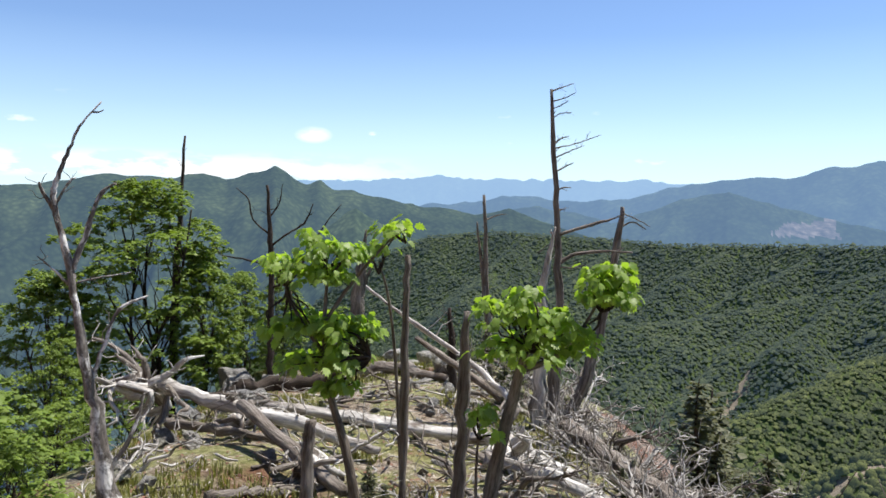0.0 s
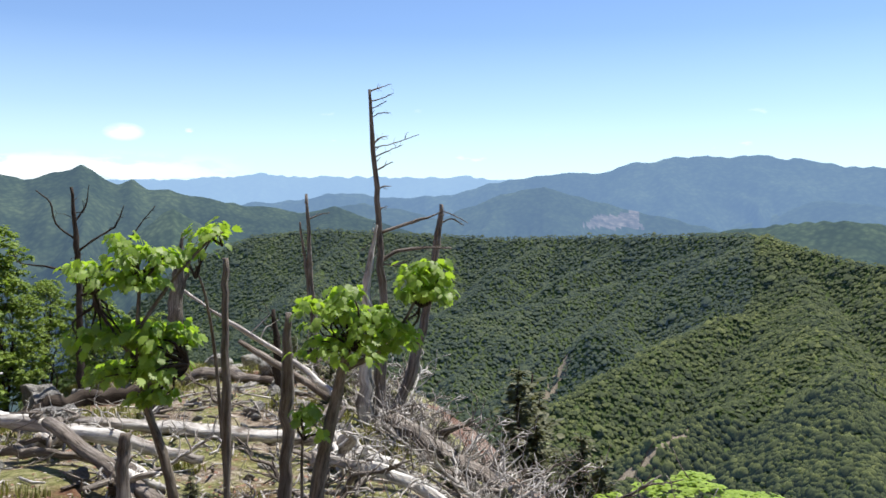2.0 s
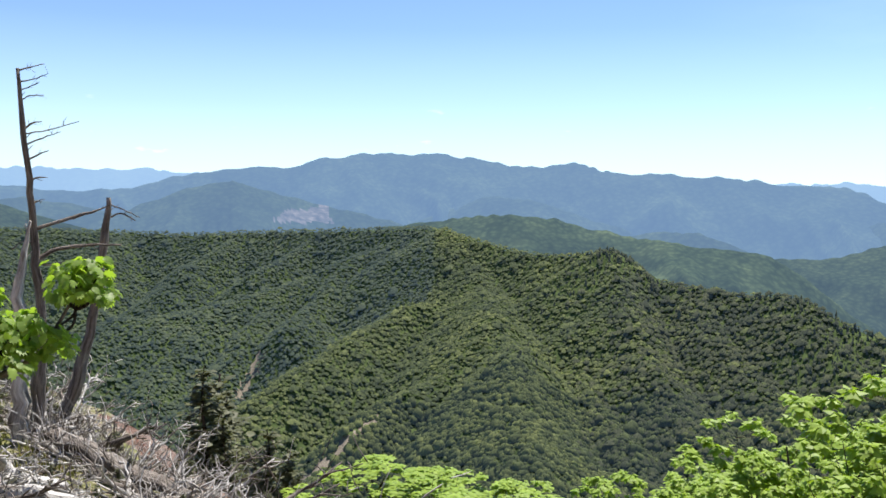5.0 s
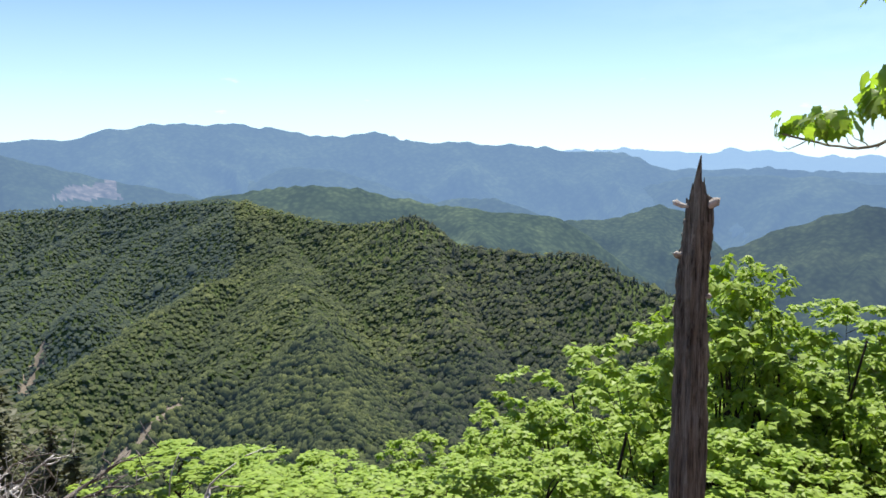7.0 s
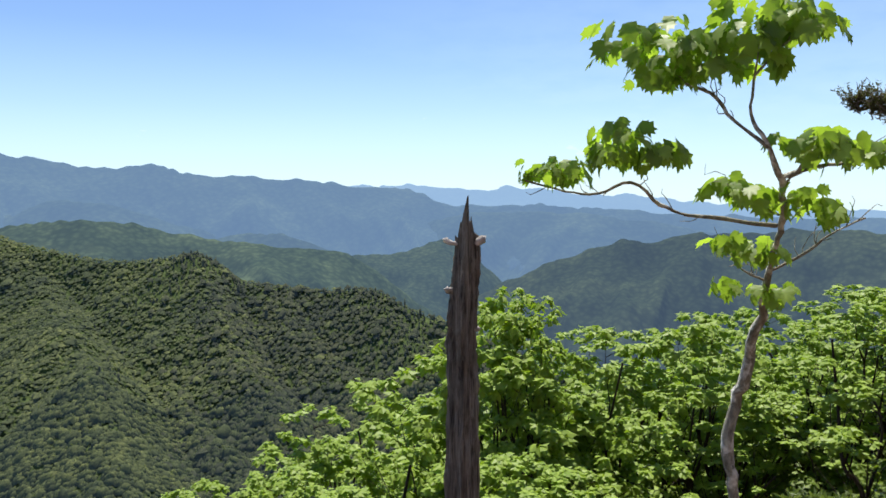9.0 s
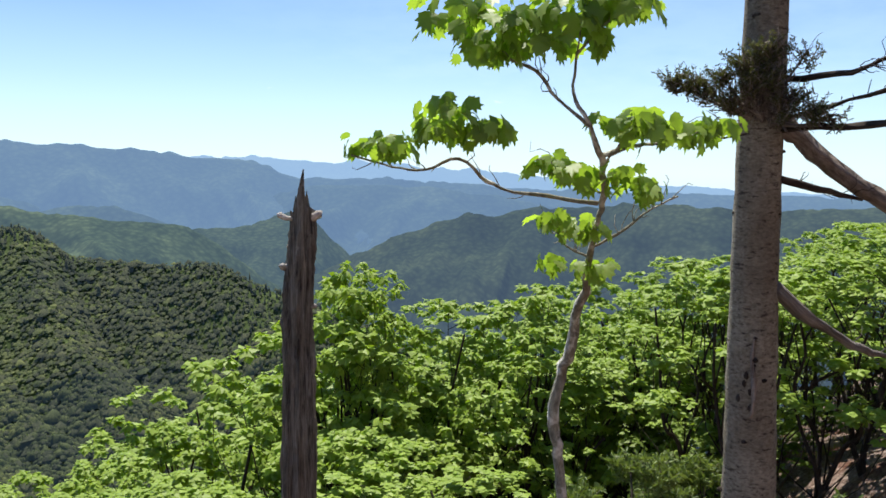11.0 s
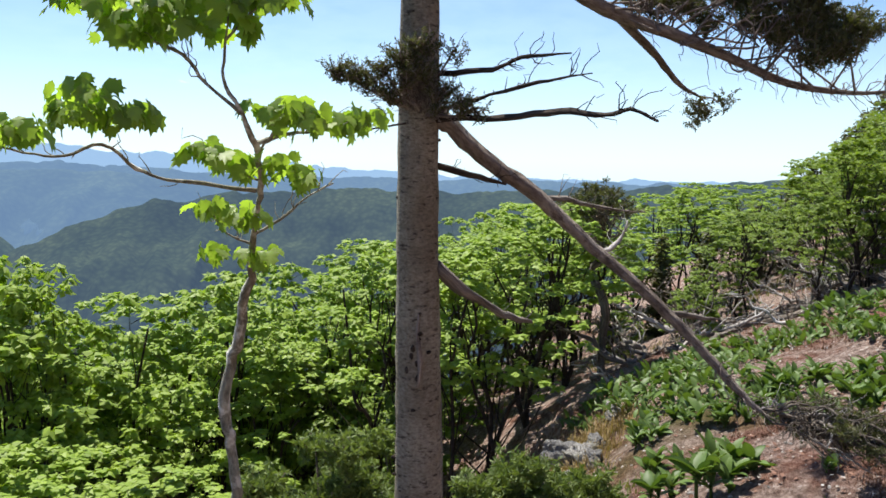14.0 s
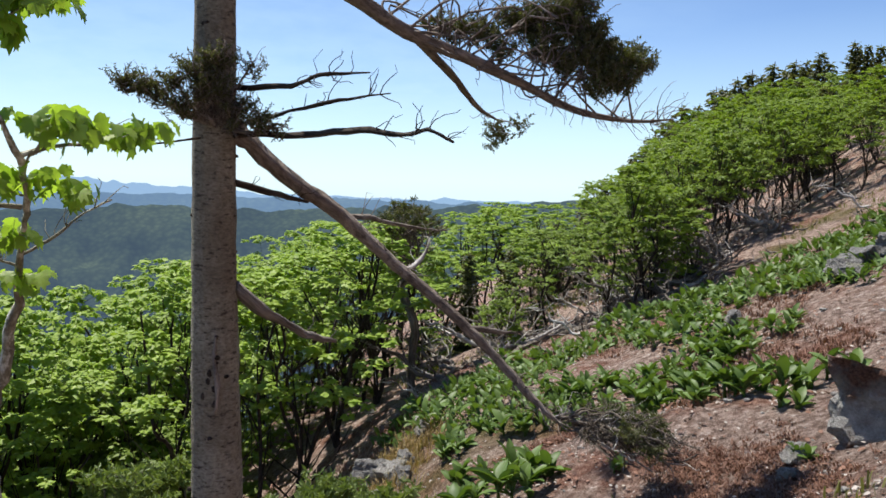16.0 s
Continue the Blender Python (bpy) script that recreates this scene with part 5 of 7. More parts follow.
    OTHER = [([(3.953, -0.383, -0.468), (4.066, -0.557, -0.607), (4.214, -0.748, -0.738), (4.379, -0.940, -0.816)], 0.033, 4, M_DEAD),
             ([(3.953, -0.374, -0.007), (4.013, -0.548, -0.050), (4.118, -0.739, -0.094)], 0.018, 5, M_BARK_DARK),
             ([(3.918, -0.365, 0.193), (3.700, -0.644, 0.193), (3.509, -0.827, 0.215), (3.370, -0.974, 0.193), (3.265, -1.035, 0.211), (3.213, -1.122, 0.167)], 0.013, 9, M_BARK_DARK),
             ([(3.909, -0.392, 0.393), (3.709, -0.592, 0.393), (3.605, -0.687, 0.428), (3.474, -0.861, 0.437)], 0.012, 9, M_BARK_DARK),
             ([(3.909, -0.409, 0.237), (3.700, -0.644, 0.306), (3.578, -0.800, 0.341), (3.448, -0.940, 0.359)], 0.010, 10, M_BARK_DARK),
             ([(3.909, -0.261, 0.176), (3.787, -0.087, 0.141), (3.657, 0.017, 0.132)], 0.006, 5, M_BARK_DARK),
             ([(4.257, -0.940, -0.172), (4.483, -1.131, -0.189), (4.831, -1.522, -0.259), (5.179, -1.827, -0.294)], 0.017, 12, M_DEAD),
             ([(4.361, -1.235, -0.416), (4.440, -1.349, -0.450), (4.483, -1.444, -0.381), (4.501, -1.479, -0.294)], 0.014, 6, M_SILVER),
             ([(4.353, -1.653, -0.764), (4.483, -1.870, -0.816), (4.570, -2.045, -0.851)], 0.02, 6, M_DEAD)]
    for k, (pts, r, tw, mat) in enumerate(OTHER):
        s = Soup()
        ln = smooth_line(rel(root, pts), 4)
        tube(s, ln, [r, r * 0.75, r * 0.3], 7, 0.14, k, knobby=0.16)
        if tw:
            twig_fan(s, ln, int(1.6 * tw), 0.15, k * 11, 0.25, 0.0028, 0.2)
        part("limb", s, mat, root)
    # living whorl, swept by the wind
    tw, nd = Soup(), Soup()
    c0 = rel(root, [(3.892, -0.313, 0.211)])[0]
    for k, p in enumerate(rel(root, [(3.805, 0.044, 0.393), (3.822, -0.017, 0.385), (3.805, -0.070, 0.359), (3.787, -0.139, 0.411), (3.796, -0.209, 0.454), (3.787, -0.270, 0.507), (3.779, -0.313, 0.489), (3.779, -0.313, 0.402), (3.779, -0.235, 0.385), (3.813, -0.400, 0.315),
                                     (3.744, -0.479, 0.263), (3.787, -0.174, 0.306), (3.831, -0.452, 0.489), (3.718, -0.539, 0.237), (3.796, -0.357, 0.280)])):
        tube(tw, wander(c0, p, 5, 0.06, k), [0.009, 0.004], 5, 0.1, k)
        twig_fan(tw, wander(c0, p, 5, 0.06, k), 40, 0.12, k * 3, 0.3, 0.0026, 0.1)
        needle_pad(nd, tw, p, 0.075, 380 if k < 12 else 150, 50 + k, long=0.018, lift=0.7)
    part("twig_spray", tw, M_LIMB, root, "dense brown bare twigs")
    part("needles", nd, M_NEEDLE, root, "wind-swept dark green needles", smooth=False)
    # high limb reaching out over the slope
    s = Soup()
    ln = smooth_line(rel(root, [(3.961, -0.348, 1.081), (4.170, -0.931, 0.889), (4.266, -1.244, 0.759), (4.327, -1.601, 0.663), (4.379, -1.923, 0.567), (4.396, -2.288, 0.437), (4.379, -2.645, 0.393), (4.318, -2.888, 0.411)]), 5)
    tube(s, ln, [0.042, 0.037, 0.034, 0.029, 0.022, 0.014, 0.004], 9, 0.08, 6)
    part("high_limb", s, M_LIMB, root, "long living limb")
    s = Soup()
    l2 = smooth_line(rel(root, [(4.292, -1.305, 0.741), (4.683, -1.644, 0.628), (5.110, -1.992, 0.489), (5.379, -2.253, 0.437)]), 5)
    tube(s, l2, [0.024, 0.02, 0.014, 0.006], 7, 0.1, 5)
    part("limb", s, M_BARK, root)
    tw, nd = Soup(), Soup()
    PADS = [(4.501, -1.496, 0.863), (4.483, -1.618, 0.855), (4.466, -1.740, 0.863), (4.448, -1.844, 0.768), (4.448, -1.975, 0.933), (4.388, -2.105, 0.863), (4.353, -2.166, 0.994), (4.335, -2.218, 0.915), (4.309, -2.305, 0.846), (4.283, -2.366, 0.785),
            (4.274, -2.419, 0.715), (4.222, -2.497, 0.672), (4.257, -2.340, 0.594), (4.222, -2.436, 0.611), (4.335, -2.184, 0.698), (4.335, -2.262, 1.020), (4.414, -2.045, 0.976), (4.205, -2.567, 0.698), (4.274, -2.279, 0.750), (4.370, -2.088, 0.768)]
    g = np.random.default_rng(12)
    PADS += [tuple(np.array(p) + [g.normal(0.05, 0.05), g.normal(0, 0.05), g.uniform(0.0, 0.10)]) for p in PADS[4:18]]
    for k, p in enumerate(rel(root, PADS)):
        j = int(np.clip(8 + (k % 20) * 1.2, 8, len(ln) - 3))
        br = wander(ln[j], p - [0, 0, 0.03], 6, 0.13, 60 + k, -0.08)
        tube(tw, br, [0.0065, 0.003], 4, 0.1, k)
        twig_fan(tw, br, 12, 0.16, k * 5, 0.2, 0.003)
        needle_pad(nd, tw, p, 0.105, 560, 80 + k, long=0.027, lift=0.9)
    twig_fan(tw, ln, 60, 0.26, 7, 0.25, 0.003, 0.55)
    twig_fan(tw, ln, 26, 0.16, 8, -0.55, 0.003, 0.3)
    twig_fan(tw, l2, 14, 0.2, 9, -0.2, 0.003, 0.7)
    for k, p in enumerate(rel(root, [(5.432, -2.314, 0.367), (5.405, -2.419, 0.437), (5.440, -2.262, 0.315), (5.371, -2.227, 0.402)])):
        tube(tw, wander(l2[-1], p, 4, 0.08, k), [0.006, 0.003], 4, 0.1, k)
        needle_pad(nd, tw, p, 0.085, 200, 130 + k, long=0.025)
    part("twig_spray", tw, M_LIMB, root, "bare brown twigs")
    part("needles", nd, M_NEEDLE, root, "dark green needle tufts against the sky", smooth=False)


old_fir()


# ---- the rocky spur with its dead trees ----
def branchy(root, line, radii, mat, twigs, seed, name="trunk", reach=0.3, up=0.1, sides=9, rough=0.1, r=0.006, start=0.3, label=""):
    s = Soup()
    tube(s, line, radii, sides, rough, seed, tip=False, knobby=0.13)
    ob = part(name, s, mat, root, label)
    if twigs:
        t = Soup()
        twig_fan(t, line, twigs, reach, seed, up, r, start)
        part("twig_spray", t, mat, ob)
    return ob


def dead_snag(name, pts, radii, mat, label, twigs=0, limbs=(), seed=0, reach=0.3, sides=10, rough=0.1, group="dead snags on the spur", up=0.05, start=0.3):
    x, y = pts[0][0], pts[0][1]
    gz = at_ground(x, y)
    root = thing(name, (x, y, gz), label, "dead tree", group)
    pts = [(x, y, min(gz, pts[0][2]) - 0.2)] + list(pts) if pts[0][2] > gz - 0.1 else list(pts)
    branchy(root, smooth_line(rel(root, pts), 5), radii, mat, twigs, seed, "trunk", reach, up, sides, rough, start=start)
    for k, (lp, r) in enumerate(limbs):
        s = Soup()
        ln = smooth_line(rel(root, lp), 4)
        tube(s, ln, [r * 0.85, r * 0.65, r * 0.3], 6, 0.12, seed + k, knobby=0.18)
        ob = part("limb", s, mat, root)
        s = Soup()
        twig_fan(s, ln, 4, 0.10, seed + k * 3, 0.1, r * 0.25, 0.3)
        part("twig_spray", s, mat, ob)
    return root


# forked dead tree with peeling pale bark
dead_snag("dead_birch", [(-1.67, 4.67, -1.86), (-1.68, 4.67, -1.66), (-1.72, 4.66, -1.22), (-1.77, 4.63, -0.91), (-1.82, 4.61, -0.55), (-1.84, 4.61, -0.40), (-1.89, 4.58, -0.13), (-1.90, 4.58, -0.0), (-1.87, 4.59, 0.10), (-1.82, 4.61, 0.23), (-1.79, 4.63, 0.32), (-1.69, 4.67, 0.46)],
          [0.120, 0.050, 0.029, 0.019, 0.014, 0.009, 0.004], M_BIRCH_DEAD, "dead forked birch with peeling grey and white bark", 5,
          [([(-1.83, 4.61, -0.42), (-1.77, 4.64, -0.25), (-1.73, 4.65, -0.12), (-1.69, 4.67, -0.01), (-1.62, 4.69, 0.04)], 0.018), ([(-1.75, 4.64, -1.03), (-1.68, 4.67, -0.82), (-1.62, 4.70, -0.64), (-1.48, 4.75, -0.57)], 0.014),
           ([(-1.84, 4.61, -0.50), (-1.89, 4.58, -0.43), (-1.97, 4.55, -0.35)], 0.010), ([(-1.81, 4.62, -0.49), (-1.72, 4.66, -0.47), (-1.56, 4.72, -0.44)], 0.009), ([(-1.89, 4.58, -0.13), (-1.95, 4.57, -0.02), (-1.97, 4.57, 0.03)], 0.012),
           ([(-1.89, 4.58, -0.08), (-1.83, 4.6, 0.03), (-1.80, 4.61, 0.06)], 0.010), ([(-1.66, 4.70, -1.5), (-1.55, 4.75, -1.3), (-1.52, 4.8, -1.12)], 0.02)], 3, 0.14, group="dead birch")
dead_snag("dead_pole", [(-4.21, 13.75, -3.1), (-4.16, 13.76, -1.64), (-4.09, 13.78, -0.32), (-4.01, 13.81, 0.98)], [0.085, 0.070, 0.045, 0.018], M_BARK_DARK, "tall dark dead pole with short stubs", 26, (), 5, 0.2, group="dead poles")
dead_snag("dead_pole", [(-0.11, 5.60, -1.96), (-0.11, 5.60, -1.30), (-0.11, 5.60, -0.78), (-0.10, 5.60, -0.39)], [0.036, 0.030, 0.027, 0.020], M_DEAD, "brown weathered broken pole standing on the spur", 5, (), 6, 0.06, rough=0.12, group="dead poles")
dead_snag("dead_pole", [(-0.62, 4.75, -1.72), (-0.61, 4.76, -1.42), (-0.59, 4.76, -1.24)], [0.04, 0.034, 0.024], M_DEAD, "short broken grey stub", 2, (), 7, 0.06, group="dead poles")
dead_snag("dead_pole", [(0.25, 5.40, -1.96), (0.27, 5.40, -1.46), (0.27, 5.40, -1.03), (0.28, 5.40, -0.72)], [0.05, 0.041, 0.034, 0.024], M_DEAD, "thick broken grey trunk among the maples", 6, (), 8, 0.1, rough=0.14, group="dead poles")
dead_snag("dead_snag", [(-2.37, 12.67, -2.7), (-2.37, 12.67, -1.83), (-2.36, 12.67, -1.05), (-2.38, 12.67, -0.45), (-2.43, 12.66, 0.18)], [0.07, 0.06, 0.045, 0.02], M_BARK_DARK, "bare dark dead tree with crooked limbs", 6,
          [([(-2.36, 12.67, -0.75), (-2.1, 12.6, -0.55), (-1.85, 12.6, -0.4), (-1.72, 12.6, -0.1)], 0.024), ([(-2.37, 12.67, -0.6), (-2.65, 12.7, -0.35), (-2.72, 12.7, -0.05), (-2.9, 12.7, 0.12)], 0.022),
           ([(-2.36, 12.67, -1.05), (-2.8, 12.6, -0.95), (-3.1, 12.6, -0.9), (-3.2, 12.6, -0.75)], 0.018), ([(-2.38, 12.67, -0.3), (-2.25, 12.7, -0.1), (-2.2, 12.7, 0.2)], 0.016),
           ([(-2.36, 12.67, -1.4), (-2.0, 12.6, -1.2), (-1.6, 12.6, -0.5), (-1.3, 12.6, -0.1)], 0.02)], 9, 0.4)
dead_snag("dead_snag", [(-0.92, 9.36, -2.4), (-0.89, 9.36, -1.84), (-0.75, 9.37, -1.33), (-0.71, 9.37, -0.82), (-0.66, 9.38, -0.36)], [0.13, 0.11, 0.085, 0.05, 0.012], M_STUMP, "broken dark snag split to a point", 7,
          [([(-0.66, 9.38, -0.95), (-0.60, 9.37, -0.7), (-0.58, 9.37, -0.45)], 0.03)], 10, 0.25, rough=0.2)
dead_snag("dead_snag", [(0.95, 12.37, -2.5), (0.93, 12.37, -1.74), (0.89, 12.37, -0.80), (0.85, 12.38, 0.08)], [0.06, 0.05, 0.04, 0.025], M_DEAD, "thin dead fir pole with bare side twigs", 16,
          [([(0.86, 12.38, -0.3), (1.05, 12.4, -0.22), (1.2, 12.4, -0.2)], 0.014), ([(0.93, 12.3, -1.9), (0.84, 12.36, -1.0), (0.75, 12.38, -0.34)], 0.04)], 11, 0.22)
dead_snag("dead_snag", [(1.31, 8.91, -2.75), (1.38, 8.90, -2.2), (1.43, 8.89, -1.72), (1.43, 8.89, -0.87), (1.39, 8.90, -0.15), (1.34, 8.90, 0.51), (1.30, 8.91, 1.17)], [0.085, 0.068, 0.055, 0.043, 0.034, 0.026, 0.016], M_DEAD,
          "tall bare dead fir with ladder-like side branches", 10,
          [([(1.31, 8.91, 1.15), (1.41, 8.9, 1.19), (1.53, 8.9, 1.23)], 0.011), ([(1.31, 8.91, 1.04), (1.44, 8.9, 1.08), (1.56, 8.9, 1.14)], 0.009), ([(1.32, 8.91, 0.96), (1.43, 8.9, 1.02), (1.48, 8.9, 1.05)], 0.008),
           ([(1.32, 8.91, 0.87), (1.4, 8.9, 0.92), (1.52, 8.9, 0.93)], 0.008), ([(1.34, 8.9, 0.6), (1.42, 8.9, 0.66), (1.5, 8.9, 0.68)], 0.012), ([(1.34, 8.9, 0.55), (1.55, 8.9, 0.6), (1.83, 8.9, 0.70)], 0.011),
           ([(1.35, 8.9, 0.45), (1.5, 8.9, 0.52), (1.66, 8.9, 0.59)], 0.010), ([(1.36, 8.9, 0.3), (1.46, 8.9, 0.36), (1.55, 8.9, 0.4)], 0.010), ([(1.37, 8.9, 0.1), (1.45, 8.9, 0.14), (1.53, 8.9, 0.14)], 0.012),
           ([(1.39, 8.9, -0.12), (1.44, 8.9, -0.09), (1.47, 8.9, -0.1)], 0.012), ([(1.42, 8.89, -0.36), (1.65, 8.85, -0.27), (1.9, 8.8, -0.2), (2.08, 8.8, -0.13)], 0.02),
           ([(1.42, 8.89, -0.66), (1.6, 8.85, -0.56), (1.9, 8.8, -0.52), (2.18, 8.8, -0.53)], 0.026), ([(1.42, 8.89, -0.7), (1.55, 8.8, -0.7), (1.7, 8.8, -0.66)], 0.012), ([(1.43, 8.89, -0.5), (1.3, 8.85, -0.47), (1.2, 8.8, -0.55)], 0.014)], 12, 0.14)
dead_snag("dead_snag", [(1.22, 8.80, -2.6), (1.22, 8.80, -1.9), (1.24, 8.80, -1.22), (1.27, 8.80, -0.74), (1.36, 8.80, -0.27)], [0.08, 0.065, 0.055, 0.04, 0.012], M_SILVER, "bleached split snag leaning on a taller one", 8, (), 13, 0.18, rough=0.2)
dead_snag("dead_snag", [(1.54, 9.48, -2.85), (1.81, 9.43, -2.15), (2.01, 9.39, -1.36), (2.14, 9.36, -0.52), (2.19, 9.35, -0.05)], [0.08, 0.066, 0.05, 0.036, 0.024], M_DEAD, "leaning grey dead trunk", 7,
          [([(2.15, 9.36, -0.3), (2.3, 9.3, -0.22), (2.45, 9.3, -0.3)], 0.012), ([(2.19, 9.36, -0.12), (2.33, 9.3, -0.18), (2.5, 9.3, -0.27)], 0.009)], 14, 0.14)
dead_snag("dead_snag", [(0.36, 10.0, -2.5), (0.34, 10.0, -1.9), (0.30, 10.0, -1.3)], [0.05, 0.04, 0.02], M_BARK_DARK, "small dark dead fir with twigs", 22, (), 15, 0.3)


def log(name, pts, radii, mat, label, twigs=0, seed=0, group="fallen trunks on the spur", reach=0.3, up=0.1, lift=0.6):
    """A fallen trunk that follows the ground."""
    x, y = pts[0][0], pts[0][1]
    root = thing(name, (x, y, at_ground(x, y)), label, "log", group)
    s = Soup()
    ln = smooth_line(rel(root, pts), 5)
    tube(s, ln, radii, 11, 0.14, seed, tip=False, knobby=0.12)
    part("trunk", s, mat, root)
    if twigs:
        t = Soup()
        twig_fan(t, ln, twigs, reach, seed, up, 0.008, 0.05)
        part("branch_spray", t, mat, root)
    return root


def lying(x0, y0, x1, y1, r, n=5, sag=0.0, lift=(0.0, 0.0)):
    out = []
    for k in range(n):
        t = k / (n - 1)
        x, y = x0 + (x1 - x0) * t, y0 + (y1 - y0) * t
        out.append((x, y, at_ground(x, y) + r * 0.8 + lift[0] * (1 - t) + lift[1] * t))
    return out


log("fallen_log", [(-2.49, 8.00, -1.80), (-1.91, 7.75, -1.91), (-1.34, 7.47, -1.97), (-0.70, 7.16, -2.06), (-0.35, 7.0, -2.12)], [0.082, 0.07, 0.058, 0.048, 0.032], M_SILVER, "bleached white fallen trunk with a torn root end", 9, 1, reach=0.35, up=0.4)
log("fallen_log", [(-1.59, 8.44, -2.12), (-0.70, 8.17, -2.16), (0.07, 7.60, -2.13), (0.62, 7.38, -2.12), (0.95, 7.25, -2.14)], [0.045, 0.052, 0.048, 0.04], M_SILVER, "pale weathered log lying across the spur", 6, 2, up=0.3)
log("fallen_log", lying(0.80, 8.0, 1.35, 7.2, 0.06), [0.06, 0.055, 0.05], M_SILVER, "pale broken log on the slope", 4, 3)
log("fallen_log", lying(1.45, 8.6, 2.35, 6.7, 0.07, lift=(0.1, 0.15)), [0.075, 0.07, 0.06, 0.04], M_DEAD, "grey log at the edge of the spur", 12, 4, up=0.4)
log("fallen_log", [(-1.55, 7.24, -1.78), (-0.91, 6.33, -1.95), (-0.50, 5.70, -2.0)], [0.055, 0.05, 0.035], M_DEAD, "thin grey log slanting down to the grass", 5, 5, up=0.3)
log("fallen_log", [(-0.75, 10.4, -1.10), (-0.20, 9.50, -1.36), (0.32, 9.30, -1.68), (0.6, 8.9, -1.82), (0.95, 8.4, -2.1)], [0.018, 0.026, 0.032, 0.036], M_SILVER, "pale leaning dead trunk propped on others", 7, 6, reach=0.3, up=0.6)
log("fallen_log", [(-0.1, 9.7, -1.62), (0.35, 9.35, -1.86), (0.85, 8.9, -2.12)], [0.02, 0.03, 0.035], M_DEAD, "thinner grey trunk lying beside a bigger one", 4, 7, up=0.4)
log("fallen_log", lying(-2.3, 7.6, -1.2, 7.0, 0.04, lift=(0.15, 0.03)), [0.05, 0.04, 0.03], M_DEAD, "crooked grey branch wood", 8, 8, up=0.5)
log("fallen_log", lying(-1.4, 5.6, -0.6, 6.4, 0.05), [0.03, 0.05, 0.05], M_DEAD, "short dark log in the grass", 4, 9, up=0.4)
log("fallen_log", lying(0.5, 6.4, 1.4, 5.6, 0.05, lift=(0.15, 0.0)), [0.055, 0.045, 0.03], M_SILVER, "pale log lying among twigs", 8, 10, up=0.5)
log("fallen_log", lying(-0.9, 12.5, 0.5, 11.2, 0.08), [0.09, 0.08, 0.05], M_DEAD, "grey log on the crest", 5, 11)
log("fallen_log", lying(-3.0, 12.0, -1.2, 12.8, 0.12), [0.14, 0.12, 0.08], M_BARK_DARK, "dark mossy log lying on the crest", 5, 12)


def torn_roots(x, y, z, seed, reach, label):
    """The upturned roots of a fallen trunk."""
    root = thing("root_plate", (x, y, at_ground(x, y)), label, "tree roots", "torn roots")
    g = np.random.default_rng(seed)
    c = np.array([0, 0, z - at_ground(x, y)])
    for k in range(16):
        d = unit(g.normal(size=3) * [1, 1, 0.7] + [-0.4, 0, -0.15])
        s = Soup()
        e = c + d * reach * g.uniform(0.6, 1.2)
        e[2] = max(e[2], 0.02)
        ln = wander(c, e, 5, 0.12, seed + k)
        tube(s, ln, [0.045, 0.026, 0.006], 7, 0.2, k, knobby=0.15)
        ob = part("root", s, M_SILVER if k % 3 else M_DEAD, root)
        s = Soup()
        twig_fan(s, ln, 6, reach * 0.35, seed + k, 0.0, 0.007)
        part("twig_spray", s, M_SILVER, ob)


torn_roots(-2.55, 8.0, -1.85, 4, 0.75, "bleached tangle of torn roots at a fallen trunk")
torn_roots(-1.55, 7.6, -2.0, 9, 0.5, "dark tangle of broken roots beside a log")
torn_roots(0.75, 7.1, -2.15, 14, 0.5, "pale broken roots among the trunks")
torn_roots(-0.75, 6.2, -2.0, 21, 0.4, "dark stump roots in the grass")


def brush(seed, size, mat):
    root = thing("dead_branch", (0, 0, 0), "bare bleached dead branch in the brush heap", "dead branch", "brush heap at the edge of the spur")
    g = np.random.default_rng(seed)
    s = Soup()
    ln = wander((0, 0, 0), (size, g.normal(0, 0.1), size * 0.45), 6, 0.06, seed)
    tube(s, ln, [0.030, 0.019, 0.006], 5, 0.15, seed, knobby=0.15)
    part("stem", s, mat, root)
    t = Soup()
    ends = twig_fan(t, ln, 8, size * 0.42, seed + 1, 0.45, 0.0125, 0.1)
    for k, e in enumerate(ends):
        tube(t, wander(e, e + g.normal(size=3) * size * 0.14 + [0, 0, size * 0.12], 3, 0.1, k), [0.0065, 0.003], 3, 0.1, k)
    part("twig_spray", t, mat, root)
    return root


BR = [brush(40 + k, 0.55 + 0.12 * k, M_SILVER if k % 5 else M_DEAD) for k in range(6)]
bg = np.random.default_rng(44)
spots = []
for i in range(145):
    t = bg.uniform()
    spots.append((1.30 + 1.15 * t + bg.normal(0, 0.26), 11.2 - 5.6 * t + bg.normal(0, 0.4), bg.uniform(0.45, 0.95)))
for i in range(26):
    spots.append((bg.uniform(-2.4, 1.6), bg.uniform(5.3, 9.5), bg.uniform(0.4, 0.8)))
for i in range(45):
    t = bg.uniform()
    spots.append((2.2 + 0.5 * t + bg.normal(0, 0.25), 10.5 - 4.6 * t + bg.normal(0, 0.35), bg.uniform(0.4, 0.8)))
for i in range(12):
    spots.append((bg.uniform(0.0, 0.9), bg.uniform(4.7, 6.0), bg.uniform(0.4, 0.75)))
for i, (x, y, sc) in enumerate(spots):
    place = stand if i < 6 else stand_copy
    place(BR[i % 6], x, y, sc, bg.uniform(0, 360), bg.normal(0, 14), -0.02)


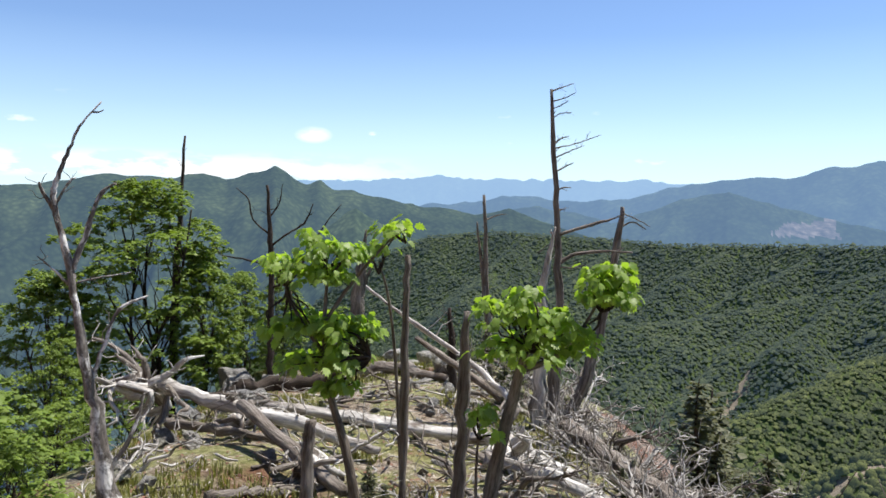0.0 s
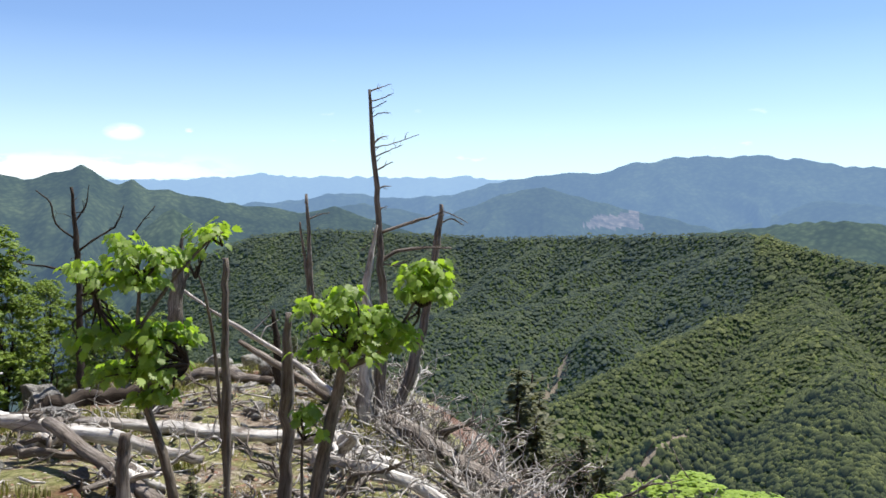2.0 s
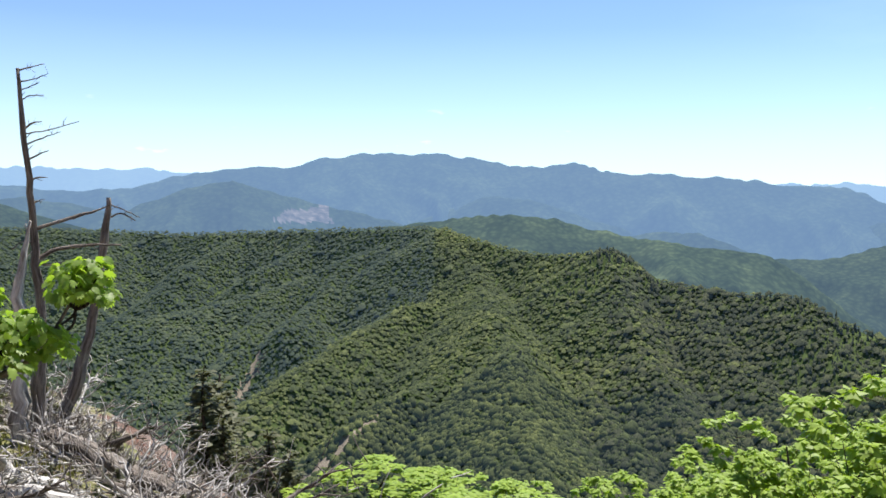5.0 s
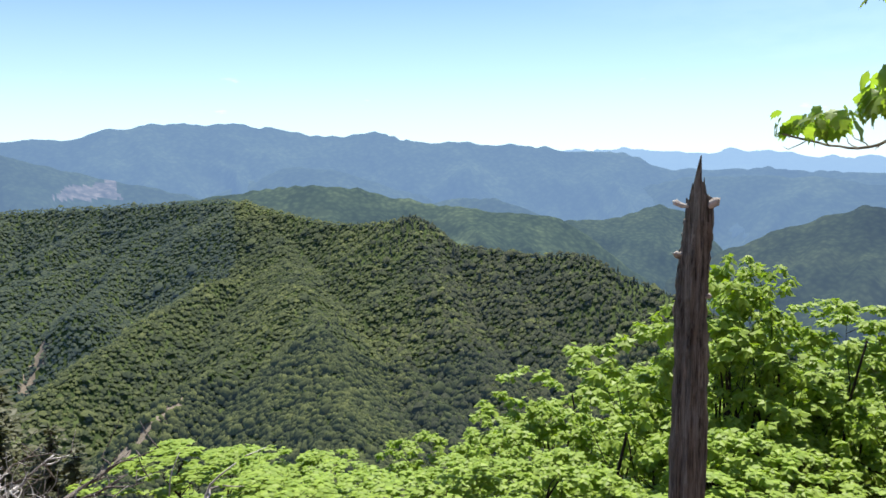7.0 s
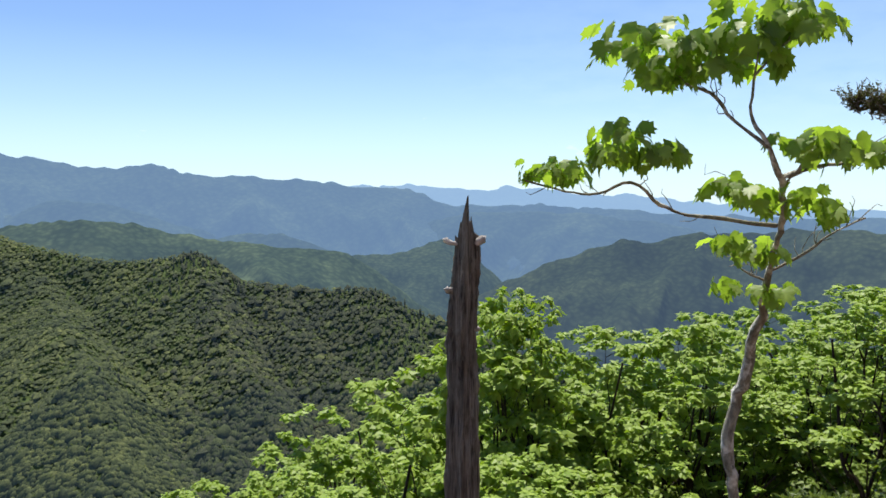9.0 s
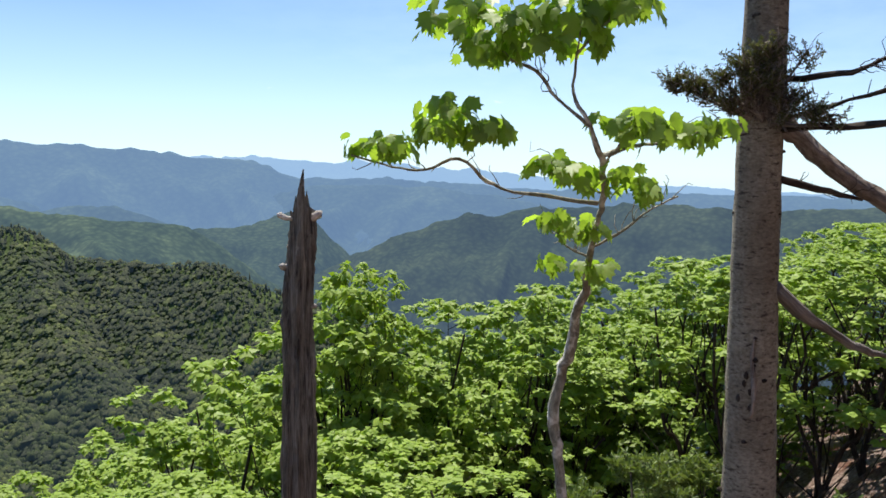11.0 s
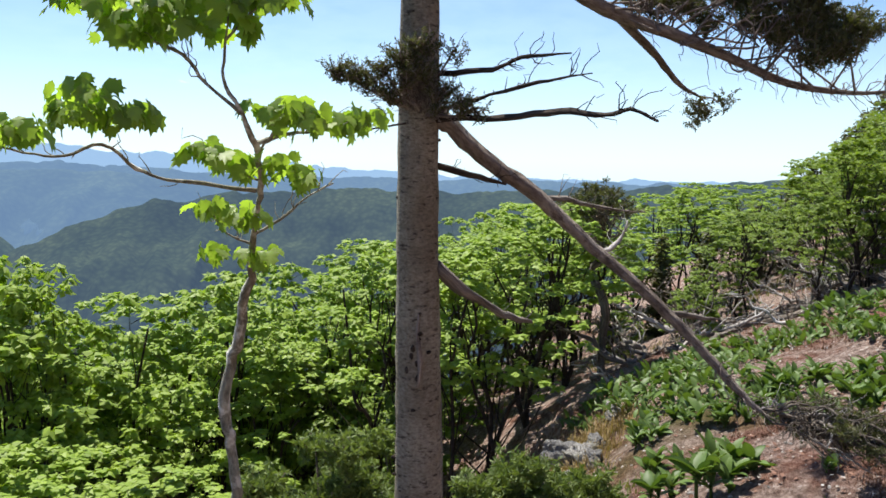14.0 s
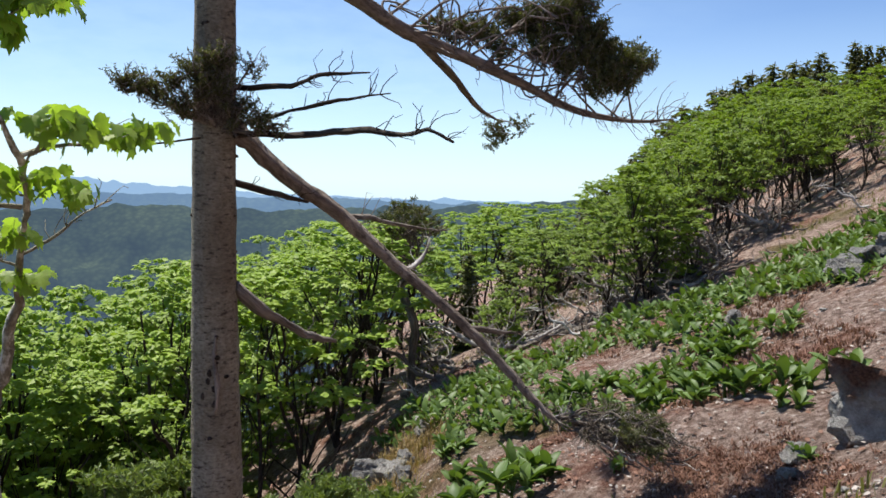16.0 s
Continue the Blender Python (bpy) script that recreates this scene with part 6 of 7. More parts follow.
# ---- rocks ----
def rock_mesh(seed, mat, flat=0.7, sub=3):
    bm = bmesh.new()
    bmesh.ops.create_icosphere(bm, subdivisions=sub, radius=0.5)
    g = np.random.default_rng(seed)
    planes = [(Vector(unit(g.normal(size=3))), g.uniform(0.15, 0.34)) for _ in range(15)]
    for v in bm.verts:
        for nrm, d in planes:
            o = v.co.dot(nrm) - d
            if o > 0:
                v.co -= nrm * o * 0.92
        v.co += v.co.normalized() * (noise.noise(v.co * 4 + Vector((seed, 0, 0))) * 0.11 + noise.noise(v.co * 11 + Vector((seed, 3, 0))) * 0.06)
        v.co.z *= flat
    me = bpy.data.meshes.new("rock")
    bm.to_mesh(me)
    bm.free()
    me.materials.append(mat)
    return me


M_ROCK_MOSS = rock_material("rock with red-brown dead moss", (0.17, 0.16, 0.145), (0.52, 0.50, 0.46))
_n, _l = M_ROCK_MOSS.node_tree.nodes, M_ROCK_MOSS.node_tree.links
_c = _n["Principled BSDF"].inputs["Base Color"].links[0].from_socket
_moss = ramp(_n, _l, noise_tex(_n, _l, 60.0, 5.0, 0.7), [(0.35, (0.05, 0.024, 0.016)), (0.65, (0.24, 0.12, 0.075))])
_l.new(mix(_n, _l, ramp(_n, _l, noise_tex(_n, _l, 2.1, 4.0, 0.6), [(0.46, (0, 0, 0)), (0.60, (1, 1, 1))]), _c, _moss), _n["Principled BSDF"].inputs["Base Color"])
ROCKS = [rock_mesh(k, M_ROCK if k % 2 else M_ROCK_PALE, 0.5 + 0.1 * (k % 4), 2 if k > 3 else 4) for k in range(8)] + [rock_mesh(41, M_ROCK_MOSS, 0.8, 4)]


def rock(x, y, size, kind, turn, label, group, sink=0.3, name="rock", tilt=0.0):
    ob = new(name, ROCKS[kind])
    h = size * (0.8 if kind == 8 else 0.5 + 0.1 * (kind % 4)) * 0.4
    ob.matrix_basis = pose(x, y, at_ground(x, y) + h * (1 - 2 * sink), tilt, tilt * 0.6, turn) @ Matrix.Diagonal((size, size * 0.8, size, 1))
    return tagged(ob, label, "rock", group)


SPUR_ROCKS = "rocks on the spur"
rg = np.random.default_rng(8)
for x, y, s, k in ((-2.93, 12.8, 1.3, 3), (-2.4, 12.6, 0.8, 1), (-2.3, 6.5, 0.5, 1), (-2.35, 10.1, 1.0, 1), (-1.95, 9.8, 0.6, 3), (-2.7, 9.7, 0.7, 3), (-1.9, 8.6, 0.5, 0), (-2.3, 7.6, 0.45, 1), (-1.95, 7.2, 0.4, 2), (-0.6, 15.6, 0.9, 2), (-0.2, 14.2, 0.8, 0), (0.1, 13.2, 0.9, 2), (-0.5, 13.4, 0.5, 0), (0.25, 12.0, 0.5, 2), (0.0, 11.3, 0.4, 0),
                   (0.4, 10.9, 0.5, 2), (0.55, 10.2, 0.4, 0), (0.3, 9.9, 0.35, 2), (0.6, 9.3, 0.35, 0), (0.85, 8.3, 0.3, 2), (1.15, 8.1, 0.3, 1), (0.0, 8.6, 0.25, 0), (-2.2, 5.6, 0.35, 0), (-1.9, 5.9, 0.3, 2), (-1.2, 6.6, 0.3, 1), (0.5, 7.9, 0.3, 2), (0.2, 7.1, 0.25, 0), (1.0, 6.6, 0.25, 2)):
    rock(x, y, s, k, rg.uniform(0, 360), "pale grey angular rock on the stony crest" if k % 2 == 0 else "grey lichen-covered rock half sunk in soil", SPUR_ROCKS, 0.25, tilt=rg.normal(0, 8))
for i in range(80):
    x, y = (rg.normal(0.3, 0.5), rg.uniform(6.0, 15.5)) if i < 55 else (rg.uniform(-2.7, 1.8), rg.uniform(4.8, 10))
    rock(x, y, rg.uniform(0.08, 0.26), int(rg.integers(0, 8)), rg.uniform(0, 360), "small pale broken stone on the spur", SPUR_ROCKS, 0.2, "stone", rg.normal(0, 15))


def sticks(name, count, where, label, seed, mat):
    """Broken sticks and splinters strewn over the ground."""
    g = np.random.default_rng(seed)
    s = Soup()
    for k in range(count):
        x, y = where(g)
        L, a = g.uniform(0.08, 0.42), g.uniform(0, 6.28)
        x1, y1 = x + L * math.cos(a), y + L * math.sin(a)
        r = g.uniform(0.004, 0.016)
        p0, p1 = (x, y, at_ground(x, y) + r + g.uniform(0, 0.03)), (x1, y1, at_ground(x1, y1) + r + abs(g.normal(0, 0.07)))
        m = (np.array(p0) + p1) / 2 + g.normal(0, 0.02, 3)
        tube(s, [p0, m, p1], [r, r * 0.9, r * 0.4], 4, 0.15, k)
    ob = part(name, s, mat)
    return tagged(ob, label, "dead wood", kind="stuff")


def strewn(g):
    return (g.uniform(-2.8, 2.2), 4.3 + 9 * g.uniform() ** 1.3) if g.uniform() < 0.5 else (g.normal(1.0, 0.8), g.uniform(4.6, 10))


sticks("dead_sticks", 420, strewn, "bleached broken sticks strewn over the spur", 3, M_SILVER)
sticks("dead_sticks", 240, strewn, "grey-brown broken sticks strewn over the spur", 4, M_DEAD)


# ---- small maples on the spur ----
def spur_maple(trunks, sprays, radius, count, size, seed, label, limbs=(), mat=M_BARK):
    x, y, _ = trunks[0][0][0]
    gz = at_ground(x, y)
    root = thing("young_maple", (x, y, gz), label, "tree", "young maples on the spur")
    for k, (pts, radii) in enumerate(trunks):
        s = Soup()
        p = rel(root, pts)
        if k == 0:
            p = [p[0] - [0, 0, p[0][2] + 0.15]] + p
        tube(s, smooth_line(p, 5), radii, 9, 0.1, seed + k)
        part("trunk" if k == 0 else "limb", s, mat, root)
    c0 = rel(root, [trunks[0][0][-1]])[0]
    tw = Soup()
    tips = [rel(root, [pts[-1]])[0] for pts, _ in trunks]
    for k, c in enumerate(rel(root, sprays)):
        c0 = min(tips, key=lambda p: np.linalg.norm(p - c))
        tube(tw, wander(c0 - [0, 0, 0.08], c, 4, 0.08, seed + k), [0.009, 0.004], 4, 0.1, k)
    part("twig_spray", tw, M_BARK_DARK, root)
    hang_leaves(root, rel(root, sprays), radius, count, size, seed, flat=0.4, down=0.42)
    return root


def tier(spans, y, seed):
    """Places for leafy sprays: rounded tiers, each a middle, half-width, height and number."""
    g = np.random.default_rng(seed)
    out = []
    for x, z, w, h, n in spans:
        for k in range(n):
            a, q = k * 2.399 + g.normal(0, 0.3), math.sqrt((k + 0.5) / n)
            out.append((x + w * q * math.cos(a), y + 0.8 * w * q * math.sin(a), z + h * (0.6 - q * q) + g.normal(0, 0.25 * h)))
    return out


spur_maple([([(-0.39, 5.16, -1.86), (-0.46, 5.16, -1.48), (-0.54, 5.16, -1.20), (-0.58, 5.16, -0.86), (-0.56, 5.16, -0.42)], [0.042, 0.034, 0.027, 0.018, 0.009]),
            ([(-0.58, 5.16, -0.95), (-0.74, 5.13, -0.70), (-0.80, 5.12, -0.46)], [0.014, 0.010, 0.005]), ([(-0.57, 5.16, -0.75), (-0.40, 5.18, -0.50), (-0.20, 5.18, -0.27), (-0.10, 5.17, -0.20)], [0.012, 0.009, 0.004]), ([(-0.56, 5.16, -1.10), (-0.38, 5.10, -0.98), (-0.30, 5.1, -0.88)], [0.012, 0.009, 0.005])],
           tier([(-0.54, -0.33, 0.17, 0.10, 9), (-0.62, -0.47, 0.19, 0.05, 7), (-0.83, -0.42, 0.09, 0.05, 3), (-0.64, -0.78, 0.26, 0.09, 14), (-0.36, -0.80, 0.12, 0.07, 5), (-0.60, -0.98, 0.26, 0.07, 11), (-0.52, -1.15, 0.09, 0.05, 4), (-0.16, -0.23, 0.07, 0.03, 2)], 5.16, 3),
           0.092, 16, 0.062, 3, "young maple with bright drooping lobed leaves")
spur_maple([([(0.41, 4.97, -1.80), (0.48, 4.98, -1.41), (0.57, 4.97, -1.01), (0.62, 4.96, -0.80)], [0.05, 0.04, 0.032, 0.02]), ([(0.57, 4.97, -1.01), (0.85, 5.03, -0.88), (1.06, 5.10, -0.58)], [0.02, 0.014, 0.008])],
           tier([(0.50, -0.66, 0.20, 0.08, 9), (0.76, -0.72, 0.17, 0.08, 8), (0.60, -0.86, 0.26, 0.07, 12), (0.92, -0.84, 0.10, 0.05, 4), (1.08, -0.43, 0.14, 0.06, 8), (1.07, -0.56, 0.13, 0.04, 6), (0.60, -0.56, 0.05, 0.03, 2)], 4.98, 5),
           0.090, 16, 0.062, 5, "young maple with a spreading head of bright leaves")
spur_maple([([(0.33, 4.92, -1.80), (0.33, 4.90, -1.5), (0.34, 4.89, -1.3)], [0.012, 0.009, 0.006])], [(0.33, 4.89, -1.24), (0.42, 4.89, -1.33), (0.36, 4.88, -1.2)], 0.06, 8, 0.07, 9, "maple sprout with a few bright leaves")
spur_maple([([(-0.15, 6.4, -2.1), (-0.2, 6.3, -1.2), (-0.24, 5.95, -0.7), (-0.30, 5.85, -0.45)], [0.018, 0.014, 0.010, 0.006])], [(-0.19, 5.80, -0.22), (-0.12, 5.85, -0.18), (-0.28, 5.82, -0.32), (-0.22, 5.8, -0.36)], 0.08, 7, 0.07, 11, "thin maple stem with sparse leaves")

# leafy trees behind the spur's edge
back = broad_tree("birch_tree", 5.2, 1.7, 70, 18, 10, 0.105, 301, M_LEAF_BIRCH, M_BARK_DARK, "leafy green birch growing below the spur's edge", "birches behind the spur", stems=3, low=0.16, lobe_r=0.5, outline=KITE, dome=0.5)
for i, (x, y, top, wide, turn) in enumerate(((-4.5, 13.1, 0.25, 1.0, 20), (-3.55, 13.4, -0.75, 0.8, 110), (-5.6, 12.6, -1.15, 0.9, 200), (-4.9, 11.0, -1.9, 0.7, 290), (-3.3, 14.6, -1.3, 0.8, 330), (-2.4, 13.6, -1.15, 0.6, 60))):
    h = top - at_ground(x, y)
    place = stand if i == 0 else stand_copy
    place(back, x, y, h / 5.2 * wide, turn, 0, 0.05, 1 / wide)
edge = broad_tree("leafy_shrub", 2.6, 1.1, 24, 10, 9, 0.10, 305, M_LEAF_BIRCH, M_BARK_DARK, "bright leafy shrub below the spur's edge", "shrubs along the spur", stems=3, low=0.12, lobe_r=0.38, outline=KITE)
for i, (az, e, d, wide) in enumerate(((-28.5, -8.5, 6.5, 1.0), (-26.5, -13, 7.5, 1.0), (-24, -14, 9, 1.0), (-29, -17, 6.5, 1.0), (-22, -15.5, 10.5, 0.9), (-26, -16, 7.0, 0.9), (-31, -12, 7.5, 1.1), (-12, -7.2, 14.5, 1.0), (-8.8, -6.5, 14, 1.0), (-6.0, -7.2, 13.5, 0.9), (-20, -13.5, 11.5, 1.0), (-23.5, -12.5, 11, 1.1), (-18.5, -12.6, 12.5, 1.0), (-27.5, -15, 9, 1.1), (-25.5, -18.5, 6.6, 1.0), (-15, -9.5, 14, 1.0))):
    x, y = d * math.sin(radians(az)), d * math.cos(radians(az))
    h = max(0.8, d * math.tan(radians(e)) - at_ground(x, y))
    wide = wide if h < 3.5 else 0.75
    place = stand if i == 0 else stand_copy
    place(edge, x, y, h / 2.6 * wide, 40 * i, 0, 0.05, 1 / wide)

# firs below the spur and seedlings on it
fir = fir_tree("fir_tree", 3.2, 0.95, 401, "dark young fir below the spur", "young firs", M_NEEDLE, 18, 0.04, 1.15, 0.85, 1.5)
thin = fir_tree("fir_tree", 3.2, 1.0, 402, "thin open fir with yellowish tips below the spur", "young firs", M_NEEDLE_NEW, 11, 0.2, 0.75)
for i, (az, e, d, ob) in enumerate(((19.3, -12.0, 22, fir), (22.0, -16.8, 14, fir), (24.2, -18.2, 13, fir), (20.6, -18.5, 12.5, fir), (17.5, -17.0, 19, thin), (20.5, -16.0, 20, thin), (23, -21.0, 10, fir), (17.6, -19.5, 11, fir), (5.6, -10.8, 14.0, fir), (7.2, -11.6, 12.5, fir), (9.3, -14.0, 10.5, fir), (19.8, -14.6, 16.0, fir), (23.1, -15.5, 11.5, fir), (24.5, -16.8, 11.0, fir), (18.7, -11.3, 16.5, fir), (20.0, -13.4, 17.5, fir))):
    x, y = d * math.sin(radians(az)), d * math.cos(radians(az))
    h = max(0.6, d * math.tan(radians(e)) - at_ground(x, y))
    wide = min(1.35, 10.5 / h)
    (stand_copy if i not in (0, 4) else stand)(ob, x, y, h / 3.2 * wide, 70 * i, 0, 0.05, 1 / wide)
for x, y, h in ((-0.34, 5.7, 0.36), (-0.22, 5.5, 0.3), (1.50, 6.84, 0.2), (1.75, 7.2, 0.3), (1.95, 7.6, 0.35), (2.1, 6.6, 0.3), (1.3, 7.6, 0.22), (0.9, 9.3, 0.6), (1.1, 9.8, 0.7), (0.6, 11.5, 0.7), (0.9, 11.9, 0.8), (2.0, 8.4, 0.4)):
    stand_copy(fir, x, y, h / 2.4, 53 * x * y, 0, 0.02, 0.75)


# ---- the open hillside ----
def herb_leaf(seed):
    """One broad, ribbed, arching leaf."""
    g = np.random.default_rng(seed)
    V, F = [], []
    n = 6
    arch = 0.35 + 0.25 * g.uniform()
    for i in range(n + 1):
        t = i / n
        w = 0.168 * math.sin(math.pi * min(1, 0.12 + 0.88 * t)) ** 0.8 + 0.002
        y, z = t * (1 - 0.25 * arch * t), arch * (0.9 * t - 0.95 * t * t)
        V += [(-w, y, z + 0.045), (0, y, z), (w, y, z + 0.045)]
    for i in range(n):
        for k in range(2):
            a = i * 3 + k
            F.append((a, a + 1, a + 4, a + 3))
    me = bpy.data.meshes.new("leaf")
    me.from_pydata(V, [], F)
    me.polygons.foreach_set("use_smooth", np.ones(len(F), bool))
    me.materials.append(M_HERB)
    return me


HERB_LEAVES = [herb_leaf(k) for k in range(3)]


def herb(seed, n):
    root = thing("broadleaf_herb", (0, 0, 0), "clump of broad green mountain herb leaves on bare soil", "plant", "herbs on the hillside")
    g = np.random.default_rng(seed)
    st = Soup()
    heads = [(g.normal(0, 0.10), g.normal(0, 0.10)) for _ in range(max(1, n // 7))]
    for hx, hy in heads:
        tube(st, [(hx, hy, -0.05), (hx, hy, 0.1), (hx * 1.1, hy * 1.1, 0.16)], [0.014, 0.012, 0.006], 5, 0.1, seed)
    part("stalk", st, M_HERB, root)
    for k in range(n):
        hx, hy = heads[k % len(heads)]
        ob = new("leaf", HERB_LEAVES[k % 3])
        ob.parent = root
        s = g.uniform(0.17, 0.29)
        up = g.uniform(10, 62)
        ob.matrix_basis = pose(hx, hy, g.uniform(0.02, 0.14), 0, 0, k * 137.5 + g.normal(0, 20)) @ pose(0, 0, 0, up, g.normal(0, 14), 0) @ Matrix.Diagonal((s, s, s, 1))
    return root


def herb_leaves(soup, m, n, seed):
    """Leaves of one plant added to a joined patch."""
    g = np.random.default_rng(seed)
    for k in range(n):
        me = HERB_LEAVES[k % 3]
        s = g.uniform(0.17, 0.29)
        a = m @ pose(g.normal(0, 0.1), g.normal(0, 0.1), g.uniform(0.02, 0.14), 0, 0, k * 137.5 + g.normal(0, 20)) @ pose(0, 0, 0, g.uniform(10, 62), g.normal(0, 14), 0) @ Matrix.Diagonal((s, s, s, 1))
        soup.add([tuple(a @ v.co) for v in me.vertices], [tuple(f.vertices) for f in me.polygons])


HERBS = [herb(500 + k, n) for k, n in enumerate((20, 22, 26, 17))]
hg = np.random.default_rng(31)
herb_at = [(5.08, -2.36, 0.95), (5.25, -2.5, 0.7), (5.5, -2.35, 0.85), (5.35, -2.15, 0.75), (5.97, -2.4, 0.6), (7.05, -2.6, 0.8), (4.13, -3.66, 0.6), (4.45, -4.0, 0.95), (4.64, -3.8, 0.85), (4.75, -3.95, 0.7), (4.3, -4.25, 0.8), (4.9, -3.6, 0.7), (3.5, -3.2, 0.4), (4.5, -2.75, 0.4), (4.95, -2.45, 0.85), (4.78, -2.28, 0.9), (6.9, -2.5, 0.8), (6.75, -2.6, 0.7), (6.05, -2.28, 0.7), (8.0, -2.75, 0.8), (8.3, -2.9, 0.8), (7.6, -2.85, 0.7)]
# the band of herbs runs slantwise up the hillside, between an upper and a lower line
UPPER = [(9.1, -2.4), (9.7, -4.3), (8.9, -5.9), (9.3, -8.3), (9.4, -10.3)]
LOWER = [(7.3, -2.7), (5.4, -3.35), (4.6, -4.3), (5.9, -6.3), (7.5, -9.0)]
for i in range(6000):
    if len(herb_at) >= 700:
        break
    t, u = hg.uniform(0, 4), hg.uniform()
    k = min(3, int(t))
    f = t - k
    lo = np.array(LOWER[k]) * (1 - f) + np.array(LOWER[k + 1]) * f
    up = np.array(UPPER[k]) * (1 - f) + np.array(UPPER[k + 1]) * f
    x, y = lo * (1 - u) + up * u
    if fractal(x, y, 1.6, 61, 2) < -0.29 + 0.16 * (0.4 - u) or min((x - a) ** 2 + (y - b) ** 2 for a, b, _ in herb_at) < 0.03:
        continue
    herb_at.append((x, y, hg.uniform(0.45, 0.78)))
herb_at.sort(key=lambda p: math.hypot(p[0], p[1]))
patch = Soup()
for i, (x, y, s) in enumerate(herb_at):
    turn, lean = hg.uniform(0, 360), hg.normal(0, 5)
    if i < 82:
        (stand if i < 4 else stand_copy)(HERBS[i % 4], x, y, s, turn, lean, 0.02)
    else:
        herb_leaves(patch, pose(x, y, at_ground(x, y) - 0.02, lean, 0, turn) @ Matrix.Diagonal((s, s, s, 1)), 14, i)
me = patch.mesh("herb_patch")
me.materials.append(M_HERB_FAR)
tagged(new("herb_patch", me), "dense patch of broad green herb leaves higher on the slope", "plants", kind="stuff")

# rocks of the hillside
HILL_ROCKS = "rocks on the hillside"
for x, y, s, k, lab in (
                        (3.36, -3.50, 0.86, 8, "large grey boulder half covered in red-brown dead moss"), (3.56, -3.22, 0.34, 0, "pale split rock beside a boulder"), (3.42, -3.02, 0.22, 2, "pale split rock beside a boulder"), (6.3, -6.5, 0.8, 1, "grey rock slab on the hillside"), (6.0, -6.75, 0.6, 3, "grey rock slab on the hillside"),
                        (6.7, -6.9, 0.7, 1, "grey rock slab on the hillside"), (6.1, -6.2, 0.5, 3, "grey rock slab on the hillside"), (7.45, -2.18, 0.50, 2, "pale rock outcrop at the edge of the drop"), (7.72, -2.10, 0.56, 3, "dark grey rock at the edge of the drop"), (7.18, -2.20, 0.36, 1, "grey rock with dry grass on it"), (7.62, -2.38, 0.42, 1, "dark grey rock at the edge of the drop"), (7.28, -2.02, 0.36, 0, "pale rock outcrop at the edge of the drop"), (8.1, -2.7, 0.4, 2, "pale rock outcrop at the edge of the drop"), (4.75, -3.0, 0.25, 2, "flat grey stone in the soil"), (6.6, -5.3, 0.35, 3, "brown mossy rock among herbs")):
    rock(x, y, s, k, 35.0 if k == 8 else rg.uniform(0, 360), lab, HILL_ROCKS, 0.05 if 7.0 < x < 8.2 and y > -3 else 0.3, tilt=rg.normal(0, 10))


def gravel(name, count, where, label, seed):
    """Small loose stones on the soil."""
    g = np.random.default_rng(seed)
    V0, F0 = dome(1, -2)
    s = Soup()
    for k in range(count):
        x, y = where(g)
        z = 0.006 + 0.026 * g.uniform() ** 3
        s.add(V0 * [z, z * g.uniform(0.6, 1.2), z * 0.6] * g.uniform(0.75, 1.25, V0.shape) + [x, y, at_ground(x, y) + z * 0.2], F0.tolist())
    ob = part(name, s, M_ROCK_PALE, smooth=False)
    return tagged(ob, label, "gravel", kind="stuff")


def on_slope(g):
    d, az = 3.0 + 10 * g.uniform() ** 1.3, g.uniform(103, 143)
    return (d * math.sin(radians(az)), d * math.cos(radians(az)))


gravel("gravel", 650, on_slope, "pale loose stones on the bare hillside", 3)
gravel("gravel", 900, lambda g: (g.normal(0.2, 0.9), g.uniform(4.5, 15.5)), "pale loose stones on the spur", 4)

dense_fir = fir_tree("fir_tree", 3.2, 1.15, 421, "dense dark fir on the hillside crest", "firs on the hillside", M_NEEDLE, 22, 0.03, 1.3, 1.0, 1.7)
# trees on the hillside: heading, distance, height
HILLSIDE = "maples on the hillside"
hill = [broad_tree("maple_tree", 4.2, 1.6, 30, 8, 9, 0.125, 600 + k, M_LEAF_SHADE, M_BARK_DARK, "crooked maple with fresh leaves on the bare hillside", HILLSIDE, stems=1 + k, low=0.48, lobe_r=0.44, outline=KITE) for k in range(4)]
rows = []
for d, a0, a1, step in ((12.5, 121.5, 125.5, 2.2), (15.5, 119, 128.5, 2.4), (18.5, 117, 131, 2.5), (22, 115, 137.5, 2.4), (26.5, 114, 142, 2.3), (32, 114, 144, 2.3), (38, 117, 144, 2.6)):
    for az in np.arange(a0, a1, step):
        rows.append((az + hg.normal(0, 0.6), d * hg.uniform(0.94, 1.07)))
MIXED = []
rows += [(136.4, 17.5), (138.8, 18.5), (123.8, 12.6), (126.6, 14.0), (128.9, 15.8), (131.0, 16.8), (133.0, 18.0), (135.2, 19.6), (137.4, 21.5), (134.2, 22.0), (130.2, 18.6), (127.6, 16.4), (139.5, 24.0)]
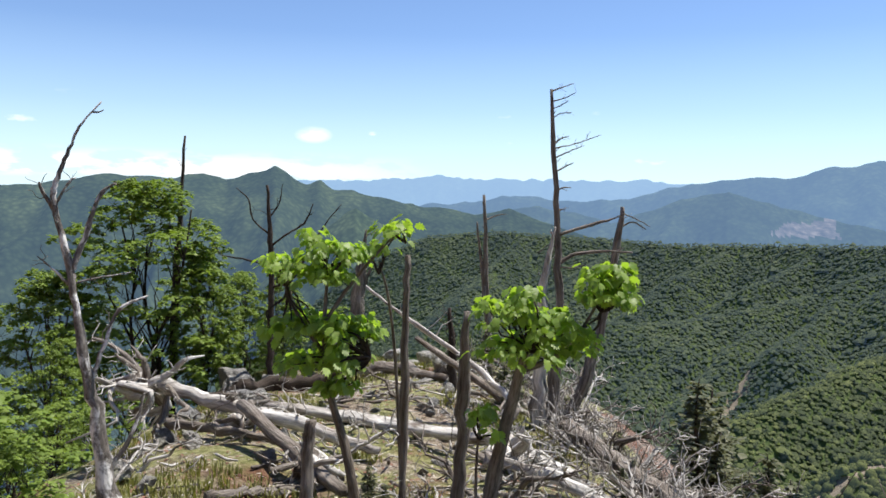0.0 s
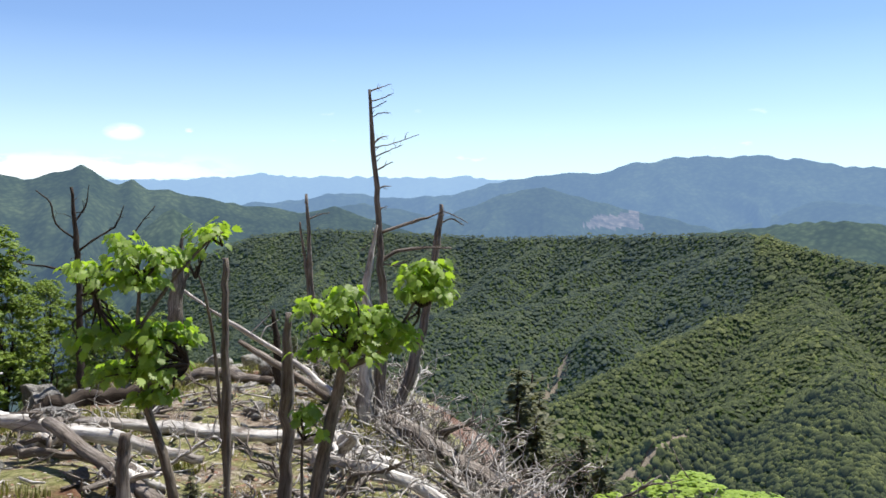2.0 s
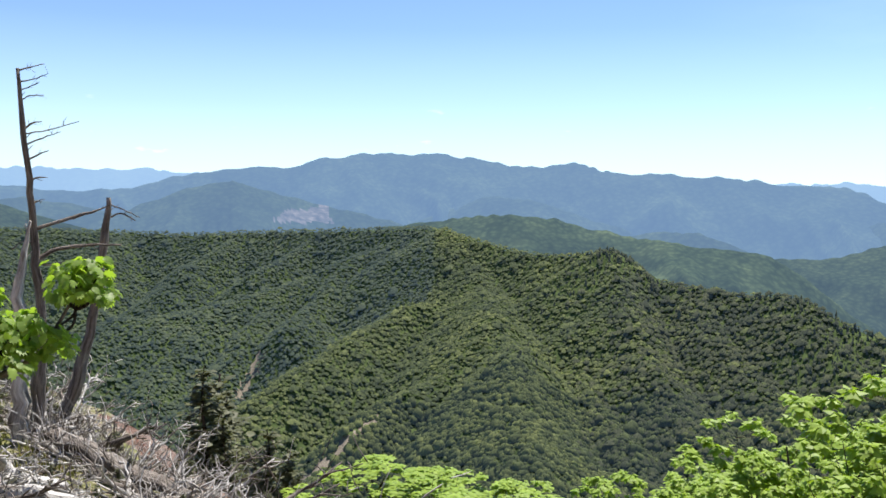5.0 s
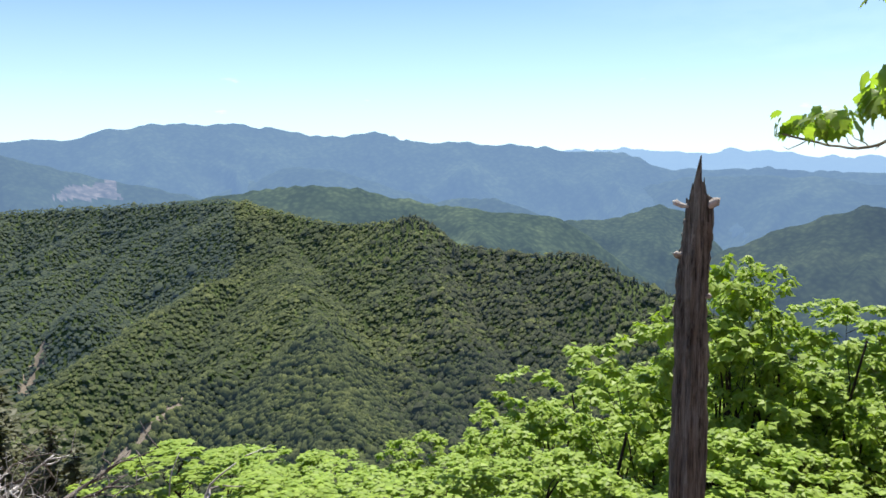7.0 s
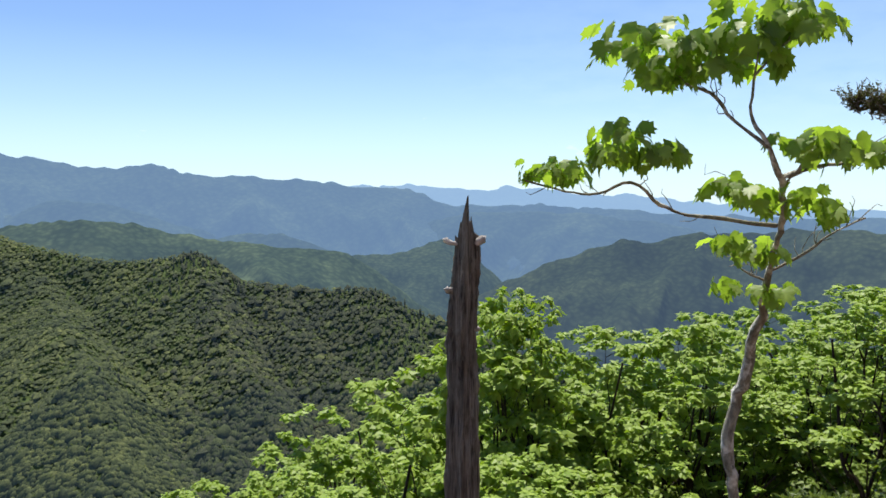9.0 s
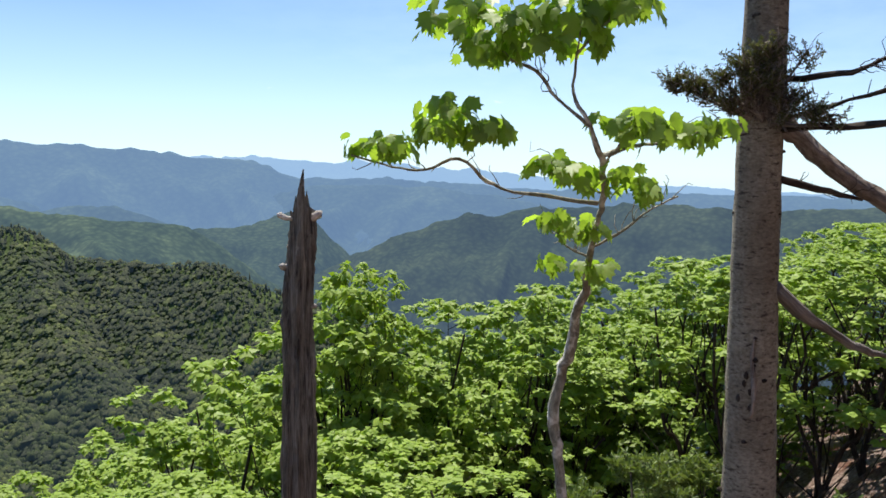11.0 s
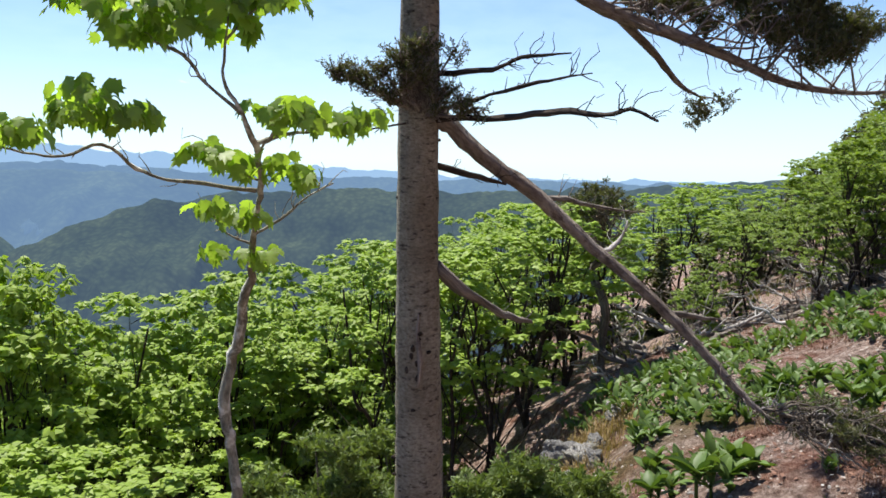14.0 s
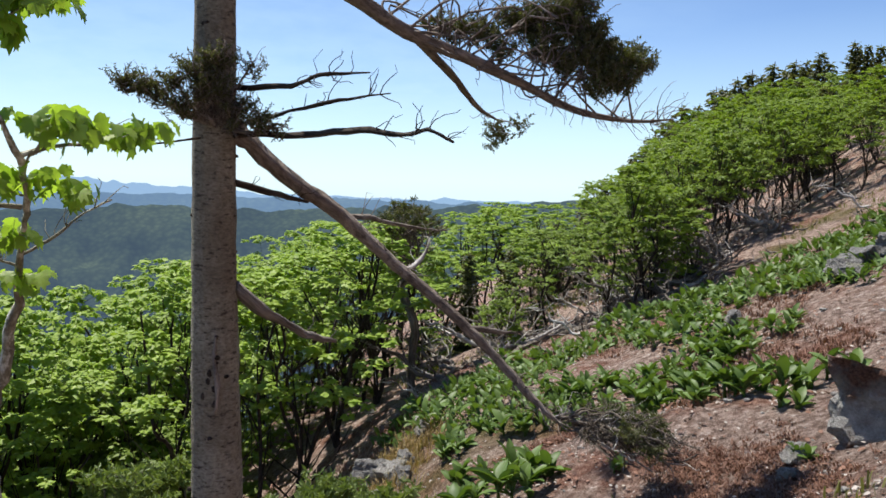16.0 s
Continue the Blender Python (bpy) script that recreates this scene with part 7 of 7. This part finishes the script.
for i, (az, d) in enumerate(rows):
    x, y = d * math.sin(radians(az)), d * math.cos(radians(az))
    skyline = float(np.interp(az, [110, 116.5, 120, 122.2, 124.4, 126.5, 129.3, 132.7, 135.3, 138, 142], [-1.4, -0.9, 0.7, 2.3, 4.0, 5.7, 7.4, 8.2, 8.7, 9.0, 9.4]))
    h = d * math.tan(radians(skyline - (1.35 if az < 126 else 1.0) - 0.09 * max(0, 34 - d) + hg.normal(0, 0.35))) - at_ground(x, y)
    h = min(6.4, max(1.5, h))
    if i > 8 and hg.uniform() < 0.09 and d > 17:
        MIXED.append((az, d, h))
        continue
    if 4 <= i and hg.uniform() < (0.3 if d < 17 else 0.14):
        continue
    place = stand if i < 4 else stand_copy
    near_by = d < 19
    place(hill[i % 4], x, y, h / 4.2 * (0.95 if near_by else 1.2), hg.uniform(0, 360), hg.normal(0, 5), 0.08, 1.1 if near_by else 0.86)
FIRS = [(117.5, 20, -1.6), (111.5, 15.5, -3.4), (114.5, 16, -3.0), (119.3, 19, -1.0)]
for az in np.arange(121.5, 144, 0.62):
    top = float(np.interp(az, [121.5, 122.2, 124.4, 126.5, 129.3, 132.7, 135.3, 138, 145], [2.0, 2.6, 4.5, 6.4, 8.0, 8.9, 9.4, 9.7, 10.4]))
    FIRS += [(az + hg.normal(0, 0.3), hg.uniform(38, 46) if len(FIRS) % 2 else hg.uniform(48, 60), top + hg.normal(-0.2, 0.4))]
for i, (az, d, e) in enumerate(FIRS):
    x, y = d * math.sin(radians(az)), d * math.cos(radians(az))
    h = max(1.2, d * math.tan(radians(e)) - at_ground(x, y))
    (stand_copy if i else stand)(dense_fir, x, y, h / 3.2 * (0.85 if d > 30 else 0.7), hg.uniform(0, 360), 0, 0.1, 1.1 if d > 30 else 1.28)
for az, d, h in MIXED:
    stand_copy(dense_fir, d * math.sin(radians(az)), d * math.cos(radians(az)), h / 3.2 * 0.85, hg.uniform(0, 360), 0, 0.1, 1.2)
for az, d, h in ((120.6, 40, 2.6), (121.5, 42, 3.1), (119.8, 38, 2.2), (122.3, 36, 2.4), (119.2, 40, 2.2)):
    x, y = d * math.sin(radians(az)), d * math.cos(radians(az))
    z = at_ground(x, y)
    dead_snag("dead_snag", [(x, y, z - 0.1), (x + 0.1, y, z + h * 0.5), (x + 0.05, y, z + h)], [0.09, 0.07, 0.03], M_DEAD, "grey dead pole on the far hillside", 10, (), int(d), 0.4, group="dead poles on the far hillside")

# fallen wood on the hillside
for i, (az0, d0, az1, d1, r, m) in enumerate(((118, 12, 127, 15, 0.05, M_DEAD), (121, 14, 130, 18, 0.06, M_DEAD), (112, 11.5, 117, 13, 0.04, M_SILVER), (124, 17, 133, 21, 0.07, M_DEAD), (107, 11, 112, 12, 0.05, M_DEAD), (128, 19, 136, 22, 0.06, M_SILVER))):
    x0, y0, x1, y1 = d0 * math.sin(radians(az0)), d0 * math.cos(radians(az0)), d1 * math.sin(radians(az1)), d1 * math.cos(radians(az1))
    log("fallen_log", lying(x0, y0, x1, y1, r, 6), [r, r * 0.9, r * 0.5], m, "bare grey trunk lying across the hillside", 10, 60 + i, "fallen trunks on the hillside", 0.5, 0.4)
for i in range(66):
    d, az = (hg.uniform(9.5, 17), hg.uniform(107, 130)) if i < 26 else (hg.uniform(12.5, 22), hg.uniform(121, 140))
    x, y = d * math.sin(radians(az)), d * math.cos(radians(az))
    stand_copy(BR[0 if i % 4 else 3], x, y, hg.uniform(0.5, 1.0), hg.uniform(0, 360), hg.normal(0, 14), -0.02)

# tangle of dead sticks and sprouts along the upper edge of the herbs
EDGE = [(9.5, -3.7), (11.1, -5.4), (9.9, -6.9), (10.9, -8.6), (12.2, -11.6)]
eg = np.random.default_rng(93)
for i in range(84):
    t = eg.uniform(0, 3.99)
    k = int(t)
    (ax, ay), (bx, by) = EDGE[k], EDGE[k + 1]
    x, y = ax + (bx - ax) * (t - k) + abs(eg.normal(0.2, 0.7)), ay + (by - ay) * (t - k) + eg.normal(0, 0.3)
    if i % 7 == 3:
        stand_copy(under, x + 0.3, y, eg.uniform(0.22, 0.38), eg.uniform(0, 360), 0, 0.05, 1.2)
    else:
        stand_copy(BR[(0, 5, 0, 2)[i % 4]], x, y, eg.uniform(0.8, 1.5), eg.uniform(0, 360), eg.normal(0, 16), -0.02)
for i, (x0, y0, x1, y1, r, m) in enumerate(((10.4, -6.2, 11.4, -8.9, 0.045, M_DEAD), (10.1, -7.3, 11.9, -9.9, 0.035, M_SILVER), (10.6, -5.2, 9.9, -7.0, 0.04, M_BARK), (11.6, -8.4, 13.2, -12.0, 0.05, M_DEAD), (9.9, -4.4, 11.3, -6.1, 0.035, M_DEAD))):
    log("fallen_log", lying(x0, y0, x1, y1, r, 6), [r, r * 0.9, r * 0.5], m, "bare grey trunk lying across the hillside", 10, 80 + i, "fallen trunks on the hillside", 0.5, 0.4)
for i, (x, y, h) in enumerate(((10.3, -6.7, 2.5), (11.7, -6.0, 2.0))):
    stand_copy(hill[i], x, y, h / 4.2, 70 * i, eg.normal(0, 6), 0.08, 0.85)

# dead top of the slanting limb, a fan of bare twigs lying on the soil
def dead_top():
    x, y = 4.1, -2.45
    root = thing("dead_fir_top", (x, y, at_ground(x, y)), "fallen dead fir top, a wide fan of bare dark twigs", "dead branch")
    g = np.random.default_rng(77)
    a0, a1 = rel(root, [(4.23, -2.14, -1.26), (4.02, -2.68, -1.36)])
    for k in range(34):
        s = Soup()
        u = g.uniform()
        p = a0 + (a1 - a0) * u * 0.6
        e = p + (a1 - a0) * g.uniform(0.25, 0.7) + [g.normal(0.0, 0.10), g.normal(0, 0.1), -abs(g.normal(0.02, 0.10)) + (0.10 if k % 4 == 0 else 0.0)]
        ln = wander(p, e, 5, 0.09, k)
        tube(s, ln, [0.010, 0.004], 4, 0.1, k)
        twig_fan(s, ln, 15, 0.17, k * 5, 0.15, 0.0028, 0.1)
        part("branch", s, M_BARK if k % 5 else M_SILVER, root)
    nd, tw = Soup(), Soup()
    for k in range(22):
        needle_pad(nd, tw, a0 + (a1 - a0) * g.uniform(0.5, 1.1) + [g.normal(0.1, 0.1), 0, g.normal(0.02, 0.06)], 0.08, 160, 300 + k, long=0.03)
    part("needles", nd, M_NEEDLE, root, "dull green needles", smooth=False)


dead_top()


# small pine on the hillside, its crown flattened by the wind
def flat_pine(az, e, d, w, seed):
    x, y = d * math.sin(radians(az)), d * math.cos(radians(az))
    z = at_ground(x, y)
    top = d * math.tan(radians(e)) - z
    root = thing("flat_topped_pine", (x, y, z), "small grey-green pine with a wide wind-flattened crown", "pine tree")
    g = np.random.default_rng(seed)
    s = Soup()
    stem = wander((0, 0, -0.2), (0.15, 0.1, top - 0.25), 6, 0.04, seed)
    tube(s, stem, [0.07, 0.055, 0.03], 8, 0.1, seed, knobby=0.1)
    part("trunk", s, M_DEAD, root)
    tw, nd = Soup(), Soup()
    for k in range(26):
        a, q = k * 2.399, w * math.sqrt((k + 0.5) / 26)
        p = np.array([0.15 + q * math.cos(a), 0.1 + q * math.sin(a), top - 0.10 - 0.25 * (q / w) ** 2 + g.normal(0, 0.06)])
        br = wander(stem[-2 - k % 4], p, 5, 0.1, seed + k)
        tube(tw, br, [0.016, 0.006], 4, 0.1, k)
        twig_fan(tw, br, 9, 0.22, seed + k, 0.3, 0.005, 0.3)
        needle_pad(nd, tw, p, 0.14, 84, seed * 5 + k, long=0.055, lift=0.8)
    part("twig_spray", tw, M_LIMB, root, "bare grey twigs")
    part("needles", nd, M_NEEDLE, root, "sparse grey-green needles", smooth=False)


flat_pine(107.7, -1.35, 11.0, 0.46, 611)


# low dwarf pine at the foot of the fir
def dwarf_pine(x, y, w, seed, pads=22, h=0.35):
    root = thing("dwarf_pine", (x, y, at_ground(x, y)), "low creeping dwarf pine with soft green needles", "shrub", "dwarf pines")
    g = np.random.default_rng(seed)
    tw, nd = Soup(), Soup()
    for k in range(pads):
        a, q = g.uniform(0, 6.28), w * math.sqrt(g.uniform())
        p = np.array([q * math.cos(a), q * math.sin(a), h * (0.55 + 0.45 * g.uniform()) * (1.1 - 0.5 * (q / w) ** 2)])
        tube(tw, wander((p[0] * 0.3, p[1] * 0.3, 0.0), p, 4, 0.08, seed + k), [0.012, 0.005], 5, 0.1, k)
        needle_pad(nd, tw, p, 0.13, 330, seed * 3 + k, long=0.05, lift=1.0)
    part("stem_spray", tw, M_BARK, root)
    part("needles", nd, M_NEEDLE_NEW, root, "soft light green needles", smooth=False)


dwarf_pine(4.93, -1.1, 0.36, 7, 30, 0.62)
dwarf_pine(4.75, -0.80, 0.28, 8, 18, 0.66)
dwarf_pine(5.05, -1.42, 0.26, 12, 14, 0.42)
dwarf_pine(4.85, 0.15, 0.42, 9, 26, 1.15)
dwarf_pine(5.45, -0.05, 0.4, 10, 20, 1.2)
dwarf_pine(4.55, 0.42, 0.3, 11, 14, 1.1)

# bleached twigs and pale dead branches at the trunk's foot
for x, y, sc, turn in ((5.85, -0.72, 0.5, 20), (5.8, -0.78, 0.42, 140), (5.2, 0.1, 0.8, 200), (5.0, -0.05, 0.9, 230), (6.1, 1.2, 1.0, 60), (6.6, 0.9, 1.0, 300)):
    stand_copy(BR[1], x, y, sc, turn, 0, -0.05)


# ---- ground cover ----
def cover(name, count, where, mat, label, height, seed, width=0.012, lean=0.5, tuft=7):
    g = np.random.default_rng(seed)
    V, F = [], []
    n = 0
    tries = 0
    while n < count and tries < count * 8:
        tries += 1
        p = where(g)
        if p is None:
            continue
        x, y = p
        z = at_ground(x, y)
        for k in range(tuft):
            a = g.uniform(0, 6.28)
            h = height * g.uniform(0.5, 1.3)
            bx, by = x + g.normal(0, 0.03), y + g.normal(0, 0.03)
            ex, ey = bx + math.cos(a) * h * lean * g.uniform(0.3, 1.4), by + math.sin(a) * h * lean * g.uniform(0.3, 1.4)
            wx, wy = -math.sin(a) * width, math.cos(a) * width
            i = len(V)
            V += [(bx - wx, by - wy, z - 0.01), (bx + wx, by + wy, z - 0.01), ((bx + ex) / 2 + wx * 0.7, (by + ey) / 2 + wy * 0.7, z + h * 0.75), ((bx + ex) / 2 - wx * 0.7, (by + ey) / 2 - wy * 0.7, z + h * 0.75), (ex, ey, z + h * 0.85)]
            F += [(i, i + 1, i + 2, i + 3), (i + 3, i + 2, i + 4)]
        n += 1
    s = Soup()
    s.add(V, F)
    me = s.mesh(name, False)
    me.materials.append(mat)
    return tagged(new(name, me), label, "ground cover", kind="stuff")


def on_spur(g):
    x, y = g.uniform(-3.0, 1.9), g.uniform(3.6, 15.5)
    return (x, y) if fractal(x, y, 1.8, 91, 3) > -0.02 else None


def on_hill(g):
    d, az = g.uniform(4, 22), g.uniform(100, 142)
    x, y = d * math.sin(radians(az)), d * math.cos(radians(az))
    return (x, y) if fractal(x, y, 2.4, 95, 3) > 0.17 else None


def at_edge(g):
    c = ((7.6, -2.1), (8.1, -2.2), (7.3, -2.0), (7.9, -2.5))[g.integers(4)]
    return (c[0] + g.normal(0, 0.18), c[1] + g.normal(0, 0.16))


cover("grass", 2600, on_spur, M_GRASS, "short yellow-green grass on the spur", 0.085, 1, 0.006)
cover("grass", 700, on_hill, M_GRASS, "sparse grass and moss on the hillside", 0.07, 2, 0.006)
cover("dry_grass", 150, at_edge, M_STRAW, "dry straw-coloured grass on the rocks", 0.16, 3, 0.004, 0.7, 12)


def litter(g):
    if g.uniform() < 0.45:
        return (g.uniform(-2.9, 1.9), g.uniform(4.2, 12))
    d, az = 3.0 + 9 * g.uniform() ** 1.4, g.uniform(103, 143)
    return (d * math.sin(radians(az)), d * math.cos(radians(az)))


def scraps(name, count, mat, label, size, seed):
    """Bits of bark, wood chips and dead leaves lying flat."""
    g = np.random.default_rng(seed)
    P = np.array([(lambda p: (p[0], p[1], at_ground(*p) + 0.012))(litter(g)) for _ in range(count)])
    N = np.stack([g.normal(0, 0.3, count), g.normal(0, 0.3, count), np.ones(count)], 1)
    s = Soup()
    leaves(s, P, N, size * g.uniform(0.4, 1.5, count), OVAL, seed, 0.2)
    me = s.mesh(name, False)
    me.materials.append(mat)
    return tagged(new(name, me), label, "litter", kind="stuff")


M_CHIP = leaf_material("bleached wood chips", (0.25, 0.2, 0.16), (0.62, 0.56, 0.5), 0.05, 0.15)
M_BROWN = leaf_material("red-brown dead needles and leaves", (0.11, 0.052, 0.033), (0.33, 0.18, 0.12), 0.05, 0.15)
def on_red(g):
    d, az = 3.2 + 9 * g.uniform() ** 1.3, g.uniform(101, 142)
    x, y = d * math.sin(radians(az)), d * math.cos(radians(az))
    return (x, y) if fractal(x, y, 1.3, 97, 3) > 0.12 else None


cover("dead_moss", 1500, on_red, M_BROWN, "matted red-brown dead moss and needles", 0.04, 8, 0.005, 1.2, 12)
def on_mat(g):
    c = ((4.0, -3.05), (3.75, -3.2), (4.25, -3.0), (3.5, -2.95), (3.9, -2.75), (3.3, -3.0), (5.75, -2.95))[g.integers(7)]
    return (c[0] + g.normal(0, 0.15), c[1] + g.normal(0, 0.12))


M_RED_MOSS = leaf_material("dark red-brown dead moss", (0.075, 0.036, 0.025), (0.26, 0.14, 0.095), 0.05, 0.1)
cover("dead_moss", 620, on_mat, M_RED_MOSS, "thick dark red-brown mats of dead moss", 0.014, 12, 0.004, 2.6, 20)
scraps("wood_chips", 6500, M_CHIP, "pale chips of wood and bark scattered on the soil", 0.026, 5)
scraps("leaf_litter", 6500, M_BROWN, "red-brown dead leaves and needles on the soil", 0.036, 6)
